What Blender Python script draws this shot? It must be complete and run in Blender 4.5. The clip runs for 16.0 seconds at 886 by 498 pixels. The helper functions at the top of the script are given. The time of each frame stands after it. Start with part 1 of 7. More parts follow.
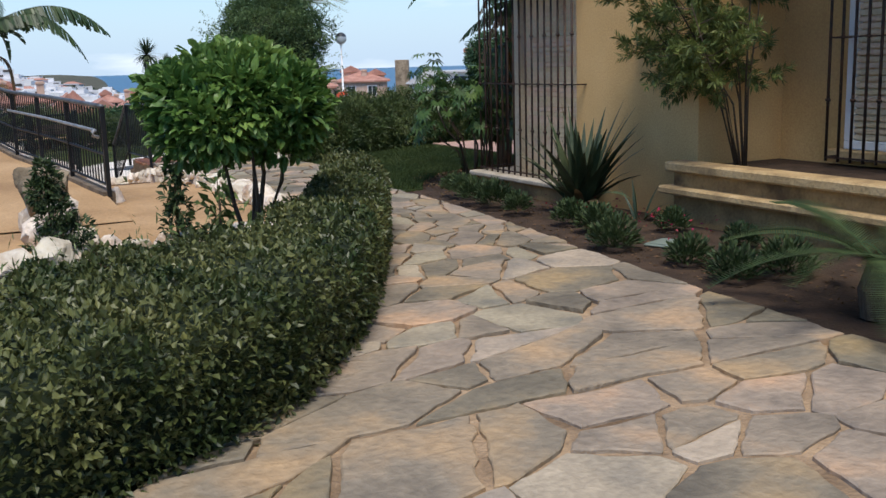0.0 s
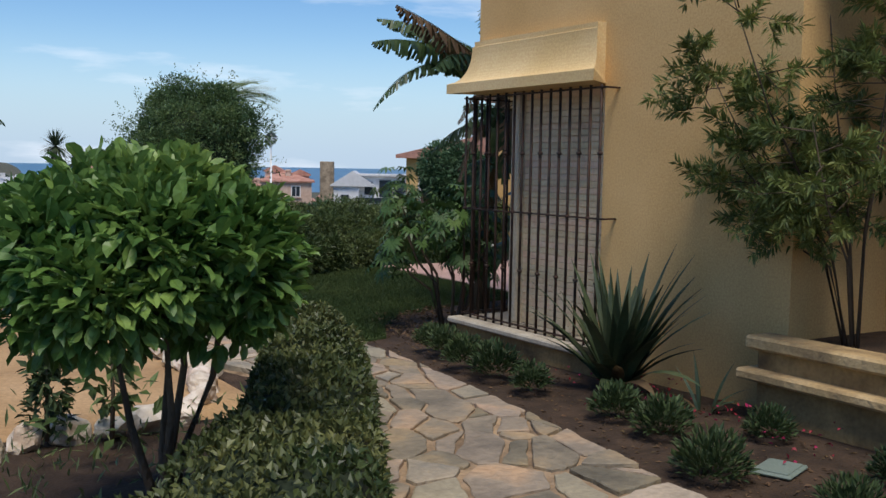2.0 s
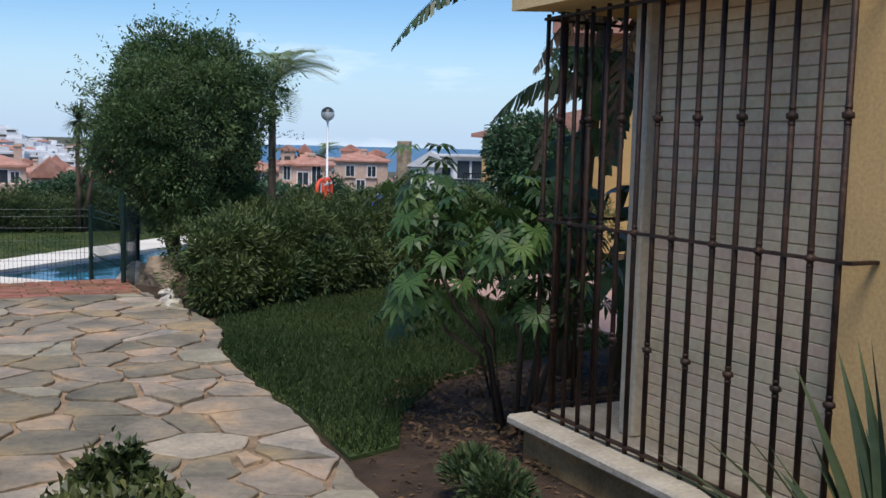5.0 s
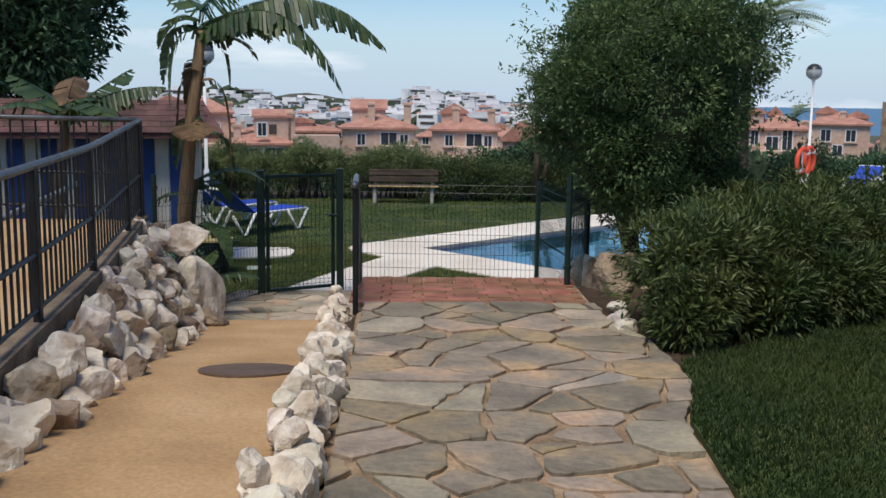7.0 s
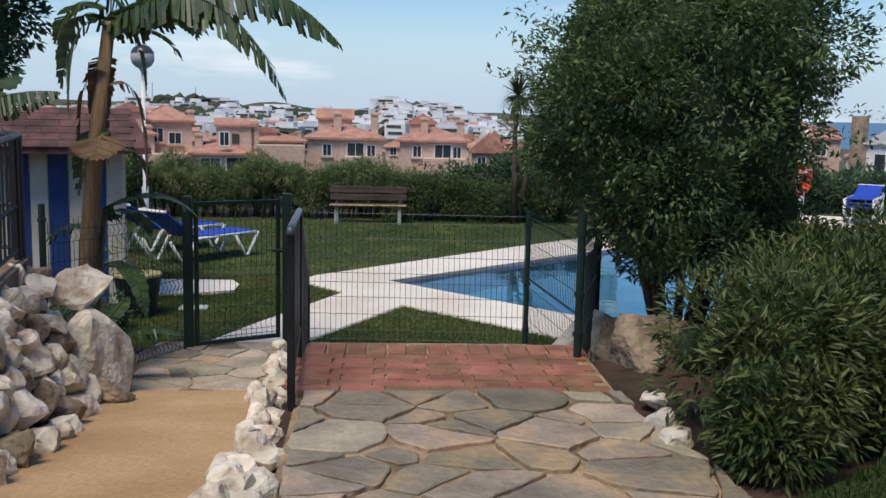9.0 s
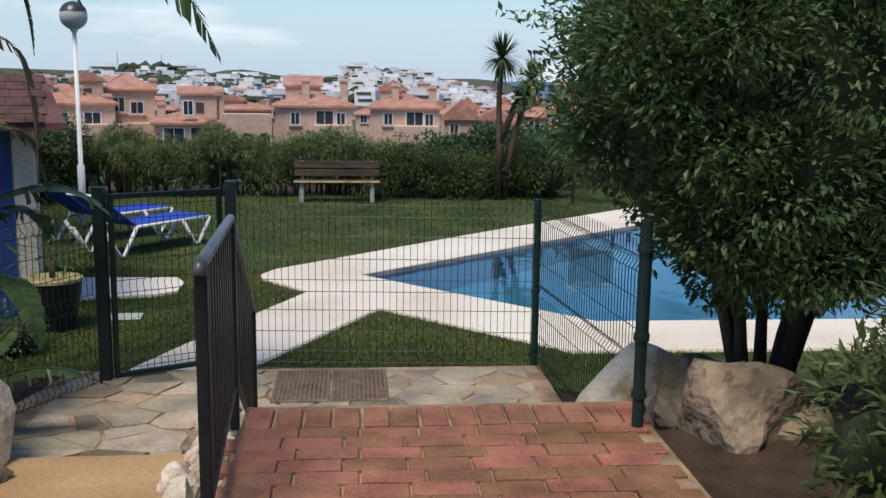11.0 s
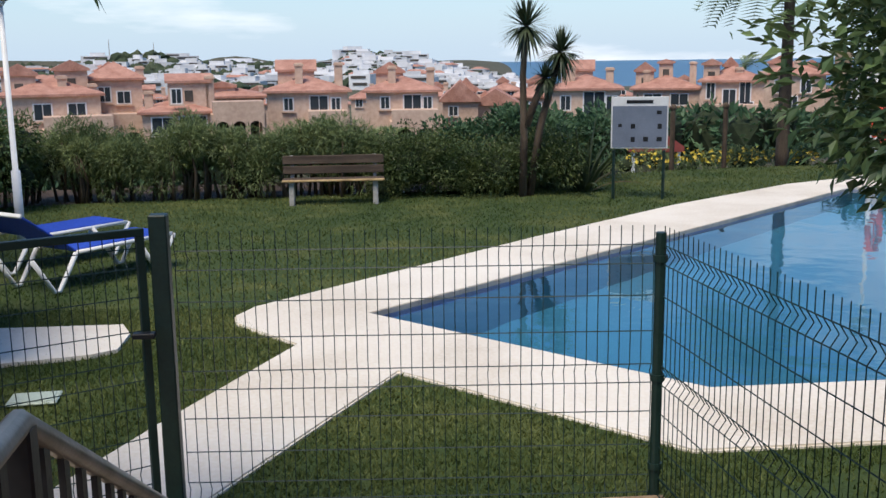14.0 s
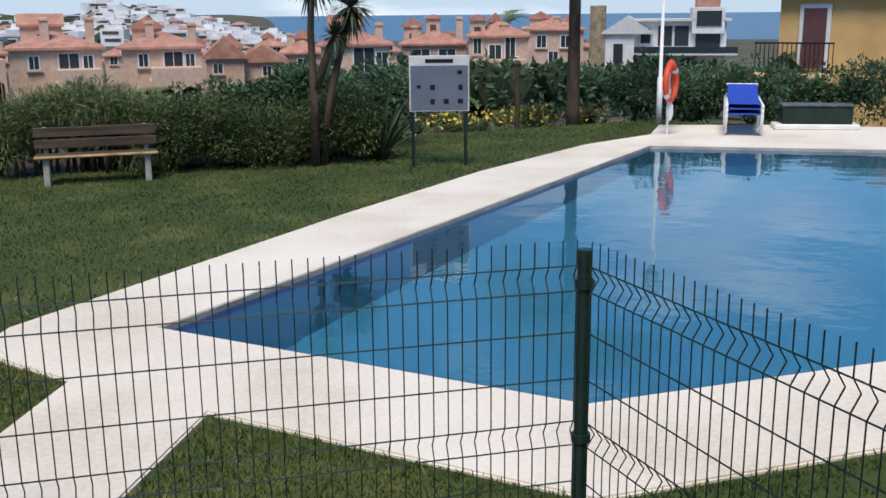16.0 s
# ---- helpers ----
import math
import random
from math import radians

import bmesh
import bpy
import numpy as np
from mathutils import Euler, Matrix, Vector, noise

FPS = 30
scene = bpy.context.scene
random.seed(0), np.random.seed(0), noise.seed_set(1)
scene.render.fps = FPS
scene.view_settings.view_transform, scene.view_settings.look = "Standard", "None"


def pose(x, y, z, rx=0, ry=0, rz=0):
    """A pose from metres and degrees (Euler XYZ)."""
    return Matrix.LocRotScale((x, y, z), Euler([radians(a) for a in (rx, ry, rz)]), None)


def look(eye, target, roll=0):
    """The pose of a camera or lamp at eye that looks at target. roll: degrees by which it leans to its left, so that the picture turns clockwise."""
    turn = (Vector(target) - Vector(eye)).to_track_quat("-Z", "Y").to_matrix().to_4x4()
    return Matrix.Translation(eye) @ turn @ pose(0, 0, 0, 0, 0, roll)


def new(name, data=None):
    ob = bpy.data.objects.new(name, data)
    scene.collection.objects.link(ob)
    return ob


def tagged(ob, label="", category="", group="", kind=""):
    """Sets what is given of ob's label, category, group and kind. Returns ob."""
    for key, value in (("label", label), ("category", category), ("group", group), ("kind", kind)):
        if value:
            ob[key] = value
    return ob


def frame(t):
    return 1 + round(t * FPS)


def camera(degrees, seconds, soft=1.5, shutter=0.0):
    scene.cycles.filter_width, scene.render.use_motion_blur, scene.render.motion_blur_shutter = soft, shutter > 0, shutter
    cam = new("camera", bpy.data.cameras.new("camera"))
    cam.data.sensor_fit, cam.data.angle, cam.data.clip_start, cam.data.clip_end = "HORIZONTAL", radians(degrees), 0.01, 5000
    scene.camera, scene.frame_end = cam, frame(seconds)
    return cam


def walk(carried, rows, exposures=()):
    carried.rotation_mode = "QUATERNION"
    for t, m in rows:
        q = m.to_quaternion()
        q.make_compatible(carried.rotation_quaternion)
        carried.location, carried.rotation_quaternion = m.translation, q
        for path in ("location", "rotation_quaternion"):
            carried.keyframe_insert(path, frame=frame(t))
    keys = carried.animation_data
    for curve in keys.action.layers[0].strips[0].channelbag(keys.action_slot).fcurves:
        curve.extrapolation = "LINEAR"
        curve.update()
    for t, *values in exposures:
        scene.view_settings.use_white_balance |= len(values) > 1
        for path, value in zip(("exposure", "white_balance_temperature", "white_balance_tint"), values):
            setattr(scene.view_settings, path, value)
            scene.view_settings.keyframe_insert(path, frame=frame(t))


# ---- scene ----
cam = camera(47.8, 16.0)
PATH = [
    (0, (-1.673, -7.726, 1.385), (-0.774, -5.978, 1.017), -1.6),
    (0.5, (-1.497, -7.035, 1.366), (-0.614, -5.27, 1.042), -0.4),
    (1, (-1.38, -6.45, 1.45), (-0.461, -4.69, 1.21), 0.1),
    (1.5, (-1.193, -5.89, 1.469), (-0.208, -4.158, 1.294), 0.5),
    (2, (-0.955, -5.338, 1.502), (0.102, -3.648, 1.336), 1.0),
    (2.5, (-0.678, -4.778, 1.505), (0.435, -3.126, 1.331), 1.6),
    (3, (-0.325, -4.248, 1.501), (0.816, -2.618, 1.3), 2.0),
    (3.2, (-0.17, -4.04, 1.494), (0.977, -2.414, 1.284), 1.9),
    (5.3, (1.358, -1.747, 1.484), (2.153, 0.077, 1.284), 1.5),
    (5.5, (1.453, -1.516, 1.483), (2.147, 0.349, 1.285), 1.6),
    (6, (1.665, -0.861, 1.483), (2.088, 1.08, 1.251), 1.4),
    (6.5, (1.731, -0.324, 1.499), (1.922, 1.648, 1.222), 0.7),
    (7, (1.731, 0.304, 1.502), (1.783, 2.281, 1.205), 0.7),
    (7.5, (1.737, 0.725, 1.524), (1.737, 2.705, 1.24), 0.3),
    (8, (1.738, 1.235, 1.534), (1.772, 3.217, 1.266), 0.7),
    (8.5, (1.757, 1.813, 1.529), (1.834, 3.793, 1.263), 0.5),
    (9, (1.761, 2.359, 1.508), (1.878, 4.336, 1.232), 1.2),
    (9.2, (1.758, 2.609, 1.492), (1.887, 4.585, 1.209), 1.3),
    (11.3, (1.764, 4.62, 1.467), (1.938, 6.582, 1.125), 0.7),
    (11.5, (1.736, 4.821, 1.457), (1.888, 6.786, 1.117), 0.9),
    (12, (1.719, 5.375, 1.415), (1.759, 7.344, 1.07), -0.4),
    (12.5, (1.707, 5.695, 1.467), (1.715, 7.663, 1.11), -0.8),
    (13, (1.73, 6.253, 1.428), (1.79, 8.219, 1.064), -0.7),
    (13.5, (1.706, 6.732, 1.419), (1.827, 8.693, 1.049), -0.5),
    (14, (1.719, 7.256, 1.373), (1.894, 9.213, 0.998), -0.7),
    (14.5, (1.702, 7.751, 1.39), (1.942, 9.696, 0.99), -0.8),
    (15, (1.649, 8.221, 1.347), (1.985, 10.145, 0.918), -1.2),
    (15.5, (1.648, 8.486, 1.36), (2.103, 10.381, 0.908), -1.3),
    (16, (1.605, 8.647, 1.379), (2.218, 10.493, 0.915), -0.5),
]
walk(cam, [(t, look(eye, target, roll)) for t, eye, target, roll in PATH], [(0.0, 0.22, 6400, 10), (0.5, 0.28, 6400, 10), (1.0, 0.14, 6350, 10), (2.0, 0.0, 6450, 10), (3.0, 0.2, 6450, 10), (5.5, 0.0, 6200, 10), (6.0, -0.2, 6400, 10), (6.5, 0.0, 6600, 10), (8.0, 0.0, 6700, 10), (9.0, 0.0, 6650, 10), (11.5, 0.12, 6800, 10), (12.5, 0.22, 6800, 10), (14.5, 0.18, 6680, 10), (16.0, 0.12, 6600, 10)])

# ---- sky, sun ----
SUN_ELEV, SUN_AZ = 62.0, 209.0      # degrees; azimuth clockwise from +y
world = bpy.data.worlds.new("sky")
scene.world = world
world.use_nodes = True
wn, wl = world.node_tree.nodes, world.node_tree.links
wn.clear()
w_out, w_bg = wn.new("ShaderNodeOutputWorld"), wn.new("ShaderNodeBackground")
w_sky = wn.new("ShaderNodeTexSky")
w_sky.sky_type, w_sky.sun_disc = "NISHITA", False
w_sky.sun_elevation, w_sky.sun_rotation = radians(SUN_ELEV), radians(SUN_AZ)
w_sky.altitude, w_sky.air_density, w_sky.dust_density, w_sky.ozone_density = 60, 1.0, 0.15, 1.0
w_tc, w_map, w_noise, w_ramp, w_mix = (wn.new("ShaderNodeTexCoord"), wn.new("ShaderNodeMapping"), wn.new("ShaderNodeTexNoise"),
                                       wn.new("ShaderNodeValToRGB"), wn.new("ShaderNodeMixRGB"))
w_map.inputs["Scale"].default_value = (1.6, 1.6, 9.0)
w_map.inputs["Location"].default_value = (0.35, 0.2, 0.4)
w_hs = wn.new("ShaderNodeHueSaturation")
w_hs.inputs["Saturation"].default_value, w_hs.inputs["Value"].default_value = 1.3, 1.0
w_tint = wn.new("ShaderNodeMixRGB")
w_tint.blend_type = "MULTIPLY"
w_tint.inputs[0].default_value = 1.0
w_tint.inputs[2].default_value = (0.96, 1.02, 1.15, 1)
w_noise.inputs["Scale"].default_value, w_noise.inputs["Detail"].default_value, w_noise.inputs["Roughness"].default_value = 1.7, 7, 0.55
w_ramp.color_ramp.elements[0].position, w_ramp.color_ramp.elements[1].position = 0.57, 0.79
w_mix.inputs[2].default_value = (9.6, 10.0, 10.8, 1)
wl.new(w_tc.outputs["Generated"], w_map.inputs["Vector"])
wl.new(w_map.outputs["Vector"], w_noise.inputs["Vector"])
wl.new(w_noise.outputs["Fac"], w_ramp.inputs["Fac"])
wl.new(w_ramp.outputs["Color"], w_mix.inputs[0])
# pale haze towards the horizon
w_sep, w_rmp, w_hz = wn.new("ShaderNodeSeparateXYZ"), wn.new("ShaderNodeMapRange"), wn.new("ShaderNodeMixRGB")
wl.new(w_tc.outputs["Generated"], w_sep.inputs["Vector"])
wl.new(w_sep.outputs["Z"], w_rmp.inputs["Value"])
w_rmp.inputs["From Min"].default_value, w_rmp.inputs["From Max"].default_value = 0.0, 0.13
w_rmp.inputs["To Min"].default_value, w_rmp.inputs["To Max"].default_value = 0.85, 0.0
w_rmp.interpolation_type = "SMOOTHSTEP"
w_hz.inputs[2].default_value = (4.2, 5.8, 7.9, 1)
wl.new(w_rmp.outputs["Result"], w_hz.inputs[0])
wl.new(w_sky.outputs["Color"], w_hs.inputs["Color"])
wl.new(w_hs.outputs["Color"], w_tint.inputs[1])
wl.new(w_tint.outputs["Color"], w_hz.inputs[1])
wl.new(w_hz.outputs["Color"], w_mix.inputs[1])
wl.new(w_mix.outputs["Color"], w_bg.inputs["Color"])
w_bg.inputs["Strength"].default_value = 0.108
wl.new(w_bg.outputs["Background"], w_out.inputs["Surface"])

sun = new("sun", bpy.data.lights.new("sun", "SUN"))
sun.data.energy, sun.data.angle, sun.data.color = 3.3, radians(26), (1.0, 0.93, 0.83)
_s = Vector((math.sin(radians(SUN_AZ)) * math.cos(radians(SUN_ELEV)), math.cos(radians(SUN_AZ)) * math.cos(radians(SUN_ELEV)), math.sin(radians(SUN_ELEV))))
sun.matrix_world = look(_s * 60, (0, 0, 0))


# ---- materials ----
def mat(name, a, b, scale=6.0, rough=0.8, bump=0.0, fine=60.0, metal=0.0, island=0.0, obrand=0.0, third=None, spec=0.4, stretch=(1, 1, 1), trans=0.0):
    """Two-scale noise between colours a and b, fine grain, bump; island / obrand: brightness and tint shift per piece."""
    m = bpy.data.materials.new(name)
    m.use_nodes = True
    n, l = m.node_tree.nodes, m.node_tree.links
    bs = n["Principled BSDF"]
    tc, mp = n.new("ShaderNodeTexCoord"), n.new("ShaderNodeMapping")
    mp.inputs["Scale"].default_value = stretch
    geo = n.new("ShaderNodeNewGeometry")
    l.new(geo.outputs["Position"], mp.inputs["Vector"])
    n1, n2 = n.new("ShaderNodeTexNoise"), n.new("ShaderNodeTexNoise")
    for k, s, d in ((n1, scale, 5), (n2, fine, 3)):
        k.inputs["Scale"].default_value, k.inputs["Detail"].default_value = s, d
        l.new(mp.outputs["Vector"], k.inputs["Vector"])
    r = n.new("ShaderNodeValToRGB")
    r.color_ramp.elements[0].position, r.color_ramp.elements[1].position = 0.32, 0.68
    r.color_ramp.elements[0].color, r.color_ramp.elements[1].color = (*a, 1), (*b, 1)
    if third:
        e = r.color_ramp.elements.new(0.5)
        e.color = (*third, 1)
    l.new(n1.outputs["Fac"], r.inputs["Fac"])
    mx = n.new("ShaderNodeMixRGB")
    mx.blend_type = "OVERLAY"
    mx.inputs[0].default_value = 0.35
    l.new(r.outputs["Color"], mx.inputs[1])
    l.new(n2.outputs["Fac"], mx.inputs[2])
    col = mx.outputs["Color"]
    if island or obrand:
        hs, mr = n.new("ShaderNodeHueSaturation"), n.new("ShaderNodeMapRange")
        if island:
            l.new(geo.outputs["Random Per Island"], mr.inputs["Value"])
        else:
            oi = n.new("ShaderNodeObjectInfo")
            l.new(oi.outputs["Random"], mr.inputs["Value"])
        v = island or obrand
        mr.inputs["To Min"].default_value, mr.inputs["To Max"].default_value = 1 - v, 1 + v
        l.new(mr.outputs["Result"], hs.inputs["Value"])
        m2 = n.new("ShaderNodeMapRange")
        l.new(mr.outputs["Result"], m2.inputs["Value"])
        m2.inputs["From Min"].default_value, m2.inputs["From Max"].default_value = 1 - v, 1 + v
        m2.inputs["To Min"].default_value, m2.inputs["To Max"].default_value = 0.515, 0.485
        l.new(m2.outputs["Result"], hs.inputs["Hue"])
        l.new(col, hs.inputs["Color"])
        col = hs.outputs["Color"]
    l.new(col, bs.inputs["Base Color"])
    bs.inputs["Roughness"].default_value, bs.inputs["Metallic"].default_value = rough, metal
    bs.inputs["Specular IOR Level"].default_value = spec
    if bump:
        ad, bp = n.new("ShaderNodeMath"), n.new("ShaderNodeBump")
        ad.operation = "ADD"
        l.new(n1.outputs["Fac"], ad.inputs[0])
        l.new(n2.outputs["Fac"], ad.inputs[1])
        bp.inputs["Strength"].default_value, bp.inputs["Distance"].default_value = min(1.0, bump), 0.02
        l.new(ad.outputs["Value"], bp.inputs["Height"])
        l.new(bp.outputs["Normal"], bs.inputs["Normal"])
    if trans:
        tr, ms = n.new("ShaderNodeBsdfTranslucent"), n.new("ShaderNodeMixShader")
        l.new(col, tr.inputs["Color"])
        ms.inputs[0].default_value = trans
        l.new(bs.outputs[0], ms.inputs[1])
        l.new(tr.outputs[0], ms.inputs[2])
        l.new(ms.outputs[0], n["Material Output"].inputs["Surface"])
    return m


def plain(name, c, rough=0.5, metal=0.0, spec=0.5):
    return mat(name, tuple(v * 0.9 for v in c), tuple(min(1, v * 1.08) for v in c), 3, rough, 0.05, 80, metal, spec=spec)


M = dict(
    soil=mat("soil", (0.03, 0.018, 0.01), (0.075, 0.045, 0.026), 5, 0.95, 0.9, 45),
    land=mat("land", (0.05, 0.06, 0.03), (0.13, 0.11, 0.07), 0.05, 0.95, 0.2, 2),
    grass_soil=mat("grass_soil", (0.036, 0.06, 0.014), (0.085, 0.1, 0.026), 1.2, 0.95, 0.5, 30, third=(0.04, 0.065, 0.014)),
    # same grass twice: shade painted into the first, sunlight into the second
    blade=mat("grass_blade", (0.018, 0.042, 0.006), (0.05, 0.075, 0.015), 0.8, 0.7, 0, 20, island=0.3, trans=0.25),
    blade_sunlit=mat("grass_blade_sunny", (0.055, 0.095, 0.018), (0.165, 0.185, 0.055), 0.6, 0.7, 0, 20, island=0.3, trans=0.25),
    mortar=mat("mortar", (0.16, 0.105, 0.06), (0.44, 0.31, 0.19), 4, 0.95, 0.7, 50),
    flag=mat("flagstone", (0.165, 0.14, 0.105), (0.43, 0.295, 0.165), 2.2, 0.8, 0.8, 22, obrand=0.28, third=(0.262, 0.216, 0.155)),
    flag_pale=mat("pale_flagstone", (0.24, 0.215, 0.17), (0.46, 0.38, 0.27), 3, 0.75, 0.45, 35, obrand=0.15, third=(0.36, 0.3, 0.215)),
    brick=mat("terracotta_brick", (0.2, 0.08, 0.046), (0.36, 0.165, 0.1), 5, 0.8, 0.5, 60, obrand=0.22),
    rock=mat("limestone", (0.33, 0.23, 0.14), (0.8, 0.71, 0.57), 4.5, 0.9, 1.0, 22, obrand=0.14, third=(0.64, 0.56, 0.45)),
    rock_tan=mat("tan_rock", (0.13, 0.095, 0.06), (0.33, 0.255, 0.175), 5, 0.92, 1.0, 22, obrand=0.12),
    sand=mat("sandy_concrete", (0.33, 0.2, 0.095), (0.5, 0.325, 0.17), 1.1, 0.95, 0.3, 40, third=(0.43, 0.27, 0.13)),
    damp=mat("damp_patch", (0.1, 0.065, 0.04), (0.16, 0.1, 0.06), 3, 0.6, 0.2, 40),
    wall=mat("ochre_render", (0.53, 0.33, 0.125), (0.66, 0.43, 0.185), 0.9, 0.9, 0.05, 70, third=(0.6, 0.38, 0.155)),
    trim=mat("cream_render", (0.62, 0.43, 0.19), (0.72, 0.53, 0.27), 1.5, 0.9, 0.08, 60),
    ledge=mat("weathered_ledge", (0.22, 0.15, 0.075), (0.52, 0.37, 0.19), 3.5, 0.9, 0.4, 40, third=(0.44, 0.3, 0.14)),
    stain=mat("stained_render", (0.13, 0.08, 0.035), (0.5, 0.31, 0.12), 3, 0.95, 0.4, 40),
    iron=mat("rusty_iron", (0.02, 0.016, 0.014), (0.07, 0.035, 0.022), 9, 0.6, 0.3, 60, 0.4),
    black=mat("black_paint", (0.008, 0.009, 0.01), (0.016, 0.017, 0.019), 6, 0.45, 0.05, 60, 0.0, spec=0.25),
    grey_rail=mat("worn_rail", (0.06, 0.065, 0.07), (0.16, 0.165, 0.17), 8, 0.38, 0.05, 60, 0.3),
    pale_rail=mat("galvanised_rail", (0.22, 0.23, 0.24), (0.4, 0.41, 0.42), 8, 0.4, 0.05, 60, 0.4),
    green_metal=mat("dark_green_paint", (0.006, 0.02, 0.016), (0.012, 0.032, 0.025), 6, 0.45, 0.05, 60),
    white=plain("white_paint", (0.78, 0.78, 0.76), 0.5),
    shutter=mat("shutter_slats", (0.62, 0.47, 0.3), (0.72, 0.57, 0.39), 2, 0.6, 0.05, 40, obrand=0.05),
    deck=mat("pool_paving", (0.66, 0.585, 0.48), (0.82, 0.755, 0.65), 0.9, 0.85, 0.25, 30, third=(0.76, 0.69, 0.585)),
    # stone grey, darkened for the shade under the deck edge
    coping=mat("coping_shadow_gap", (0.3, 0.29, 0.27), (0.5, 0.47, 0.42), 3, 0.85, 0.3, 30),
    pooltile=mat("pool_tile", (0.026, 0.125, 0.2), (0.036, 0.155, 0.24), 0.5, 0.4, 0.05, 40),
    pooltile_dark=mat("blue_mosaic", (0.02, 0.06, 0.28), (0.06, 0.14, 0.42), 30, 0.3, 0.05, 60),
    leaf_hedge=mat("hedge_leaf", (0.032, 0.055, 0.015), (0.14, 0.15, 0.05), 2.5, 0.42, 0, 30, island=0.45, trans=0.2),
    leaf_bright=mat("bright_leaf", (0.075, 0.165, 0.034), (0.21, 0.32, 0.08), 2.0, 0.42, 0, 30, island=0.35, trans=0.3),
    leaf_dark=mat("dark_leaf", (0.03, 0.08, 0.038), (0.095, 0.17, 0.075), 2.0, 0.6, 0, 30, island=0.4, trans=0.22),
    leaf_mid=mat("mid_leaf", (0.035, 0.075, 0.02), (0.13, 0.18, 0.05), 2.0, 0.5, 0, 30, island=0.4, trans=0.25),
    leaf_feather=mat("feathery_leaf", (0.09, 0.135, 0.05), (0.24, 0.29, 0.115), 2.0, 0.55, 0, 30, island=0.35, trans=0.25),
    leaf_bottle=mat("needle_leaf", (0.06, 0.1, 0.025), (0.2, 0.23, 0.06), 2.0, 0.5, 0, 30, island=0.35, trans=0.25),
    leaf_tuft=mat("tuft_leaf", (0.022, 0.046, 0.015), (0.066, 0.1, 0.034), 2.0, 0.6, 0, 30, island=0.4, trans=0.15),
    leaf_tree=mat("tree_leaf", (0.036, 0.085, 0.034), (0.14, 0.21, 0.075), 1.6, 0.5, 0, 30, island=0.4, trans=0.3),
    cream=mat("cream_paint", (0.42, 0.36, 0.26), (0.56, 0.49, 0.37), 2, 0.6, 0.05, 40),
    curb=mat("stained_curb", (0.1, 0.075, 0.05), (0.22, 0.165, 0.11), 5, 0.9, 0.4, 40),
    leaf_oleander=mat("oleander_leaf", (0.036, 0.07, 0.02), (0.125, 0.155, 0.046), 1.6, 0.5, 0, 30, island=0.4, trans=0.25),
    leaf_fatsia=mat("fatsia_leaf", (0.026, 0.062, 0.016), (0.085, 0.15, 0.036), 2.0, 0.4, 0, 30, island=0.3, trans=0.25),
    leaf_sword=mat("sword_leaf", (0.022, 0.042, 0.02), (0.075, 0.095, 0.042), 3, 0.5, 0.1, 30, obrand=0.3),
    leaf_banana=mat("banana_leaf", (0.026, 0.058, 0.022), (0.085, 0.13, 0.045), 3, 0.4, 0.1, 30, island=0.25, trans=0.3),
    leaf_dry=mat("dry_leaf", (0.075, 0.045, 0.024), (0.2, 0.125, 0.06), 4, 0.8, 0.1, 30, island=0.3, trans=0.2),
    # near-black fill colour, painted shade for the depth of foliage
    core=mat("foliage_shade_core", (0.016, 0.026, 0.011), (0.034, 0.048, 0.02), 4, 0.95, 0.4, 20),
    bark=mat("bark", (0.045, 0.03, 0.02), (0.14, 0.1, 0.065), 6, 0.9, 0.9, 50, stretch=(1, 1, 0.3)),
    bark_banana=mat("banana_stem", (0.08, 0.05, 0.028), (0.24, 0.155, 0.08), 5, 0.85, 0.7, 40, stretch=(1, 1, 0.2)),
    sea=mat("sea", (0.035, 0.11, 0.2), (0.05, 0.14, 0.24), 0.01, 0.35, 0.0, 0.5),
)
wm = bpy.data.materials.new("pool_water")
wm.use_nodes = True
_n, _l = wm.node_tree.nodes, wm.node_tree.links
_b = _n["Principled BSDF"]
_b.inputs["Base Color"].default_value = (0.55, 0.82, 1.0, 1)
_b.inputs["Roughness"].default_value, _b.inputs["IOR"].default_value, _b.inputs["Transmission Weight"].default_value = 0.015, 1.38, 1.0
_g, _w, _p = _n.new("ShaderNodeNewGeometry"), _n.new("ShaderNodeTexNoise"), _n.new("ShaderNodeBump")
_w.inputs["Scale"].default_value, _w.inputs["Detail"].default_value = 1.6, 3
_p.inputs["Strength"].default_value, _p.inputs["Distance"].default_value = 0.16, 0.05
_l.new(_g.outputs["Position"], _w.inputs["Vector"])
_l.new(_w.outputs["Fac"], _p.inputs["Height"])
_l.new(_p.outputs["Normal"], _b.inputs["Normal"])
M["water"] = wm
gm = bpy.data.materials.new("window_glass")
gm.use_nodes = True
_b = gm.node_tree.nodes["Principled BSDF"]
_b.inputs["Base Color"].default_value, _b.inputs["Roughness"].default_value, _b.inputs["Metallic"].default_value = (0.035, 0.045, 0.055, 1), 0.06, 0.0
_b.inputs["Specular IOR Level"].default_value = 0.8
M["glass"] = gm


# ---- small builders ----
def thing(name, at=(0, 0, 0), label="", category="", group="", kind="", rz=0):
    ob = new(name)
    ob.matrix_basis = pose(*at, 0, 0, rz)
    ob.empty_display_size = 0.2
    return tagged(ob, label, category, group, kind)


def finish(name, bm, material, smooth=False):
    me = bpy.data.meshes.new(name)
    bm.normal_update()
    bm.to_mesh(me)
    bm.free()
    me.materials.append(M[material] if isinstance(material, str) else material)
    if smooth:
        me.polygons.foreach_set("use_smooth", [True] * len(me.polygons))
    return me


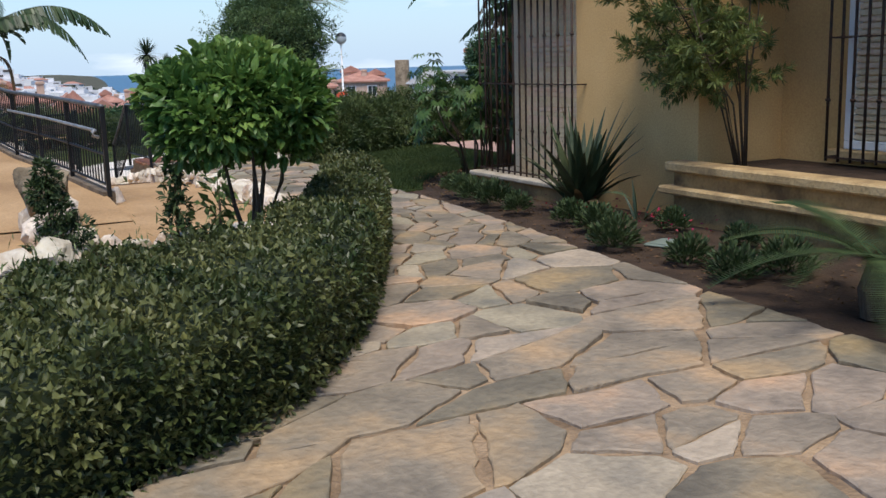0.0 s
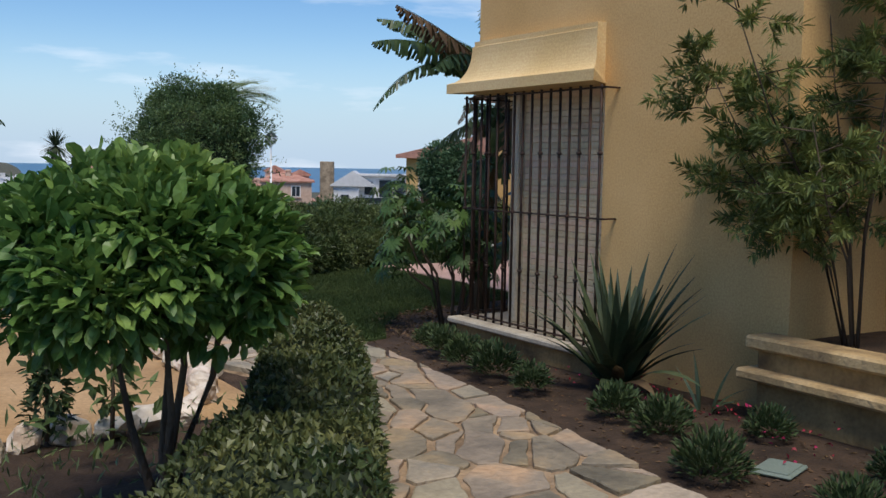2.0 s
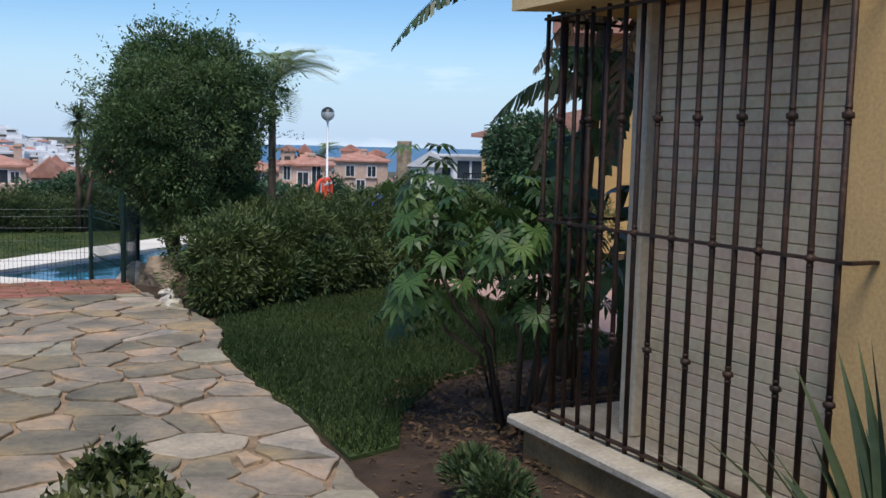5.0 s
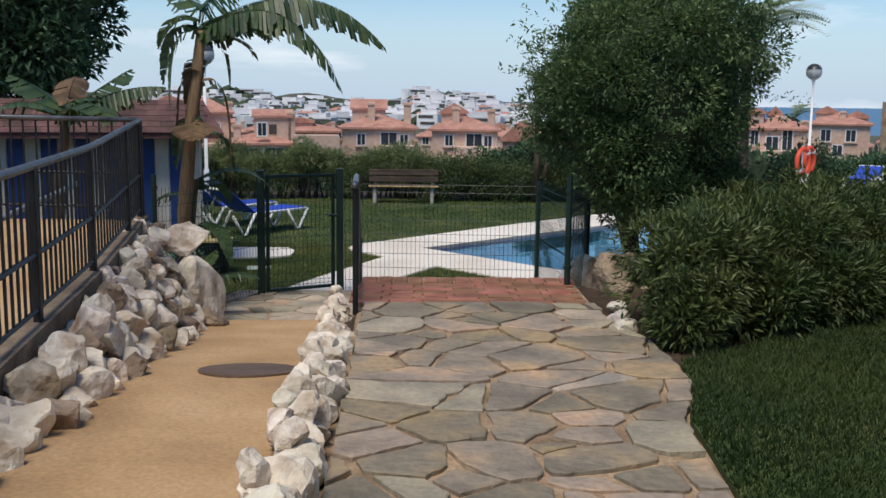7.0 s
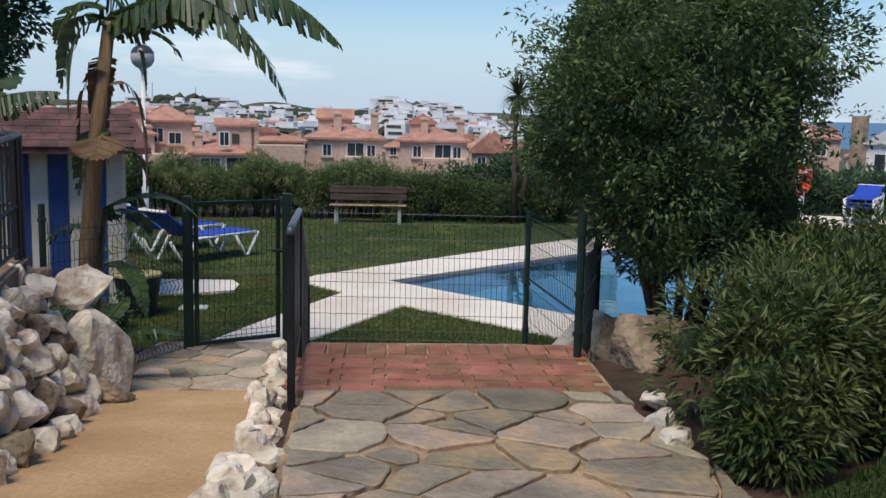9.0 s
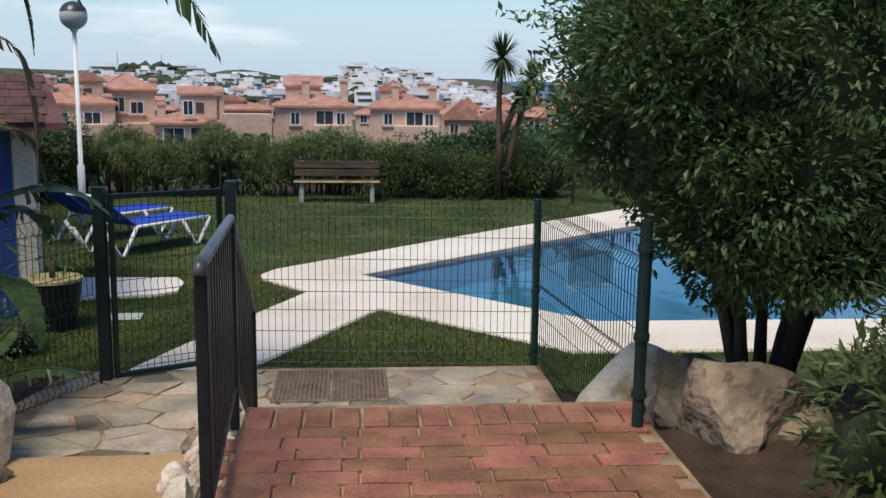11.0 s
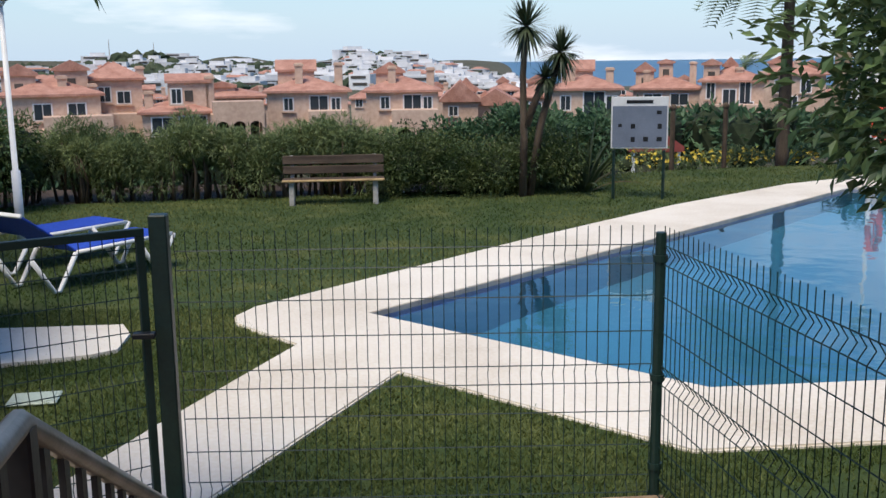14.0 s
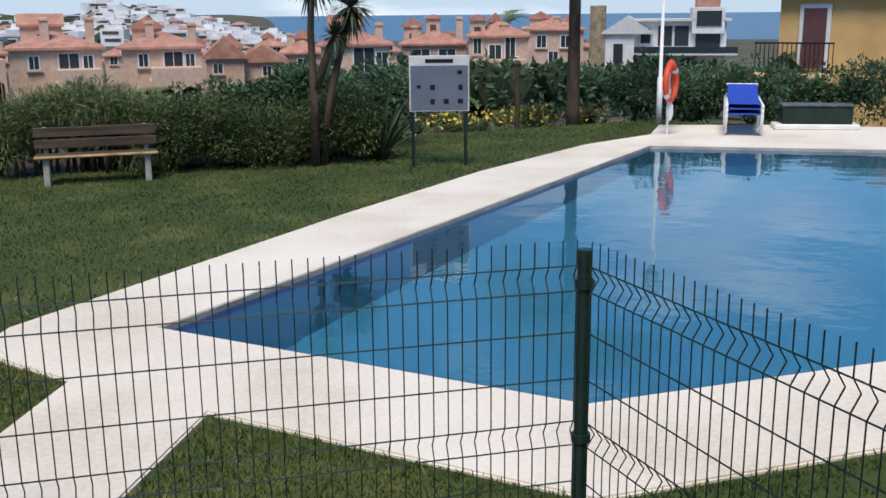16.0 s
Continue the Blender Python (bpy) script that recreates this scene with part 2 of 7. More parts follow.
def part(name, bm, material, parent, label="", smooth=False, m=None):
    """One mesh under a thing or a part, in the thing's own coordinates."""
    me = bm if isinstance(bm, bpy.types.Mesh) else finish(name, bm, material, smooth)
    ob = new(name, me)
    ob.parent = parent
    if m is not None:
        ob.matrix_basis = m
    return tagged(ob, label)


def solid(name, bm, material, label="", category="", group="", kind="", smooth=False, at=None):
    """A thing of one mesh; at: its base, from which the mesh's coordinates count."""
    ob = new(name, finish(name, bm, material, smooth))
    if at is not None:
        ob.matrix_basis = pose(*at) if not isinstance(at, Matrix) else at
    return tagged(ob, label, category, group, kind)


def pydata(name, verts, faces, material, smooth=False):
    me = bpy.data.meshes.new(name)
    me.from_pydata(verts if isinstance(verts, list) else verts.tolist(), [], faces if isinstance(faces, list) else faces.tolist())
    me.materials.append(M[material])
    if smooth:
        me.polygons.foreach_set("use_smooth", [True] * len(me.polygons))
    return me


def box(bm, x0, x1, y0, y1, z0, z1, bevel=0.0, m=None):
    vs = [bm.verts.new((x, y, z)) for x in (x0, x1) for y in (y0, y1) for z in (z0, z1)]
    fs = [bm.faces.new([vs[i] for i in f]) for f in ((0, 1, 3, 2), (4, 6, 7, 5), (0, 4, 5, 1), (2, 3, 7, 6), (0, 2, 6, 4), (1, 5, 7, 3))]
    if bevel:
        r = bmesh.ops.bevel(bm, geom=list({e for f in fs for e in f.edges}), offset=bevel, segments=1, affect="EDGES")
        vs = list({v for f in r["faces"] for v in f.verts} | {v for v in vs if v.is_valid})
    if m is not None:
        bmesh.ops.transform(bm, matrix=m, verts=[v for v in vs if v.is_valid])
    return bm


def tube(bm, pts, radii, n=8, cap=True):
    """A tapered tube along points."""
    pts = [Vector(p) for p in pts]
    if not hasattr(radii, "__len__"):
        radii = [radii] * len(pts)
    rings = []
    for i, p in enumerate(pts):
        d = (pts[min(i + 1, len(pts) - 1)] - pts[max(i - 1, 0)]).normalized()
        u = d.cross((0, 0, 1)) if abs(d.z) < 0.95 else d.cross((0, 1, 0))
        u.normalize()
        v = d.cross(u)
        rings.append([bm.verts.new(p + float(radii[i]) * (math.cos(2 * math.pi * k / n) * u + math.sin(2 * math.pi * k / n) * v)) for k in range(n)])
    for a, b in zip(rings, rings[1:]):
        for k in range(n):
            bm.faces.new((a[k], a[(k + 1) % n], b[(k + 1) % n], b[k]))
    if cap:
        bm.faces.new(rings[0][::-1])
        bm.faces.new(rings[-1])
    return bm


def ball(bm, c, r, sub=2, scale=(1, 1, 1)):
    bmesh.ops.create_icosphere(bm, subdivisions=sub, radius=r, matrix=Matrix.Translation(c) @ Matrix.Diagonal((*scale, 1)))
    return bm


def slab(bm, pts, z1, z0, holes=()):
    """A flat slab from z0 to z1 with the outline pts, and holes."""
    loops = [pts, *holes]
    es, rim = [], []
    for lp in loops:
        vs = [bm.verts.new((x, y, z1)) for x, y in lp]
        rim.append(vs)
        es += [bm.edges.new((vs[i], vs[(i + 1) % len(vs)])) for i in range(len(vs))]
    bmesh.ops.triangle_fill(bm, use_beauty=True, use_dissolve=False, edges=es)
    for vs in rim:
        low = [bm.verts.new((v.co.x, v.co.y, z0)) for v in vs]
        for i in range(len(vs)):
            j = (i + 1) % len(vs)
            bm.faces.new((vs[i], vs[j], low[j], low[i]))
    bmesh.ops.recalc_face_normals(bm, faces=bm.faces)
    return bm


def smoothpath(pts, n=8):
    """Catmull-Rom through points."""
    P = [Vector(p) for p in pts]
    out = []
    for i in range(len(P) - 1):
        a, b, c, d = P[max(i - 1, 0)], P[i], P[i + 1], P[min(i + 2, len(P) - 1)]
        for k in range(n):
            t = k / n
            out.append(0.5 * ((2 * b) + (c - a) * t + (2 * a - 5 * b + 4 * c - d) * t * t + (3 * b - a - 3 * c + d) * t ** 3))
    return out + [P[-1]]


def lerp(v, table):
    """Piecewise linear: table of (v, value)."""
    return float(np.interp(v, [a for a, _ in table], [b for _, b in table]))


def leafmesh(name, pos, axis, length, width, material, seed=0, fold=0.25, droop=0.0):
    """Folded leaves (two triangles a side) at pos, along axis."""
    r = np.random.default_rng(seed)
    n = len(pos)
    axis = axis / (np.linalg.norm(axis, axis=1, keepdims=True) + 1e-9)
    up = r.normal(size=(n, 3)) * 0.5 + (0, 0, 1)
    side = np.cross(axis, up)
    side /= np.linalg.norm(side, axis=1, keepdims=True) + 1e-9
    nor = np.cross(side, axis)
    s = r.uniform(0.65, 1.3, (n, 1))
    L, W = length * s, width * s * r.uniform(0.8, 1.2, (n, 1))
    tip = pos + axis * L - np.array([0, 0, 1]) * L * droop
    mid = pos + axis * L * 0.45
    v = np.stack([pos, mid + side * W / 2 + nor * W * fold, tip, mid - side * W / 2 + nor * W * fold], 1).reshape(-1, 3)
    b = np.arange(n)[:, None] * 4
    f = np.concatenate([b + [0, 1, 2], b + [0, 2, 3]], 1).reshape(-1, 3)
    return pydata(name, v, f, material)


def roundleaves(name, pos, axis, length, width, material, seed=0):
    """Leaves broadest past the middle, with a blunt tip and a folded midrib."""
    r = np.random.default_rng(seed)
    n = len(pos)
    axis = axis / (np.linalg.norm(axis, axis=1, keepdims=True) + 1e-9)
    side = np.cross(axis, r.normal(size=(n, 3)) * 0.4 + (0, 0, 1))
    side /= np.linalg.norm(side, axis=1, keepdims=True) + 1e-9
    nor = np.cross(side, axis)
    s = r.uniform(0.65, 1.25, (n, 1))
    L, W = length * s, width * s
    q = [pos, *(pos + axis * L * u + sg * side * W * w + nor * (W * 0.22 * (w > 0) - L * d) for u, w, sg, d in
               ((0.35, 0.38, 1, 0.0), (0.62, 0.5, 1, 0.02), (0.86, 0.3, 1, 0.04), (1.0, 0.0, 1, 0.07), (0.86, 0.3, -1, 0.04), (0.62, 0.5, -1, 0.02), (0.35, 0.38, -1, 0.0), (0.6, 0.0, 1, 0.0)))]
    b = np.arange(n)[:, None] * 9
    f = np.concatenate([b + [8, i, i + 1] for i in range(7)] + [b + [8, 7, 0]], 1).reshape(-1, 3)
    return pydata(name, np.stack(q, 1).reshape(-1, 3), f, material)


def sphere_dirs(n, r):
    d = r.normal(size=(n, 3))
    return d / np.linalg.norm(d, axis=1, keepdims=True)


def crown_points(clumps, per, r, shell=0.55):
    """Leaf places and directions for clumps (x, y, z, radius x, radius z)."""
    P, A = [], []
    for x, y, z, rx, rz in clumps:
        d = sphere_dirs(per, r)
        k = r.uniform(shell, 1.0, (per, 1)) ** 0.6
        P.append(np.array([x, y, z]) + d * k * [rx, rx, rz])
        A.append(d + r.normal(size=(per, 3)) * 0.55 + [0, 0, -0.05])
    return np.concatenate(P), np.concatenate(A)


# ---- the lie of the land ----
def path_z(y):
    return lerp(y, [(-9, 0.09), (-2, 0.08), (3, 0.0), (9, 0.0)])


def ramp_z(y):
    return lerp(y, [(-2, 0.06), (4.3, 0.02), (6.0, -0.11), (9.3, -0.58), (10.2, -0.66), (12, -0.68)])


RAIL = [(-0.05, 2.8), (-0.3, 5.2), (-0.55, 7.4), (-0.81, 9.55)]


def rail_x(y):
    return lerp(y, [(b, a) for a, b in RAIL])


def rail_z(y):
    return lerp(y, [(1.4, 0.045), (2.8, 0.14), (5.0, 0.2), (7.3, 0.24), (9.5, 0.37)])


def ground_z(x, y):
    """Soil level: upper garden, ramp, pool garden below, falling land, and the hill."""
    r = math.hypot(x, y)
    far = lerp(r, [(26, -0.9), (32, -2.2), (45, -3.6), (80, -6.0), (140, -8), (260, -12), (420, -15), (700, -19), (900, -23), (4900, -30)])
    az = math.degrees(math.atan2(x, y))
    if r > 420:
        k = lerp(az, [(-40, 1.0), (4, 1.0), (6.5, 0.62), (8, 0.32), (9.5, 0.1), (11, 0), (60, 0), (100, 0.5), (180, 1)])
        hill = lerp(r, [(420, -15), (560, -11), (800, -5.0), (1200, 2.5), (1500, 8), (2000, 10), (4900, 10)])
        bump = 0.75 + 0.25 * math.sin(az * 0.9 + 1.0)
        far = max(far, far + (hill - far) * k * (bump if hill > far else 1))
    if r > 26:
        return far
    low = -0.86
    if 1.2 < x < 3.06 and y > 8.7:
        return lerp(y, [(8.7, -0.12), (9.8, -0.74), (11.6, -0.75), (11.9, low)])
    if rail_x(y) - 0.05 < x <= 1.25 and -0.4 < y:
        return ramp_z(min(y, 11.4)) - 0.05 if y < 11.6 else low
    if x <= rail_x(y) - 0.05 and 2.6 < y < 9.6:
        return lerp(x - rail_x(y), [(-8, 0.5), (-5.2, rail_z(y) - 0.06), (-0.05, rail_z(y) - 0.06)])
    if y >= 9.6:
        edge = lerp(x, [(-20, 9.6), (-0.8, 9.9), (1.2, 9.6), (3.1, 8.6), (4.5, 9.4), (20, 12.0)])
        return lerp(y - edge, [(-0.4, -0.03), (1.5, low)]) if x > 3.06 else low
    if y > 7.6 and x > 3.06:
        edge = lerp(x, [(3.06, 8.4), (4.5, 9.2), (20, 12.0)])
        return lerp(y - edge, [(0, -0.03), (1.4, low)])
    return path_z(y) - 0.035


POOL = [(1.83, 15.75), (9.98, 23.06), (14.6, 20.4), (14.6, 15.6), (12.4, 13.45), (4.05, 13.45)]


def inside(x, y, poly):
    c = False
    for (x0, y0), (x1, y1) in zip(poly, poly[1:] + poly[:1]):
        if (y0 > y) != (y1 > y) and x < (x1 - x0) * (y - y0) / (y1 - y0) + x0:
            c = not c
    return c


def axis_steps():
    near = np.arange(-14, 30.01, 0.35)
    out = [30 * 1.16 ** k for k in range(1, 36)]
    return near, [v for v in out if v < 4900] + [4900]


near, out = axis_steps()
gx = [-v for v in out[::-1]] + [-22] + list(near) + out
gy = [-v for v in out[::-1]] + [-22] + list(near) + out
gv, gf = [], []
mid_pool = Vector((8.6, 17.6))
PIT = [tuple(Vector(p) + (Vector(p) - mid_pool).normalized() * 0.55) for p in POOL]
for y in gy:
    for x in gx:
        gv.append((x, y, -2.7 if inside(x, y, PIT) else ground_z(x, y)))
nx = len(gx)
for j in range(len(gy) - 1):
    for i in range(nx - 1):
        gf.append((j * nx + i, j * nx + i + 1, (j + 1) * nx + i + 1, (j + 1) * nx + i))
gmesh = pydata("ground", gv, gf, "soil")
gmesh.materials.append(M["land"])
gmesh.polygons.foreach_set("material_index", [1 if math.hypot(*p.center[:2]) > 30 else 0 for p in gmesh.polygons])
tagged(new("ground", gmesh), "brown bare garden soil running out to the far land", "ground", kind="structure")
bm = bmesh.new()
box(bm, -4800, 4950, 300, 4950, -21, -20)
solid("sea", bm, "sea", "calm blue sea along the horizon", "sea", kind="structure")

# ---- pool garden: lawn, deck, pool ----
DECK = [(0.0, 11.75), (0.0, 12.05), (0.46, 13.15), (1.24, 14.85), (0.92, 15.25), (0.7, 15.55), (0.66, 15.8), (0.8, 16.12), (1.96, 17.28), (3.93, 19.25),
        (6.42, 21.56), (9.07, 23.6), (10.75, 24.4), (11.65, 25.65), (13.7, 24.8), (17.5, 22.2), (17.5, 12.4), (5.2, 12.4), (3.58, 12.4), (2.0, 14.05), (0.88, 11.95), (0.84, 11.75)]
bm = bmesh.new()
slab(bm, DECK, -0.80, -0.95, [POOL])
bmesh.ops.bevel(bm, geom=[e for e in bm.edges if e.is_manifold and e.calc_face_angle(0) > 1.2 and all(v.co.z > -0.85 for v in e.verts)], offset=0.012, segments=2, affect="EDGES")
solid("pool_deck", bm, "deck", "pale cream paved pool surround with worn joints", "paving", kind="structure")
pool = thing("swimming_pool", (1.83, 15.75, -2.5), "angular blue-tiled swimming pool full of clear water", "pool", kind="structure")
rel = [(x - 1.83, y - 15.75) for x, y in POOL]


def ring_wall(bm, pts, z0, z1, inward=0.0):
    c = Vector((sum(p[0] for p in pts) / len(pts), sum(p[1] for p in pts) / len(pts)))
    q = [Vector(p) + (c - Vector(p)).normalized() * inward for p in pts]
    a, b = [bm.verts.new((p.x, p.y, z0)) for p in q], [bm.verts.new((p.x, p.y, z1)) for p in q]
    for i in range(len(q)):
        j = (i + 1) % len(q)
        bm.faces.new((a[j], a[i], b[i], b[j]))
    return a, b


bm = bmesh.new()
a, b = ring_wall(bm, rel, 0.0, 1.42, 0.004)
bm.faces.new(a)
part("basin", bm, "pooltile", pool, "light blue tiled basin")
bm = bmesh.new()
ring_wall(bm, rel, 1.42, 1.64, 0.006)
part("waterline_tiles", bm, "pooltile_dark", pool, "dark blue mosaic band at the waterline")
# coping ring, the shadow gap below the deck painted as grey
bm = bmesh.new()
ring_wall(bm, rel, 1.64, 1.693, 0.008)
part("coping_edge", bm, "coping", pool, "grey stone coping edge with the gap's shade in its colour")
bm = bmesh.new()
bm.faces.new([bm.verts.new((x, y, 1.648)) for x, y in rel[::-1]])
wat = part("water", bm, "water", pool, "clear rippled water")
wat.visible_shadow = False
bm = bmesh.new()
LAWN_LOW = [(-9, 11.7), (0.0, 11.6), (3.1, 11.6), (4.2, 10.8), (16, 12.6), (18.5, 20), (12.0, 26.6), (8, 26.2), (5.2, 25.4), (3, 23.8), (-1, 23.6), (-9, 22.5)]
slab(bm, LAWN_LOW, -0.825, -0.9, [POOL])
solid("lawn_lower", bm, "grass_soil", "mown green lawn round the pool, sun patches mixed into its colour", "lawn", kind="structure")
bm = bmesh.new()
slab(bm, [(-2.3, 15.62), (-0.24, 15.6), (-0.12, 15.3), (-0.12, 14.85), (-0.3, 14.72), (-1.2, 14.5), (-2.3, 14.45)], -0.79, -0.86)
solid("paved_pad", bm, "deck", "small cream paved pad in the lawn beside the hut", "paving", kind="structure")

# ---- upper lawn, terrace ----
LAWN_UP = [(2.95, 2.2), (3.0, 3.0), (2.97, 3.7), (3.05, 4.9), (3.2, 5.4), (3.28, 5.95), (3.9, 6.45), (4.7, 7.0), (5.8, 7.5), (6.0, 7.4), (6.0, 4.1), (4.9, 3.85), (4.1, 3.5), (3.5, 2.8), (3.25, 2.3)]
bm = bmesh.new()
slab(bm, LAWN_UP, 0.0, -0.06)
solid("lawn_upper", bm, "grass_soil", "short dark green lawn beside the stone path", "lawn", kind="structure")
bm = bmesh.new()
slab(bm, [(6.0, 2.0), (6.0, 7.5), (9.5, 7.5), (9.5, 2.0)], 0.03, -0.06)
solid("terrace", bm, mat("terrace_tile", (0.42, 0.26, 0.2), (0.55, 0.36, 0.29), 2, 0.7, 0.2, 30), "pinkish tiled terrace behind the house corner", "terrace", kind="structure")

# ---- sandy ramp and upper terrace ----
bm = bmesh.new()
rows = []
for k in range(0, 51):
    y = 0.25 + k * 0.19
    xl = -3.2 if y < 2.6 else (lerp(y, [(2.6, -0.15), (4.3, -0.05), (5.4, -0.1), (7, -0.2), (9.5, -0.35), (10, -0.5)]))
    rows.append([bm.verts.new((xl + (1.3 - xl) * i / 8, y, ramp_z(y) - (0.05 if k == 0 else 0) + 0.012 * noise.noise((xl + i * 0.5, y, 0)))) for i in range(9)])
for a, b in zip(rows, rows[1:]):
    for i in range(8):
        bm.faces.new((a[i], a[i + 1], b[i + 1], b[i]))
solid("sandy_ramp", bm, "sand", "ochre sandy concrete ramp between rock edgings", "ramp", kind="structure", smooth=True)
bm = bmesh.new()
rows = []
for k in range(0, 41):
    y = 1.5 + k * 0.2
    x1 = rail_x(y) - 0.02
    rows.append([bm.verts.new((x1, y, -0.06))] + [bm.verts.new((x1 - 5.0 * i / 6, y, rail_z(y) + 0.01 * noise.noise((i * 0.6, y, 3)))) for i in range(7)])
for a, b in zip(rows, rows[1:]):
    for i in range(7):
        bm.faces.new((a[i + 1], a[i], b[i], b[i + 1]))
solid("upper_ramp", bm, "sand", "upper leg of the sandy concrete ramp behind the railing", "ramp", kind="structure")

# ---- stone path bed, landing, steps ----
EDGE_L = [(-9.5, -3.2), (-6.2, -3.0), (-5.3, -1.9), (-4.6, -1.17), (-4.0, -0.34), (-3.2, 0.21), (-2.0, 0.85), (-0.4, 1.58), (0.8, 1.75), (1.6, 1.5), (2.4, 1.38), (4.4, 1.36), (5.9, 1.35), (7.6, 1.33)]
EDGE_R = [(-9.5, 3.2), (-5.2, 2.0), (-4.1, 2.1), (-3.5, 2.12), (-2.9, 2.22), (-2.3, 2.28), (-1.1, 2.5), (-0.05, 2.68), (0.9, 2.78), (2.1, 2.88), (3.0, 2.98), (3.8, 2.96), (4.8, 3.02), (5.5, 3.24), (6.3, 3.26), (7.0, 3.1), (7.6, 3.06)]
bm = bmesh.new()
rows = []
for y in np.arange(-9.5, 7.61, 0.19):
    a, b = lerp(y, EDGE_L) - 0.03, lerp(y, EDGE_R) + 0.02
    rows.append([bm.verts.new((a + (b - a) * i / 10, y, path_z(y) - 0.006 - (0.03 if i in (0, 10) else 0) + 0.006 * noise.noise((i * 0.7, y * 3, 0)))) for i in range(11)])
for a, b in zip(rows, rows[1:]):
    for i in range(10):
        bm.faces.new((a[i], a[i + 1], b[i + 1], b[i]))
path_bed = solid("stone_path", bm, "mortar", "crazy-paved path of grey and tan flagstones in mortar", "path", kind="structure", smooth=True)
bm = bmesh.new()
slab(bm, [(-0.55, 9.55), (1.3, 9.3), (3.15, 9.3), (3.15, 11.62), (-0.3, 11.62), (-0.62, 10.3)], -0.69, -0.8)
yard_bed = solid("gate_yard", bm, "mortar", "small crazy-paved yard before the pool fence", "paving", kind="structure")
bm = bmesh.new()
box(bm, 1.27, 3.04, 7.58, 8.74, -0.5, -0.012)
for i in range(3):
    box(bm, 1.27, 3.04, 8.742 + 0.3 * i, 9.04 + 0.3 * i, -0.8, -0.182 - 0.17 * i)
steps = solid("brick_steps", bm, "mortar", "red brick landing and steps going down to the gate", "steps", kind="structure")

# ---- the house with the barred windows ----
house = thing("wall_house", (4.1, -1.43, 0), "ochre-rendered house wall with moulded window hood", "wall", kind="structure")
HX, HY = 4.1, -1.43


def hbox(bm, x0, x1, y0, y1, z0, z1, bevel=0.0):
    return box(bm, x0 - HX, x1 - HX, y0 - HY, y1 - HY, z0, z1, bevel)


bm = bmesh.new()
hbox(bm, 3.93, 9.0, -1.43, 0.28, -0.3, 6.0)             # pier beside the window
hbox(bm, 3.93, 9.0, 0.28, 1.93, 2.12, 6.0)              # over the opening
hbox(bm, 3.93, 9.0, 0.28, 1.93, -0.3, 0.12)             # base under the opening
hbox(bm, 4.14, 9.0, 0.28, 1.49, 0.12, 2.12)            # body behind the shutter
part("wall_body", bm, "wall", house)
bm = bmesh.new()
hbox(bm, 4.85, 9.0, -9.0, -1.43, -0.3, 6.0)
part("recessed_wall", bm, "wall", house, "recessed ochre wall with a barred window")
# unseen overhang, added to keep light off the recess
bm = bmesh.new()
hbox(bm, 3.93, 4.85, -9.0, -1.432, 2.95, 6.0)
part("upper_storey", bm, "wall", house, "unseen ochre overhang added to shade the recess")
bm = bmesh.new()
prof = [(3.95, 2.56), (3.85, 2.56), (3.85, 2.52), (3.836, 2.515)] + [(3.836 - 0.14 * (1 - math.cos(a)), 2.5 - 0.29 * math.sin(a)) for a in np.linspace(0.05, 1.5, 12)] + [(3.69, 2.205), (3.68, 2.2), (3.68, 2.12), (3.95, 2.12)]
ends = []
for s, y in ((-1, 0.29), (1, 1.89)):
    ends.append([bm.verts.new((x - HX, y - HY + s * (3.85 - x) * (1.0 if x < 3.9 else 0), z)) for x, z in prof])
for i in range(len(prof)):
    j = (i + 1) % len(prof)
    bm.faces.new((ends[0][i], ends[0][j], ends[1][j], ends[1][i]))
bm.faces.new(ends[0][::-1])
bm.faces.new(ends[1])
bmesh.ops.recalc_face_normals(bm, faces=bm.faces)
part("window_hood", bm, "trim", house, "moulded cream hood over the window")


# ---- window bay, shutter, iron grille ----
bm = bmesh.new()
hbox(bm, 3.72, 3.93, 0.0, 1.9, -0.2, 0.147, 0.01)
part("window_plinth", bm, "stain", house, "stained render plinth under the window")
bm = bmesh.new()
hbox(bm, 3.66, 4.34, -0.12, 1.96, 0.15, 0.2, 0.012)
part("window_sill", bm, mat("stone_sill", (0.28, 0.235, 0.17), (0.47, 0.41, 0.32), 4, 0.85, 0.3, 40), house, "pale weathered stone sill")
win = thing("window_1", (4.03, 0.72, 0.2), "white-framed window with a closed cream roller shutter", "window", kind="structure")
bm = bmesh.new()
box(bm, -0.06, 0.1, 0.67, 0.77, 0.0, 1.92, 0.008)
part("window_frame", bm, "cream", win, "cream painted jamb")
bm = bmesh.new()
box(bm, -0.05, 0.06, -0.438, -0.41, 0.0, 1.92, 0.004)
part("window_frame", bm, "white", win, "white painted jamb")
bm = bmesh.new()
box(bm, -0.02, 0.0, -0.41, 0.67, 0.0, 0.047, 0.003)
slat = finish("shutter_slat", bm, "shutter")
for i in range(38):
    part("shutter_slat", slat, None, win, m=pose(0.03, 0, 0.004 + i * 0.05))
bm = bmesh.new()
box(bm, 0.04, 0.06, -0.41, 0.67, 0.0, 1.92)
part("shutter_backing", bm, "shutter", win)


def knot_bar(height, knots, r=0.0115):
    bm = bmesh.new()
    tube(bm, [(0, 0, 0), (0, 0, height)], r, 6)
    for z in knots:
        for dz, rr in ((-0.026, 0.015), (0, 0.024), (0.026, 0.015)):
            ball(bm, (0, 0, z + dz), rr, 1, (1, 1, 0.75))
    return finish("bar", bm, "iron", True)


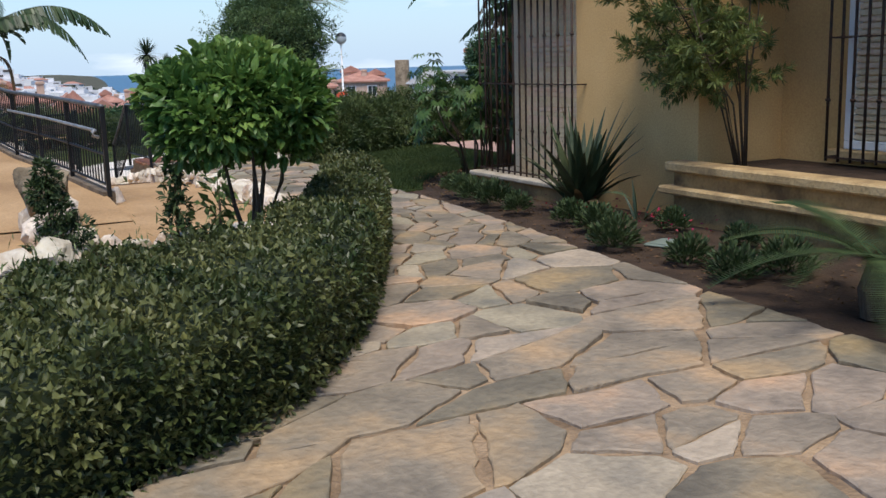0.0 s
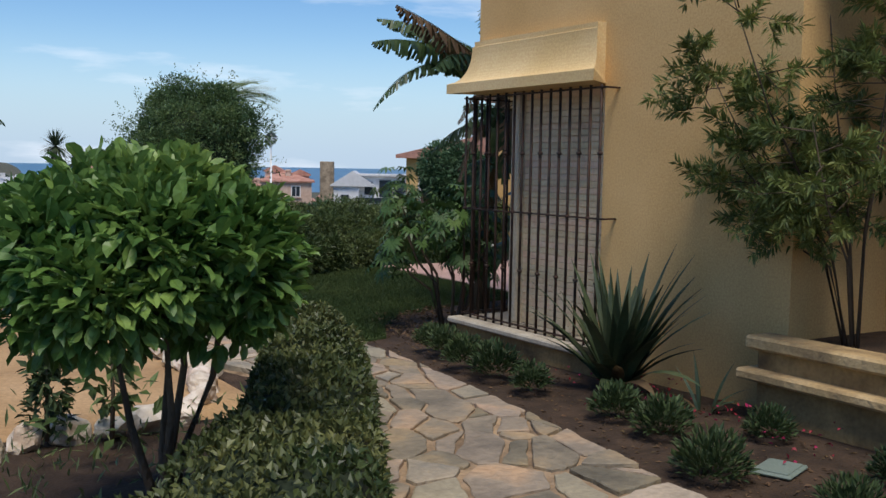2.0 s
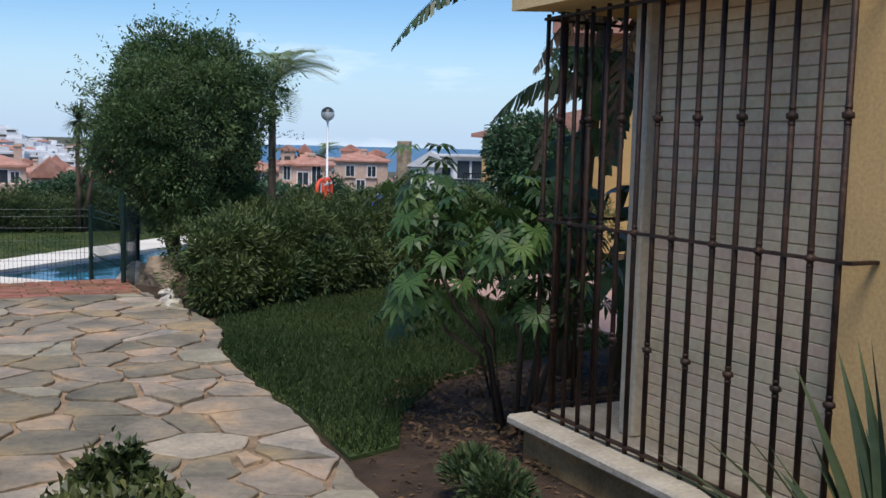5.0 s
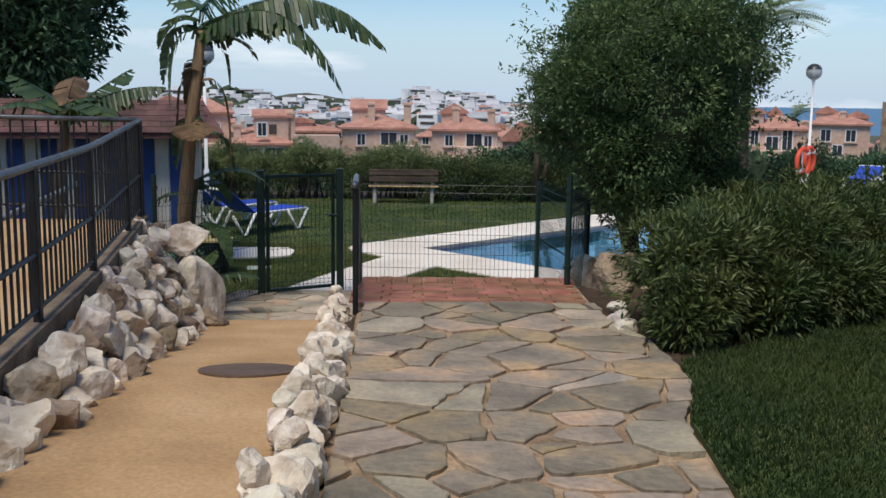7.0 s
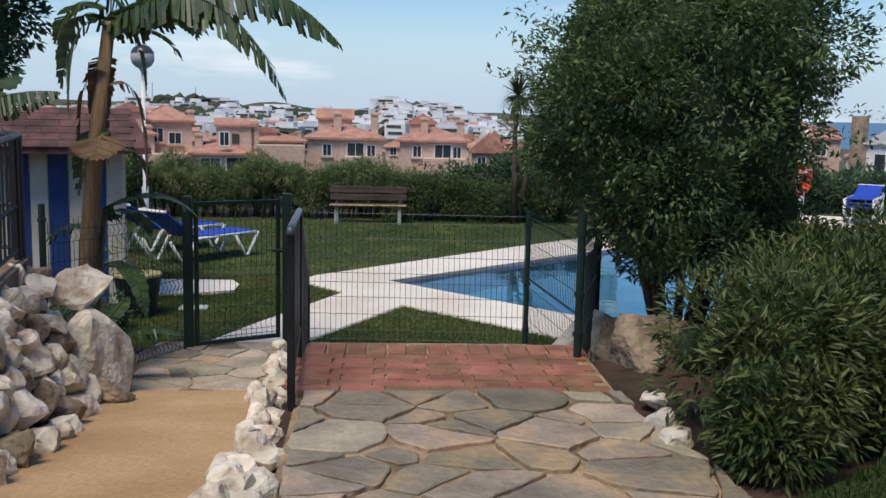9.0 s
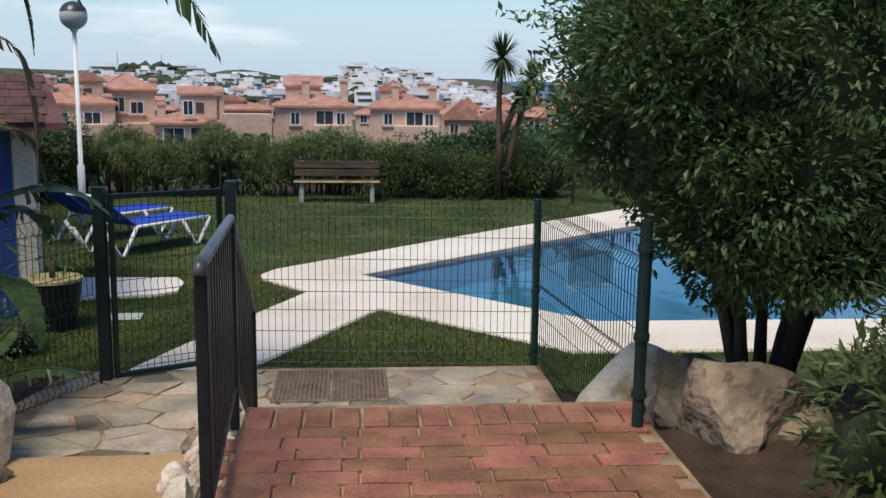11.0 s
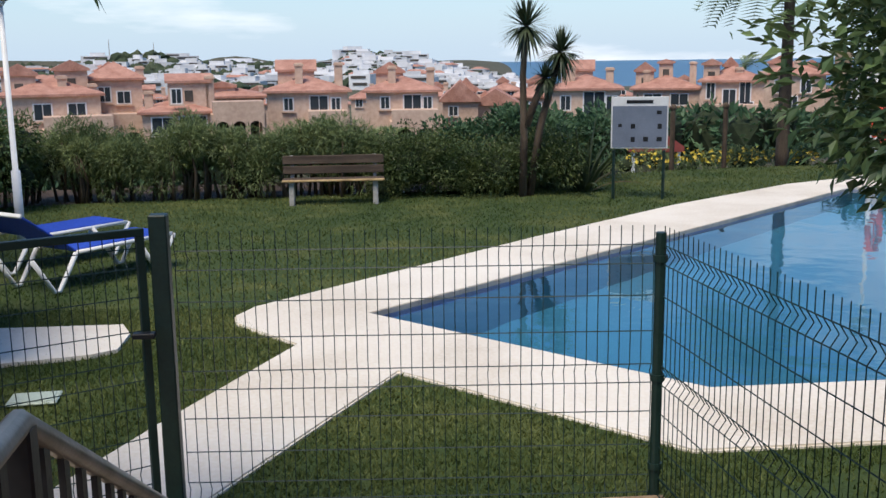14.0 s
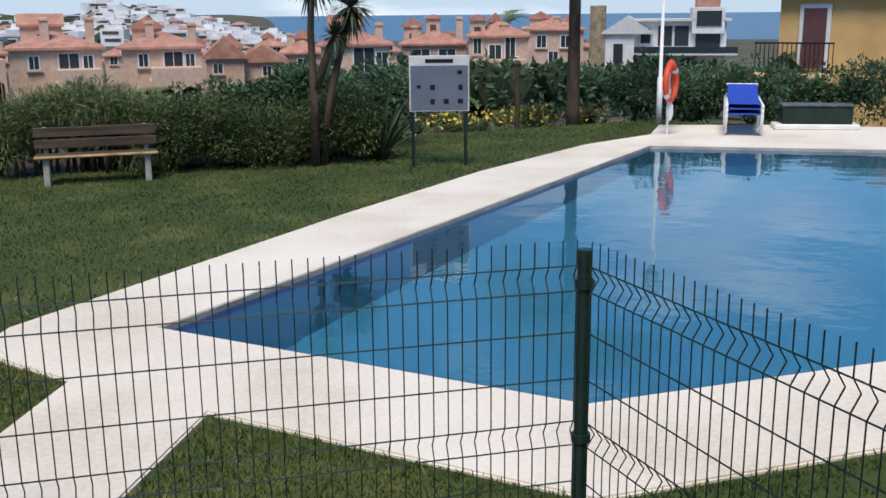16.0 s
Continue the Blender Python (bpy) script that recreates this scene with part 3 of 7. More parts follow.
def flat_rail(parent, a, b, material="iron", w=0.012, h=0.006, name="rail"):
    bm = bmesh.new()
    a, b = Vector(a), Vector(b)
    d = (b - a)
    m = Matrix.Translation(a) @ d.to_track_quat("X", "Z").to_matrix().to_4x4()
    box(bm, 0, d.length, -w, w, -h, h, 0, m)
    return part(name, bm, material, parent)


grille = thing("window_grille", (3.8, 1.0, 0.2), "dark rusty wrought-iron window grille with knotted bars", "grille")
bar_a, bar_b = knot_bar(1.9, (0.47, 1.41)), knot_bar(1.9, (0.94,))
ys = [0.17 + 0.1165 * i for i in range(16)]
for i, y in enumerate(ys):
    part("bar", bar_a if i % 2 == 0 else bar_b, None, grille, m=pose(0, y - 1.0, 0))
for i in range(1, 5):
    part("bar", bar_a if i % 2 == 0 else bar_b, None, grille, m=pose(0.115 * i, 0.94, 0))
for z in (0.03, 0.94, 1.88):
    flat_rail(grille, (0, -0.87, z), (0, 0.94, z))
    flat_rail(grille, (0, 0.94, z), (0.5, 0.94, z))
    flat_rail(grille, (0, -0.87, z), (0.3, -0.87, z))

# ---- recess with planter, second window ----
planter = thing("planter", (3.72, -1.38, 0), "stained ochre masonry planter with two moulded ledges", "planter")
bm = bmesh.new()
box(bm, 0.0, 1.13, -7.5, 0.0, -0.1, 0.47, 0.01)
part("planter_wall", bm, "stain", planter)
bm = bmesh.new()
box(bm, -0.06, 0.16, -7.5, 0.05, 0.46, 0.54, 0.015)
part("top_ledge", bm, "ledge", planter, "pale moulded top ledge")
bm = bmesh.new()
box(bm, -0.1, 0.1, -7.5, 0.08, 0.28, 0.345, 0.015)
part("lower_ledge", bm, "ledge", planter, "pale moulded lower ledge")
bm = bmesh.new()
box(bm, 0.16, 1.12, -7.5, -0.05, 0.4, 0.49)
part("planter_soil", bm, "soil", planter)
win2 = thing("window_2", (4.85, -2.9, 0.62), "white window with closed shutter in the recess", "window", kind="structure")
bm = bmesh.new()
for y0, y1, z0, z1 in ((-0.75, 0.75, 0.0, 0.07), (-0.75, 0.75, 1.53, 1.6), (-0.75, -0.68, 0.07, 1.53), (0.68, 0.75, 0.07, 1.53)):
    box(bm, -0.07, 0.02, y0, y1, z0, z1, 0.006)
part("window_frame", bm, "white", win2)
bm = bmesh.new()
box(bm, -0.02, 0.0, -0.68, 0.68, 0.0, 0.044)
box(bm, -0.03, -0.02, -0.68, 0.68, 0.006, 0.036)
slat2 = finish("shutter_slat", bm, "shutter")
for i in range(29):
    part("shutter_slat", slat2, None, win2, m=pose(-0.01, 0, 0.075 + i * 0.05))
bm = bmesh.new()
box(bm, -0.16, 0.0, -0.85, 0.85, -0.08, 0.0, 0.01)
part("window_sill", bm, "ledge", win2)
grille2 = thing("window_grille", (4.55, -2.9, 0.545), "tall rusty iron grille standing on the planter ledge", "grille")
for i in range(14):
    part("bar", bar_a if i % 2 else bar_b, None, grille2, m=pose(0, -0.8 + 0.1165 * i, 0))
for z in (0.03, 0.94, 1.88):
    flat_rail(grille2, (0, -0.82, z), (0, 0.72, z))
    flat_rail(grille2, (0, 0.72, z), (0.3, 0.72, z))
R = np.random.default_rng


# ---- plants: builders ----
def tufts(name, mesh_name, base, clumps, per, length, width, material, seed, at, label, category, stems=(), group="", droop=0.0, core=None, shell=0.55, bark="bark"):
    """A shrub: stems, a crown of leaves in clumps, in coordinates from its base."""
    t = thing(name, at, label, category, group)
    if stems:
        bm = bmesh.new()
        for pts, radii in stems:
            tube(bm, pts, radii, 7)
        part("trunk", bm, bark, t, smooth=True)
    r = R(seed)
    P, A = crown_points(clumps, per, r, shell)
    part(mesh_name, leafmesh(mesh_name, P, A, length, width, material, seed, droop=droop), None, t)
    # dark solid inside the crown, its colour stands in for inner shade
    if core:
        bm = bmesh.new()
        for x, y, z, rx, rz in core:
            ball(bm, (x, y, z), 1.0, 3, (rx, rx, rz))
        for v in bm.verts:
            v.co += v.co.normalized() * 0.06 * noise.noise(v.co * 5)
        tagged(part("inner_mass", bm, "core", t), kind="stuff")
    return t


def clumps_in(n, c, rx, rz, r0, r1, seed, low=-1.0):
    """Clump centres on an ellipsoid's shell."""
    r = R(seed)
    out = []
    while len(out) < n:
        d = sphere_dirs(1, r)[0]
        if d[2] < low:
            continue
        k = r.uniform(0.62, 0.9)
        q = r.uniform(r0, r1)
        out.append((c[0] + d[0] * rx * k, c[1] + d[1] * rx * k, c[2] + d[2] * rz * k, q, q * 0.85))
    return out


def stems_to(clumps, base, r0, n, seed, fork=0.4):
    r = R(seed)
    out = []
    for i in r.choice(len(clumps), size=min(n, len(clumps)), replace=False):
        x, y, z, *_ = clumps[i]
        b = Vector(base)
        e = Vector((x, y, z))
        m = b.lerp(e, fork) + Vector((r.normal() * 0.04, r.normal() * 0.04, 0.08))
        out.append(([b, b.lerp(m, 0.5) + Vector((r.normal() * 0.02, r.normal() * 0.02, 0.03)), m, m.lerp(e, 0.6), e], [r0, r0 * 0.85, r0 * 0.65, r0 * 0.4, r0 * 0.2]))
    return out


# clipped low hedge along the path
H_FRONT = [(-5.6, -5.75), (-4.0, -5.45), (-2.6, -5.1), (-1.6, -4.82), (-1.17, -4.62), (-0.78, -4.4), (-0.34, -4.0), (0.21, -3.22), (0.85, -2.0), (1.3, -1.05), (1.6, -0.36), (1.78, 0.35), (1.72, 0.75)]
H_BACK = [(-5.6, -3.9), (-4.0, -3.7), (-2.6, -3.5), (-1.6, -3.38), (-1.3, -3.1), (-1.0, -2.88), (-0.6, -2.75), (-0.05, -2.25), (0.5, -1.45), (0.85, -0.75), (1.15, -0.1), (1.4, 0.5), (1.55, 0.72)]


def low_hedge():
    t = thing("clipped_hedge", (0.0, -3.0, 0.05), "low clipped dark green hedge curving along the path", "hedge")
    o = np.array([0.0, -3.0, 0.05])
    f = np.array([p[:] for p in smoothpath([(*p, 0) for p in H_FRONT], 6)])[:, :2]
    b = np.array([p[:] for p in smoothpath([(*p, 0) for p in H_BACK], 6)])[:, :2]
    n = len(f)
    bm = bmesh.new()
    rows = []
    for i in range(n):
        h = 0.50 + 0.025 * math.sin(i * 0.9)
        prof = [(0.05, 0.0), (0.04, 0.26), (0.1, h - 0.06), (0.25, h - 0.02), (0.5, h - 0.015), (0.78, h - 0.03), (0.92, h - 0.08), (0.96, 0.0)]
        rows.append([bm.verts.new((*(f[i] + (b[i] - f[i]) * u - o[:2]), z + 0.02 * noise.noise((i * 0.5, u * 4, z * 5)))) for u, z in prof])
    for a, c in zip(rows, rows[1:]):
        for k in range(len(a) - 1):
            bm.faces.new((a[k], a[k + 1], c[k + 1], c[k]))
    bm.faces.new(rows[-1])
    # dark body under the leaves paints the shade within the hedge
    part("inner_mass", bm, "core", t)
    r = R(11)
    N = 52000
    s = r.uniform(0, n - 1.001, N)
    i = s.astype(int)
    w = (s - i)[:, None]
    F, B = f[i] * (1 - w) + f[i + 1] * w, b[i] * (1 - w) + b[i + 1] * w
    kind = r.uniform(0, 1, N)
    u = np.where(kind < 0.33, r.uniform(-0.03, 0.06, N), np.where(kind < 0.9, r.uniform(0.0, 1.0, N), r.uniform(0.94, 1.03, N)))
    h = 0.5 + 0.03 * np.sin(s * 0.9) + 0.02 * np.sin(s * 2.3 + u * 5)
    edge = np.minimum(u, 1 - u)
    top = h - 0.07 * np.clip(1 - edge / 0.14, 0, 1) ** 2
    z = np.where((kind < 0.33) | (kind >= 0.9), r.uniform(0.02, 1, N) * top, top + r.uniform(-0.035, 0.03, N))
    z += np.where(r.uniform(0, 1, N) < 0.03, r.uniform(0, 0.07, N), 0)
    xy = F + (B - F) * u[:, None]
    nrm = (F - B) / np.linalg.norm(F - B, axis=1, keepdims=True)
    side = (kind < 0.33)[:, None] * 1.0 - (kind >= 0.9)[:, None] * 1.0
    A = np.concatenate([nrm * side * 0.8, np.where((kind < 0.33) | (kind >= 0.9), 0.15, 0.7)[:, None]], 1) + r.normal(size=(N, 3)) * 0.65
    part("foliage", leafmesh("foliage", np.concatenate([xy, z[:, None]], 1) - [o[0], o[1], 0], A, 0.035, 0.021, "leaf_hedge", 12), None, t)


low_hedge()

# round shrub behind the hedge
cl = clumps_in(56, (-0.08, 0.05, 1.08), 0.52, 0.3, 0.15, 0.21, 3, -0.6)
rs_shrub = tufts("round_shrub", "inner_foliage", None, cl, 30, 0.07, 0.03, "leaf_bright", 4, (0.14, -1.64, 0.04), "round-headed evergreen shrub with glossy bright green leaves", "shrub",
      stems_to(cl, (0, 0, 0), 0.021, 5, 5, 0.45), core=[(-0.08, 0.05, 1.07, 0.46, 0.2)])
P, A = crown_points(cl, 190, R(14))
part("foliage", roundleaves("foliage", P, A, 0.092, 0.046, "leaf_bright", 15), None, rs_shrub)

# feathery dark tree beside the steps
cl = clumps_in(105, (0, 0, 2.1), 0.98, 1.06, 0.25, 0.38, 6, -0.85)
t_stems = stems_to(cl, (0, 0, 0), 0.045, 7, 7, 0.5)
r = R(17)
for k in range(26):        # low skirts of the crown
    a = r.uniform(0, 2 * math.pi)
    q = r.uniform(0.2, 0.6)
    cl.append((0.15 + q * math.cos(a), q * math.sin(a) - 0.1, r.uniform(1.15, 1.4), r.uniform(0.24, 0.34), 0.24))
tufts("garden_tree", "crown", None, cl, 1150, 0.043, 0.019, "leaf_tree", 8, (3.74, 9.0, -0.5), "dense dark green feathery-leaved tree beside the steps", "tree",
      t_stems, core=[(0, 0, 1.9, 0.76, 0.95)])
r = R(9)
sp, sa = [], []
for k in range(130):        # loose shoots standing out of the crown
    d = sphere_dirs(1, r)[0]
    d[2] = abs(d[2]) * 0.9 + 0.1 if k % 3 else d[2]
    p0 = np.array([3.74, 9.0, 1.55]) + d * [1.0, 1.0, 1.02]
    for j in range(14):
        sp.append(p0 + d * 0.025 * j + r.normal(size=3) * 0.012)
        sa.append(r.normal(size=3) * 0.8 + d * 0.5)
outer = new("outer_foliage", leafmesh("outer_foliage", np.array(sp) - [3.74, 9.0, -0.5], np.array(sa), 0.05, 0.02, "leaf_tree", 10))
outer.parent = bpy.data.objects["garden_tree"]

# oleander-like hedge between lawn and pool
cl = []
r = R(20)
for k in range(235):
    s = r.uniform(0, 1)
    x = 3.32 + 6.0 * s
    front = lerp(x, [(3.2, 6.15), (3.5, 6.3), (3.9, 6.55), (4.4, 6.85), (5.0, 7.15), (5.9, 7.6), (9, 8.3)])
    y = front + 0.26 + r.uniform(0, 1.5) * min(1.0, max(0.4, (x - 3.0) / 1.6))
    top = lerp(y - front, [(0, 0.5), (0.5, 0.66), (1.5, 0.72)]) + r.normal() * 0.05
    z = r.uniform(0.12, 1.0) * top if r.uniform() < 0.5 else top - 0.12
    q = r.uniform(0.2, 0.32)
    cl.append((x - 4.5, y - 7.6, z, q, q * 0.9))
for k in range(80):        # low growth hanging over the front edge
    x = 3.3 + r.uniform(0, 4.5)
    y = lerp(x, [(3.2, 6.15), (3.5, 6.3), (3.9, 6.55), (4.4, 6.85), (5.0, 7.15), (5.9, 7.6), (9, 8.3)]) + r.uniform(0.0, 0.25)
    cl.append((x - 4.5, y - 7.6, r.uniform(0.1, 0.34), 0.19, 0.19))
tufts("flowering_hedge", "foliage", None, cl, 540, 0.066, 0.0175, "leaf_oleander", 21, (4.5, 7.6, 0.0), "dense loose hedge of narrow-leaved shrubs at the lawn edge", "hedge",
      core=[(x, y + 0.1, z * 0.7, q * 0.5, q * 0.45) for x, y, z, q, _ in cl[::3]])

# big-leaved plant by the grille
fp = thing("fatsia_plant", (3.95, 2.35, -0.02), "tall leggy plant with big lobed hand-shaped leaves", "plant")
bm = bmesh.new()
heads = []
r = R(30)
for k in range(10):
    a = k * 2.4
    e = Vector((-0.1 + 0.38 * math.cos(a), 0.05 + 0.36 * math.sin(a), 0.62 + 0.62 * (k / 9)))
    b = Vector((0.08 * math.cos(a), 0.08 * math.sin(a), 0))
    tube(bm, [b, b.lerp(e, 0.4) + Vector((0.06, 0, 0.1)), b.lerp(e, 0.75), e], [0.016, 0.013, 0.011, 0.008], 6)
    heads.append(e)
part("stem", bm, "bark", fp, smooth=True)
bm = bmesh.new()
for e in heads:
    for k in range(23):
        d = Vector(sphere_dirs(1, r)[0])
        d.z = d.z * 0.7 + 0.15
        stalk = e + d * r.uniform(0.12, 0.34)
        face = (d + Vector((0, 0, 1.0))).normalized()
        u = face.cross(Vector((0, 0, 1)) if abs(face.z) < 0.9 else Vector((1, 0, 0))).normalized()
        fw = (d - d.dot(face) * face).normalized()
        sd = face.cross(fw)
        size = r.uniform(0.1, 0.155)
        c = bm.verts.new(stalk)
        prev = None
        for j in range(9):
            an = math.radians(-125 + j * 250 / 8)
            tip = stalk + size * (1.0 - 0.35 * abs(j - 4) / 4) * (math.cos(an) * fw + math.sin(an) * sd) - face * size * 0.25
            an2, an3 = an - 0.22, an + 0.22
            l1 = bm.verts.new(stalk + size * 0.5 * (math.cos(an2) * fw + math.sin(an2) * sd))
            l2 = bm.verts.new(stalk + size * 0.5 * (math.cos(an3) * fw + math.sin(an3) * sd))
            tv = bm.verts.new(tip)
            bm.faces.new((c, l1, tv, l2))
part("foliage", bm, "leaf_fatsia", fp)


# ---- sword plants, tufts ----
def sword_plant(name, at, n, length, seed, label, material="leaf_sword", width=0.055, category="plant"):
    """A clump of channelled sword leaves, each a part of its own."""
    r = R(seed)
    t = thing(name, at, label, category)
    for k in range(n):
        bm = bmesh.new()
        a = r.uniform(0, 2 * math.pi)
        lean = r.uniform(0.05, 0.9) if k > 4 else r.uniform(0.9, 1.25)
        L = length * r.uniform(0.6, 1.05) * (1.1 - 0.25 * lean)
        h = Vector((math.cos(a), math.sin(a), 0))
        s = Vector((-math.sin(a), math.cos(a), 0))
        twist = r.normal() * 0.35
        rows = []
        for j, ww in enumerate((0.6, 0.95, 1.0, 0.92, 0.66, 0.34, 0.03)):
            q = j / 6
            ang = lean * (0.65 + 0.5 * q)
            p = h * (0.05 + L * q * math.sin(ang)) + Vector((0, 0, L * q * math.cos(ang)))
            sd = (s * math.cos(twist * q) + Vector((0, 0, 1)) * math.sin(twist * q)) * width / 2 * ww
            rows.append([bm.verts.new(p + sd), bm.verts.new(p - h * 0.014 * ww), bm.verts.new(p - sd)])
        for a0, b0 in zip(rows, rows[1:]):
            bm.faces.new((a0[0], a0[1], b0[1], b0[0]))
            bm.faces.new((a0[1], a0[2], b0[2], b0[1]))
        part("leaf", bm, "leaf_dry" if k in (1, 3) else material, t)
    return t


sword_plant("flax_plant", (3.46, -0.46, 0.04), 64, 1.0, 40, "large clump of dark sword-shaped flax leaves against the wall", width=0.088)
sword_plant("flax_plant", (3.58, -1.12, 0.04), 9, 0.34, 41, "small young flax clump at the wall foot", width=0.035)


def small_tuft(seed):
    r = R(seed)
    n = 900
    d = sphere_dirs(n, r)
    d[:, 2] = np.abs(d[:, 2]) + 0.25
    P = d * r.uniform(0.05, 0.125, (n, 1)) * [1, 1, 1.05]
    return leafmesh("tuft", P, d + r.normal(size=(n, 3)) * 0.25, 0.034, 0.012, "leaf_tuft", seed)


tuft_meshes = [small_tuft(s) for s in (50, 51, 52)]
for k, (x, y) in enumerate([(3.2, 1.47), (3.17, 1.2), (3.02, 0.68), (3.0, 0.28), (2.97, -0.18), (2.97, -1.0), (2.92, -1.43), (2.57, -2.12), (3.4, -1.76), (2.63, -2.83), (2.53, -3.34), (2.87, -3.42), (3.3, -2.6)]):
    ob = new("lavender_tuft", tuft_meshes[k % 3])
    ob.matrix_basis = pose(x, y, 0.05, 0, 0, 40 * k) @ Matrix.Scale(1.05 + 0.12 * (k % 4), 4)
    tagged(ob, "small bushy green lavender tuft in the soil bed", "plant", "tufts along the path")
r = R(55)
P = np.stack([r.uniform(3.0, 3.65, 240), r.uniform(-2.2, -0.2, 240), r.uniform(0.06, 0.2, 240)], 1)
P = P[((P[:, 1] * 3).astype(int) % 2) == 0]
M["petal"] = mat("crimson_petal", (0.2, 0.01, 0.03), (0.4, 0.02, 0.07), 5, 0.6, island=0.3)
tagged(new("red_flowers", leafmesh("red_flowers", P, r.normal(size=(len(P), 3)), 0.025, 0.02, "petal", 56)), "scattered crimson blossoms low in the bed", "flowers", kind="stuff")
bm = bmesh.new()
box(bm, -0.13, 0.13, -0.1, 0.1, 0, 0.02, 0.008)
box(bm, -0.11, 0.11, -0.08, 0.08, 0.02, 0.026, 0.003)
solid("valve_box_lid", bm, plain("pale_green_plastic", (0.17, 0.21, 0.175), 0.7), "pale green plastic valve box lid in the soil", "lid", at=pose(2.97, -2.18, 0.05, 0, 0, 20))
r = R(57)
n = 2600
P = np.stack([r.uniform(2.3, 4.4, n), r.uniform(-4.4, 3.6, n), np.full(n, 0.075)], 1)
P = P[[inside(x, y, [(2.4, -4.4), (3.6, -4.4), (3.65, 0), (3.7, 2.0), (5.5, 3.6), (3.6, 3.0), (3.0, 2.2), (2.75, 0), (2.4, -2)]) for x, y, _ in P]]
P[:, 2] = [path_z(y) - 0.03 for y in P[:, 1]]
tagged(new("leaf_litter", leafmesh("leaf_litter", P, r.normal(size=(len(P), 3)) * [1, 1, 0.15], 0.035, 0.014, "leaf_dry", 58)), "dry leaves and wood chips on the soil bed", "leaves", kind="stuff")

# cycad fronds at the path's edge
cy = thing("cycad", (2.5, -4.4, 0.06), "cycad with stiff feathery dark fronds over the path edge", "plant")


def frond(length, lift, n=34, leaf=0.16, droop=0.9, width=0.012):
    """A feather frond along +x: rachis and leaflets."""
    v, f = [], []
    pts = [Vector((length * q, 0, lift * length * (q - droop * q * q))) for q in np.linspace(0, 1, n)]
    for i, p in enumerate(pts):
        L = leaf * (0.35 + 0.65 * math.sin(math.pi * (0.12 + 0.85 * i / n)))
        for s in (-1, 1):
            b = len(v)
            v += [p + Vector((-width, 0, 0)), p + Vector((width, 0, 0)), p + Vector((L * 0.45, s * L, 0.12 * L))]
            f.append((b, b + 1, b + 2))
    for i in range(n - 1):
        b = len(v)
        w = 0.009 * (1 - 0.8 * i / n)
        v += [pts[i] + Vector((0, w, 0)), pts[i] - Vector((0, w, 0)), pts[i + 1] - Vector((0, w, 0)), pts[i + 1] + Vector((0, w, 0))]
        f.append((b, b + 1, b + 2, b + 3))
    return [tuple(p) for p in v], f


fr = pydata("frond", *frond(0.85, 0.4, 64, 0.14, 1.1, 0.006), "leaf_tuft")
for k in range(13):
    part("frond", fr, None, cy, m=pose(0, 0, 0.25 + 0.03 * (k % 3), 0, -18 + 14 * (k % 3), 27.7 * k))
bm = bmesh.new()
tube(bm, [(0, 0, 0), (0, 0, 0.15), (0, 0, 0.28)], [0.1, 0.12, 0.08], 10)
part("trunk", bm, "bark", cy)

# needle-leaved shrub in the planter
ns = thing("needle_leaved_shrub", (4.12, -1.72, 0.49), "slender upright shrub with needle-like green leaf tufts", "shrub")
r = R(60)
bm = bmesh.new()
P, A = [], []
tips = []
for k in range(10):
    a = k * 0.9 + 0.3
    top = Vector((-0.42 + 0.5 * math.cos(a), 0.14 + 0.6 * math.sin(a), 0.95 + 1.3 * r.uniform()))
    b = Vector((0.04 * math.cos(a), 0.04 * math.sin(a), 0))
    p = [b, b.lerp(top, 0.3) * 0.6 + Vector((0, 0, 0.28)), b.lerp(top, 0.65), top]
    tube(bm, p, [0.011, 0.008, 0.005, 0.003], 6)
    for j in range(15):
        q = r.uniform(0.12, 1.0)
        s = (p[1].lerp(p[3], q))
        d = Vector((r.normal() - 0.35, r.normal() + 0.1, r.uniform(-0.3, 0.5))).normalized()
        L = r.uniform(0.2, 0.5) * (1.1 - 0.4 * q)
        e = s + d * L
        tube(bm, [s, s.lerp(e, 0.5) + Vector((0, 0, 0.02)), e], [0.004, 0.003, 0.002], 4)
        tips.append((s, e))
part("trunk", bm, "bark", ns, smooth=True)
for s, e in tips:
    d = np.array(e - s)
    dn = d / np.linalg.norm(d)
    for tw in range(3):
        d2 = dn + r.normal(size=3) * 0.45
        d2 /= np.linalg.norm(d2)
        s0 = np.array(s) + d * r.uniform(0.35, 0.85)
        for j in range(46):
            q = r.uniform(0.0, 0.17)
            rad = np.cross(d2, r.normal(size=3))
            rad /= np.linalg.norm(rad) + 1e-9
            P.append(s0 + d2 * q + rad * 0.003)
            A.append(d2 * 0.75 + rad)
part("foliage", leafmesh("foliage", np.array(P), np.array(A), 0.068, 0.013, "leaf_bottle", 61), None, ns)


# ---- bed behind the hedge ----
def upright_shrub(name, at, h, w, seed, label, material="leaf_tuft", n=2400, leaf=0.05):
    r = R(seed)
    cl = [(r.normal() * w * 0.35 * (1 - z), r.normal() * w * 0.35 * (1 - z), h * (0.15 + 0.8 * z), w * (0.55 - 0.35 * z), h * 0.14) for z in np.linspace(0, 1, 9)]
    return tufts(name, "foliage", None, cl, n // 9, leaf, leaf * 0.42, material, seed, at, label, "shrub", [([(0, 0, 0), (0.01, 0, h * 0.5), (0, 0, h * 0.95)], [0.015, 0.01, 0.004])])


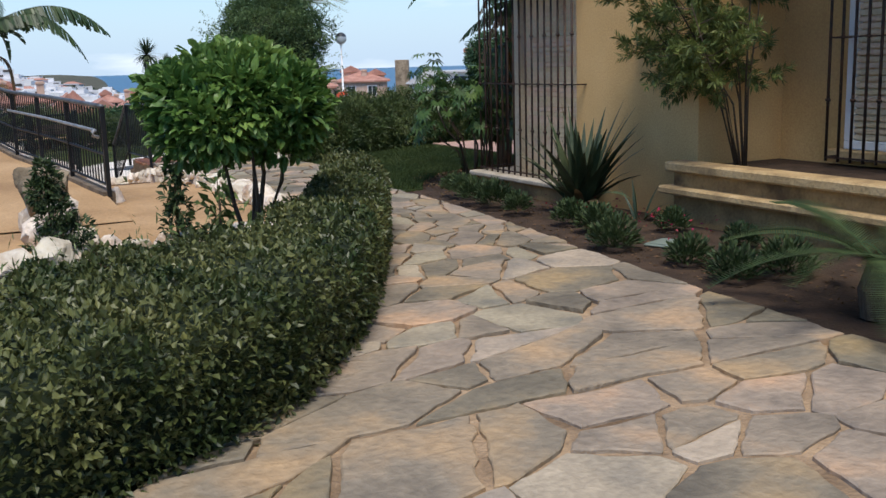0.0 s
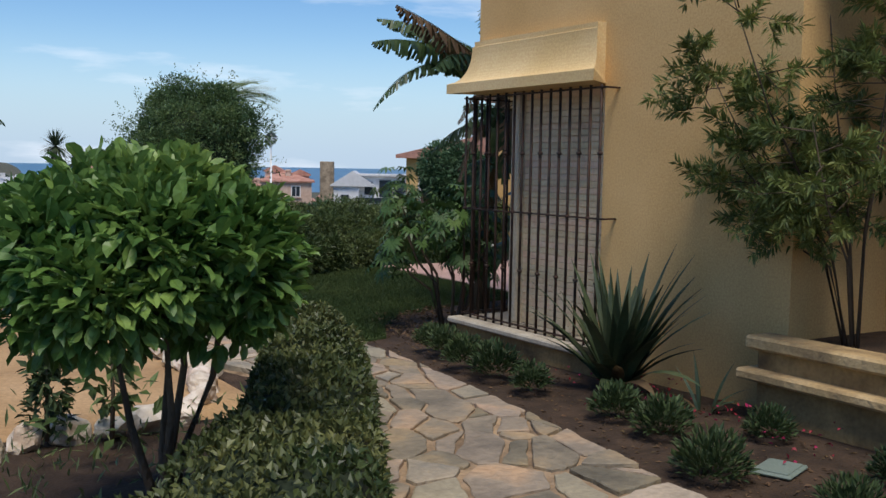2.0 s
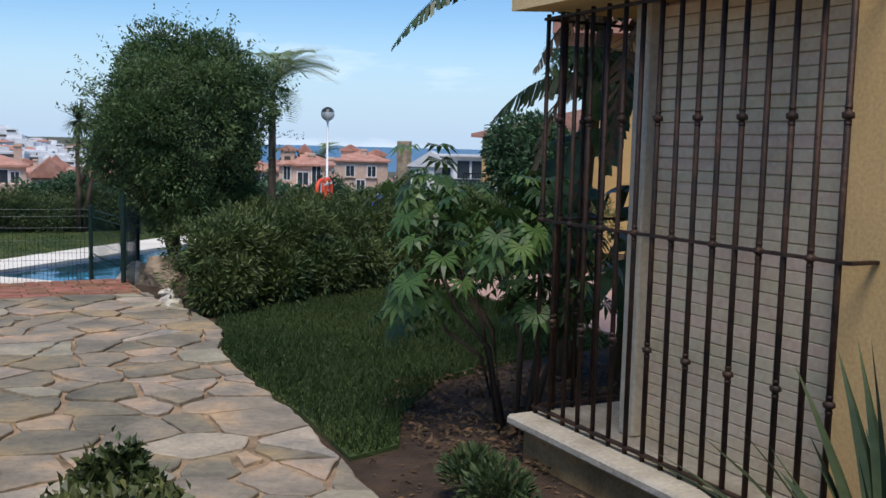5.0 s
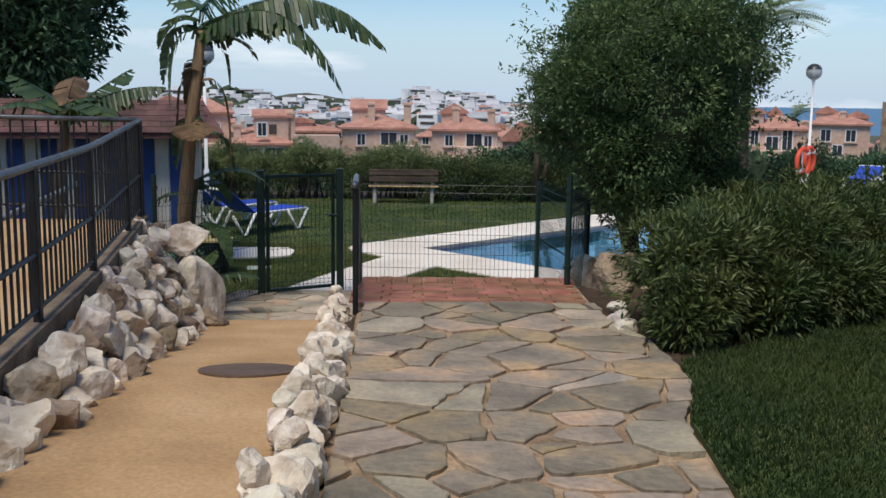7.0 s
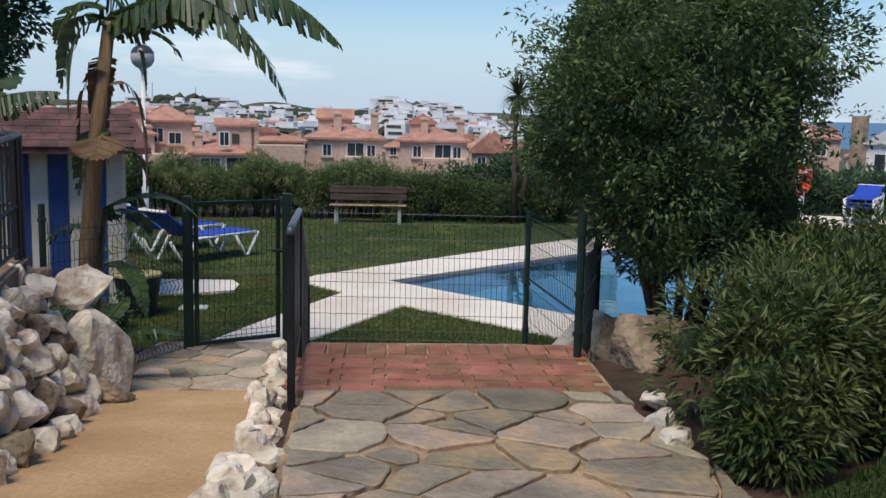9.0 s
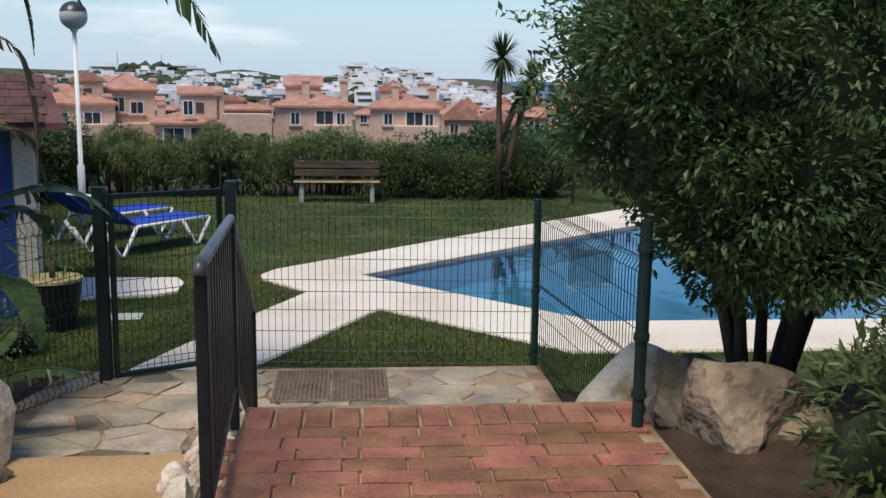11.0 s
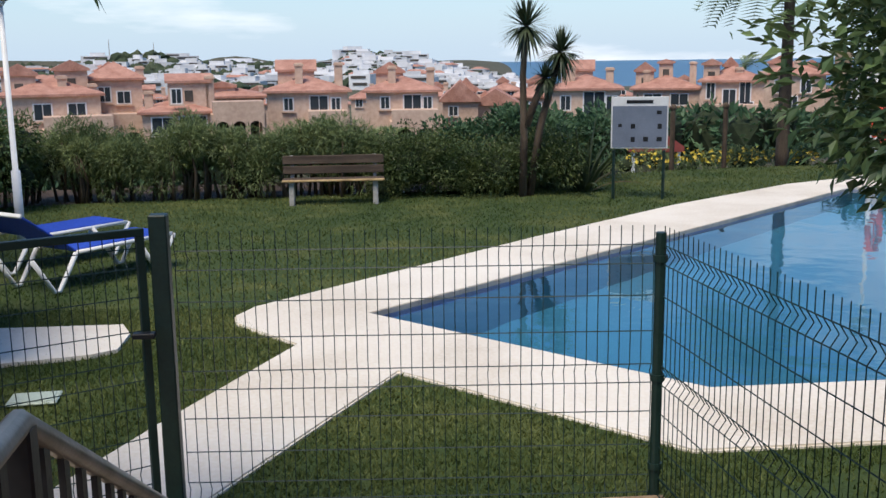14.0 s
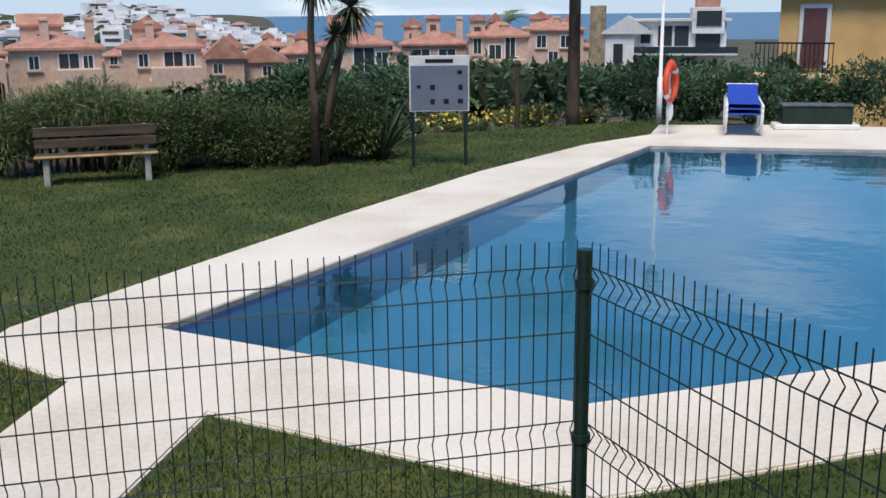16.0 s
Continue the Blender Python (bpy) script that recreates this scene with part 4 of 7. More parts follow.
upright_shrub("conical_shrub", (-0.92, 0.0, 0.03), 0.68, 0.36, 70, "small dark conical shrub among the rocks")
upright_shrub("dark_leaved_shrub", (0.02, 0.1, 0.03), 0.7, 0.2, 71, "thin dark-leaved upright shrub in the bed", n=520, leaf=0.07)
upright_shrub("sparse_plant", (0.3, -0.12, 0.03), 0.55, 0.42, 72, "sparse leafy plant with bronze young leaves", "leaf_mid", 130, 0.11)
r = R(74)
n = 2400
P = np.stack([r.uniform(-3.2, 1.2, n), r.uniform(-3.4, 0.1, n), np.zeros(n)], 1)
keep = [lerp(x, [(-3.2, -3.5), (-1.3, -3.0), (0.0, -2.1), (0.85, -0.6), (1.4, 0.5)]) < y < lerp(x, [(-3.2, -0.9), (-1.2, -0.5), (0.3, 0.0), (1.2, 0.9)]) for x, y, _ in P]
P = P[keep]
P[:, 2] = 0.03 + r.uniform(0, 1, len(P)) ** 2 * 0.32
tagged(new("dry_weeds", leafmesh("dry_weeds", P, r.normal(size=(len(P), 3)) * [0.6, 0.6, 1] + [0, 0, 0.7], 0.075, 0.012, "leaf_feather", 75)), "sparse dry weeds and seedlings in the bed", "weeds", kind="stuff")

r = R(76)
n = 3600
P = np.stack([r.uniform(2.9, 5.6, n), r.uniform(1.2, 4.0, n), np.zeros(n)], 1)
P = P[[inside(x, y, [(3.3, 1.6), (3.35, 2.2), (3.45, 3.0), (3.9, 3.7), (5.4, 3.7), (5.4, 1.5)]) for x, y, _ in P]]
P[:, 2] = [path_z(y) + 0.0 for y in P[:, 1]]
tagged(new("soil_litter", leafmesh("soil_litter", P, r.normal(size=(len(P), 3)) * [1, 1, 0.35], 0.045, 0.026, "leaf_dry", 77)), "brown leaf litter and crumbs on the bed under the big-leaved plant", "leaves", kind="stuff")


# ---- rocks ----
def rock_mesh(seed, sub=3, material="rock"):
    r = R(seed)
    bm = bmesh.new()
    bmesh.ops.create_icosphere(bm, subdivisions=sub, radius=1)
    planes = [(Vector(sphere_dirs(1, r)[0]), r.uniform(0.5, 0.85)) for _ in range(11)]
    for v in bm.verts:
        for n, h in planes:
            d = v.co.dot(n)
            if d > h:
                v.co -= n * (d - h) * 0.92
        v.co *= 1 + 0.16 * noise.noise(v.co * 1.7 + Vector((seed, 0, 0))) + 0.09 * noise.noise(v.co * 4.3 + Vector((0, seed, 0))) + 0.045 * noise.noise(v.co * 11 + Vector((0, 0, seed)))
    return finish("rock", bm, material)


rocks_w = [rock_mesh(100 + k) for k in range(9)]
rocks_t = [rock_mesh(120 + k, 4, "rock_tan") for k in range(4)]
_rk = [0]


def rock(x, y, z, sx, sy, sz, tan=False, group="rocks edging the ramp", label="rough pale limestone rock"):
    """A rock whose foot is at z."""
    k = _rk[0]
    _rk[0] += 1
    ob = new("rock", (rocks_t if tan else rocks_w)[(k * 5 + 2) % (4 if tan else 9)])
    ob.matrix_basis = pose(x, y, z + sz * 0.62, (k * 37) % 50 - 25, (k * 53) % 40 - 20, (k * 77) % 360) @ Matrix.Diagonal((sx, sy, sz, 1))
    return tagged(ob, label, "rock", group)


r = R(130)
y = 1.3
while y < 10.7:        # row between ramp and path
    big = r.uniform(0.1, 0.17) * (1.0 if y < 8 else 0.8)
    x = lerp(y, [(1.3, 1.27), (2.5, 1.26), (4.4, 1.24), (6, 1.21), (7.5, 1.15), (9, 1.02), (10.7, 0.9)]) + r.normal() * 0.02
    rock(x, y, ramp_z(y) - 0.04, big, big * r.uniform(0.9, 1.4), big * r.uniform(0.8, 1.2), label="rough white limestone rock beside the path")
    if r.uniform() < 0.55:
        rock(x + r.uniform(-0.1, 0.02), y + 0.1, ramp_z(y) + 0.08, 0.085, 0.11, 0.085, label="rough white limestone rock beside the path")
    y += big * 1.35
y = 3.2
while y < 9.4:        # stacked retaining wall under the railing
    zb, zt = ramp_z(y), rail_z(y)
    face = lerp(y, [(3.2, 0.08), (5.5, 0.06), (7.0, -0.06), (9.4, -0.26)])
    z, lay = zb - 0.05, 0
    while z < zt - 0.1:
        h = r.uniform(0.09, 0.16)
        rock(face - 0.02 - lay * 0.1 + r.normal() * 0.03, y + r.uniform(-0.06, 0.06), z, r.uniform(0.1, 0.15), r.uniform(0.1, 0.17), h, (lay + int(y * 5)) % 6 == 0,
             "rocks of the retaining wall", "pale limestone rock stacked in the retaining wall")
        z += h * 1.25
        lay += 1
    rock(rail_x(y) + r.uniform(0.1, 0.17), y + r.uniform(-0.08, 0.08), zt - 0.2, r.uniform(0.08, 0.14), r.uniform(0.1, 0.16), r.uniform(0.09, 0.14), (int(y * 7)) % 5 == 0,
         "rocks of the retaining wall", "pale limestone rock stacked in the retaining wall")
    y += 0.2
rock(-0.36, 9.62, -0.62, 0.3, 0.33, 0.5, group="rocks of the retaining wall", label="large grey-white boulder at the end of the wall")
rock(-0.47, 9.75, 0.02, 0.27, 0.22, 0.2, group="rocks of the retaining wall", label="flat-topped white boulder crowning the wall")
rock(-0.16, 9.35, -0.62, 0.17, 0.18, 0.12, True, group="rocks of the retaining wall", label="tan boulder at the foot of the wall")
for k, (x, y, q) in enumerate([(-1.2, -0.4, 0.17), (-1.0, -0.25, 0.12), (-0.75, -0.2, 0.11), (-0.5, -0.15, 0.15), (-0.28, -0.05, 0.12), (-0.1, 0.1, 0.1), (0.14, 0.16, 0.12), (0.36, 0.1, 0.1), (0.58, 0.16, 0.13), (0.8, 0.25, 0.11),
                                 (0.98, 0.5, 0.12), (1.1, 0.8, 0.13), (1.2, 1.1, 0.12), (-1.5, -0.2, 0.26), (-1.75, 0.3, 0.3), (-1.55, -0.75, 0.2), (-1.95, -0.35, 0.34), (-1.4, 0.25, 0.17), (-2.2, 0.9, 0.36), (-1.9, -1.0, 0.22), (-1.75, 0.6, 0.2)]):
    rock(x, y, 0.0, q * 1.15, q, q * 0.85, False, "rocks edging the bed", "white limestone rock edging the plant bed")
for x, y, z, q in ((-0.93, -0.38, 0.0, 0.17), (-0.9, 0.0, 0.0, 0.2), (-0.84, 0.45, 0.02, 0.24), (-0.78, 0.95, 0.02, 0.28), (-0.62, 0.3, 0.0, 0.14)):
    rock(x, y, z, q, q, q, False, "rocks edging the bed", "white limestone rock edging the plant bed")
rock(-0.88, 0.7, 0.34, 0.26, 0.24, 0.22, group="rocks edging the bed", label="large tan boulder on the rock pile", tan=True)
rock(-1.95, 0.35, 0.32, 0.3, 0.28, 0.24, group="rocks edging the bed", label="large tan-white boulder on the rock pile", tan=True)
for x, y, z, q in ((3.4, 8.36, -0.18, 0.36), (3.46, 8.95, -0.28, 0.36), (3.62, 8.5, -0.2, 0.3), (3.5, 9.3, -0.55, 0.34)):
    rock(x, y, z, q, q * 0.9, q * 0.8, True, "boulders beside the steps", "rough brown boulder beside the brick steps")
rock(3.24, 9.44, -0.72, 0.32, 0.34, 0.5, group="boulders beside the steps", label="tall pale boulder leaning by the steps")
for x, y in ((3.14, 7.05), (3.2, 7.35), (3.12, 6.75)):
    rock(x, y, -0.03, 0.1, 0.09, 0.07, group="boulders beside the steps", label="small white rock under the hedge")


# ---- railings ----
def railing(name, pts, height, label, gap=0.115, post_every=1.5, curb=True, top="grey_rail", posts=True):
    """Vertical-bar railing; pts: foot points."""
    P = [Vector(p) for p in pts]
    base = P[0]
    t = thing(name, base, label, "railing")
    P = [p - base for p in P]
    up = Vector((0, 0, height))
    bm = bmesh.new()
    tube(bm, [p + up for p in P], 0.024, 10)
    part("top_rail", bm, top, t, "worn grey handrail", smooth=True)
    bm = bmesh.new()
    tube(bm, [p + Vector((0, 0, 0.09)) for p in P], 0.014, 6)
    part("bottom_rail", bm, "black", t)
    bm = bmesh.new()
    tube(bm, [p + Vector((0, 0, height * 0.45)) for p in P], 0.016, 6)
    part("middle_rail", bm, "black", t)
    bb = bmesh.new()
    box(bb, -0.007, 0.007, -0.007, 0.007, 0.09, height - 0.01)
    bal = finish("baluster", bb, "black")
    bb = bmesh.new()
    box(bb, -0.022, 0.022, -0.022, 0.022, -0.03, height, 0.003)
    pst = finish("post", bb, "black")
    dist, nxt, npost = 0.0, gap, 0.0
    for a, b in zip(P, P[1:]):
        L = (b - a).length
        while nxt <= dist + L:
            part("baluster", bal, None, t, m=Matrix.Translation(a.lerp(b, (nxt - dist) / L)))
            nxt += gap
        dist += L
    if posts:
        s = 0.0
        done = 0.0
        part("post", pst, None, t, m=Matrix.Translation(P[0]))
        for a, b in zip(P, P[1:]):
            L = (b - a).length
            while done + post_every <= s + L:
                done += post_every
                part("post", pst, None, t, m=Matrix.Translation(a.lerp(b, (done - s) / L)))
            s += L
        part("post", pst, None, t, m=Matrix.Translation(P[-1]))
    if curb:
        bm = bmesh.new()
        rows = []
        for i, p in enumerate(P):
            d = (P[min(i + 1, len(P) - 1)] - P[max(i - 1, 0)]).normalized()
            s = Vector((-d.y, d.x, 0)) * 0.06
            rows.append([bm.verts.new(p + q) for q in (s + Vector((0, 0, -0.25)), s + Vector((0, 0, 0.02)), -s + Vector((0, 0, 0.02)), -s + Vector((0, 0, -0.25)))])
        for a, b in zip(rows, rows[1:]):
            for k in range(3):
                bm.faces.new((a[k], a[k + 1], b[k + 1], b[k]))
        bm.faces.new(rows[0])
        bm.faces.new(rows[-1][::-1])
        part("curb", bm, "curb", t, "stained concrete curb")
    return t


rr = railing("ramp_railing", [(a, b, rail_z(b) + 0.02) for a, b in [tuple(p[:2]) for p in smoothpath([(*p, 0) for p in RAIL], 5)]], 0.88, "black iron railing with upright bars along the ramp")
railing("ramp_railing", [(-0.8, 9.45, 0.4), (-2.5, 9.5, 0.42), (-5.0, 9.6, 0.45)], 0.88, "black iron railing across the ramp end", curb=False)
bm = bmesh.new()
low = [Vector((rail_x(y) - 0.07 + 0.05, y - 2.8, rail_z(y) + 0.64 - rail_z(2.8))) for y in np.linspace(2.86, 7.2, 9)]
tube(bm, [low[0] + Vector((0.03, 0.02, -0.07)), low[0] + Vector((-0.03, -0.03, -0.05)), low[0] + Vector((-0.03, -0.03, -0.01)), *low], 0.018, 8)
part("lower_handrail", bm, "pale_rail", rr, "pale grey lower handrail", smooth=True)
hr = thing("stair_handrail", (1.29, 7.4, 0.0), "black steel stair railing with a worn rounded handrail", "railing")
H_RUN = [(0.0, 0.9), (1.3, 0.855), (2.49, 0.17)]       # distance along, height of the handrail


def hr_x(y):
    return lerp(y, [(0, 0), (1.3, -0.07), (2.49, -0.11)])


def hr_low(y):
    return lerp(y, [(0, 0.1), (1.4, 0.1), (2.49, -0.55)])


bm = bmesh.new()
tube(bm, [(0, -0.03, 0.87), (0, -0.02, 0.895), *((hr_x(y), y, z) for y, z in H_RUN), (hr_x(2.49), 2.51, 0.14)], 0.021, 10)
part("top_rail", bm, "grey_rail", hr, "worn grey handrail", smooth=True)
for y, z0, z1 in ((0.0, -0.05, 0.9), (1.3, -0.1, 0.85), (2.49, -0.72, 0.17)):
    bm = bmesh.new()
    box(bm, hr_x(y) - 0.02, hr_x(y) + 0.02, y - 0.02, y + 0.02, z0, z1, 0.004)
    part("post", bm, "black", hr)
for k in range(1, 23):
    y = 2.49 * k / 23
    bm = bmesh.new()
    box(bm, hr_x(y) - 0.006, hr_x(y) + 0.006, y - 0.014, y + 0.014, hr_low(y), lerp(y, H_RUN))
    part("baluster", bm, "black", hr)
bm = bmesh.new()
tube(bm, [(hr_x(y), y, hr_low(y)) for y in (0, 1.4, 2.49)], 0.014, 6)
part("bottom_rail", bm, "black", hr)


# ---- wire-mesh pool fence and gate ----
def wire_panel(parent, a, b, z0, z1, step=0.05, r=0.0028):
    """Welded mesh with V-folds between foot points a and b."""
    a, b = Vector((*a, 0)), Vector((*b, 0))
    d = (b - a)
    L = d.length
    d.normalize()
    s = Vector((-d.y, d.x, 0))
    H = z1 - z0
    folds = [0.12, H * 0.5, H - 0.1] if H > 1 else [0.1, H - 0.1]
    prof = [(0.0, 0)]
    for f in folds:
        prof += [(f - 0.045, 0), (f, 0.03), (f + 0.045, 0)]
    prof.append((H + 0.035, 0))
    v, f = [], []

    def wire(pts, rr):
        for p, q in zip(pts, pts[1:]):
            w = (q - p).normalized()
            u = w.cross(s if abs(w.dot(s)) < 0.9 else Vector((0, 0, 1))).normalized()
            t2 = w.cross(u)
            k = len(v)
            for e in (p, q):
                for an in (0, 2.094, 4.189):
                    v.append(tuple(e + rr * (math.cos(an) * u + math.sin(an) * t2)))
            for i in range(3):
                j = (i + 1) % 3
                f.append((k + i, k + j, k + 3 + j, k + 3 + i))
    n = int(L / step)
    for i in range(n + 1):
        o = a + d * (L * i / n) + Vector((0, 0, z0))
        wire([o + Vector((0, 0, z)) + s * w for z, w in prof], r)
    hz = [0.03] + [q for fo in folds for q in (fo - 0.045, fo + 0.045)] + [a + (b - a) * q for a, b in zip(folds, folds[1:]) for q in (0.36, 0.66)]
    for z in hz:
        wire([a + Vector((0, 0, z0 + z)), b + Vector((0, 0, z0 + z))], r * 1.1)
    me = pydata("wire_mesh", v, f, "green_metal")
    return part("wire_mesh", me, None, parent)


fence = thing("pool_fence", (3.18, 11.5, -0.78), "dark green welded wire-mesh pool fence on steel posts", "fence")
O = Vector((3.18, 11.5, -0.78))


def fpost(x, y, z0, z1, r=0.026):
    bm = bmesh.new()
    tube(bm, [(x - O.x, y - O.y, z0 - O.z), (x - O.x, y - O.y, z1 - O.z)], r, 10)
    for z in (z0 + 0.25, (z0 + z1) / 2, z1 - 0.12):
        tube(bm, [(x - O.x, y - O.y, z - O.z - 0.015), (x - O.x, y - O.y, z - O.z + 0.015)], r * 1.35, 10)
    part("post", bm, "green_metal", fence, smooth=False)


def loc(*p):
    return tuple(c - o for c, o in zip(p, O))


for x, y, z0, z1 in ((3.115, 11.65, -0.8, 0.58), (2.965, 8.36, -0.1, 0.9), (3.31, 9.47, -0.75, 0.68), (-0.8, 9.95, -0.6, 0.75)):
    fpost(x, y, z0, z1)
wire_panel(fence, loc(0.9, 11.81), loc(3.085, 11.65), 0.02, 1.36)
wire_panel(fence, loc(3.12, 11.61), loc(3.31, 9.5), 0.02, 1.36)
wire_panel(fence, loc(3.3, 9.44), loc(2.97, 8.39), 0.5, 1.5)
wire_panel(fence, loc(-0.05, 11.28), loc(-0.8, 9.95), 0.03, 1.36)
gate = thing("pool_gate", (0.0, 11.35, -0.7), "dark green mesh pool gate standing closed", "gate")
for x, y in ((0.0, 0.0), (0.84, 0.45)):
    bm = bmesh.new()
    box(bm, x - 0.04, x + 0.04, y - 0.04, y + 0.04, -0.1, 1.4, 0.006)
    part("gate_post", bm, "green_metal", gate)
ang = math.atan2(0.45, 0.84)
for z0, z1, x0, x1 in ((1.31, 1.345, 0.06, 0.88), (0.03, 0.065, 0.06, 0.88), (0.065, 1.31, 0.06, 0.095), (0.065, 1.31, 0.845, 0.88)):
    bm = bmesh.new()
    box(bm, x0, x1, -0.018, 0.018, z0, z1, 0.003, Matrix.Rotation(ang, 4, "Z"))
    part("gate_frame", bm, "green_metal", gate)
wire_panel(gate, (0.08, 0.043), (0.75, 0.402), 0.06, 1.31)
bm = bmesh.new()
box(bm, 0.72, 0.82, 0.3, 0.35, 0.86, 0.885, 0.004)
part("latch", bm, "black", gate)
covers = []
for k in range(2):
    cv = thing("inspection_cover", (1.19 + 0.4 * k, 10.79, -0.688), "rusty patterned iron inspection cover set in the paving", "cover", "inspection covers")
    bm = bmesh.new()
    box(bm, 0.0, 0.39, 0.0, 0.71, 0.0, 0.022, 0.004)
    part("plate", bm, mat("rusted_plate", (0.11, 0.075, 0.055), (0.24, 0.17, 0.125), 12, 0.75, 0.4, 60), cv)
    bm = bmesh.new()
    for i in range(12):
        for j in range(20):
            box(bm, 0.02 + 0.03 * i, 0.035 + 0.03 * i, 0.03 + 0.033 * j, 0.048 + 0.033 * j, 0.0225, 0.027)
    part("tread_studs", bm, "curb", cv)
bm = bmesh.new()
tube(bm, [(0, 0, 0), (0, 0, 0.014)], 0.3, 36)
mc = solid("manhole_cover", bm, "damp", "round dark iron manhole cover in the sandy ramp", "cover", at=pose(0.72, 6.2, ramp_z(6.2) - 0.002, -8, 0, 0))


# ---- hut, bananas ----
hut = thing("pool_hut", (-1.2, 13.9, -0.82), "small wooden hut with blue and white striped walls", "hut", rz=17)
bm = bmesh.new()
box(bm, -3.0, 0.0, 0.0, 1.6, 0, 1.86)
part("wall_core", bm, "white", hut)
stripe_w = finish("board", box(bmesh.new(), -0.09, 0.09, -0.02, 0.0, 0.0, 1.84, 0.003), mat("cream_board", (0.5, 0.46, 0.39), (0.64, 0.6, 0.52), 3, 0.7, 0.1, 50))
stripe_b = finish("board", box(bmesh.new(), -0.1, 0.1, -0.025, 0.0, 0.0, 1.84, 0.003), plain("blue_paint", (0.014, 0.05, 0.19), 0.6))
for k in range(14):
    part("board", stripe_b if k % 2 else stripe_w, None, hut, m=pose(-0.1 - 0.2 * k, 0, 0))
for k in range(8):
    part("board", stripe_b if k % 2 else stripe_w, None, hut, m=pose(0, 0.1 + 0.2 * k, 0, 0, 0, 90))
M["shingle"] = mat("roof_shingle", (0.06, 0.03, 0.026), (0.15, 0.08, 0.065), 3, 0.9, 0.6, 40, obrand=0.25)
bm = bmesh.new()
pr = [(-0.35, 1.84), (0.8, 2.26), (1.95, 1.84), (1.95, 1.77), (0.8, 2.18), (-0.35, 1.77)]
e0, e1 = [bm.verts.new((-3.4, y, z)) for y, z in pr], [bm.verts.new((0.28 - (0.16 if z > 2 else 0), y, z)) for y, z in pr]
for i in range(6):
    bm.faces.new((e0[i], e0[(i + 1) % 6], e1[(i + 1) % 6], e1[i]))
bm.faces.new(e0[::-1])
bm.faces.new(e1)
bmesh.ops.recalc_face_normals(bm, faces=bm.faces)
roof = part("roof", bm, "shingle", hut, "brown shingled roof")
bm = bmesh.new()
box(bm, 0.0, 0.155, 0, 0.2, 0, 0.008)
sh = finish("shingle", bm, "shingle")
slope = math.degrees(math.atan2(0.42, 1.15))
for j in range(6):
    for i in range(22):
        part("shingle", sh, None, roof, m=pose(-3.4 + 0.159 * i + (0.05 if j % 2 else 0) - (0.02 if j % 2 else 0), -0.37 + 0.19 * j, 1.838 + 0.19 * j * math.tan(radians(slope)) + 0.004, slope - 1.5, 0, 0))


def banana_leaf(length, width, bend, seed, material="leaf_banana", torn=0.5):
    """A long blade along +x, arching over, with torn ribs."""
    r = R(seed)
    n = 40 if torn > 0.5 else 26
    v, f = [], []
    pts = []
    for i in range(n + 1):
        q = i / n
        pts.append(Vector((length * (q - 0.25 * bend * q * q), 0, length * (0.62 * q - bend * q * q))))
    for i in range(n):
        q = (i + 0.5) / n
        w = width * (0.18 + math.sin(math.pi * min(1, q * 0.92 + 0.1)) ** 0.6) * 0.75
        for s in (-1, 1):
            hang = r.uniform(0.8, 1.4) if r.uniform() < torn else (r.uniform(0.5, 0.9) if torn > 0.5 else 0.25)
            b = len(v)
            a, c = pts[i], pts[i + 1]
            if r.uniform() < torn:
                c = a.lerp(c, 0.86)
            o = Vector((w * 0.25, s * w * math.cos(hang), -w * math.sin(hang)))
            v += [tuple(a), tuple(c), tuple(c + o * r.uniform(0.85, 1.05)), tuple(a + o * r.uniform(0.85, 1.05))]
            f.append((b, b + 1, b + 2, b + 3))
    for i in range(n):
        b = len(v)
        w = 0.02 * (1 - 0.8 * i / n)
        a, c = pts[i], pts[i + 1]
        v += [tuple(a + Vector((0, w, 0.006))), tuple(a + Vector((0, -w, 0.006))), tuple(c + Vector((0, -w, 0.006))), tuple(c + Vector((0, w, 0.006)))]
        f.append((b, b + 1, b + 2, b + 3))
    return pydata("leaf", v, f, material)


def banana(at, h, leaves, label, seed, r0=0.11):
    t = thing("banana_plant", at, label, "banana plant", "banana plants")
    bm = bmesh.new()
    tube(bm, [(0, 0, 0), (0.02, 0, h * 0.3), (0.08 * h / 2, 0.02, h * 0.65), (0.09 * h, 0, h)], [r0, r0 * 0.85, r0 * 0.75, r0 * 0.55], 12)
    part("stem", bm, "bark_banana", t, "brown sheathed stem", smooth=True)
    for k, (az, L, W, bend, zo, dry) in enumerate(leaves):
        part("leaf", banana_leaf(L, W, bend, seed + k, "leaf_dry" if dry else "leaf_banana", 0.75 if L > 1 else 0.12), None, t, "dry brown hanging leaf" if dry else "", m=pose(0.085 * h, 0, h + zo, 0, 0, az))
    return t


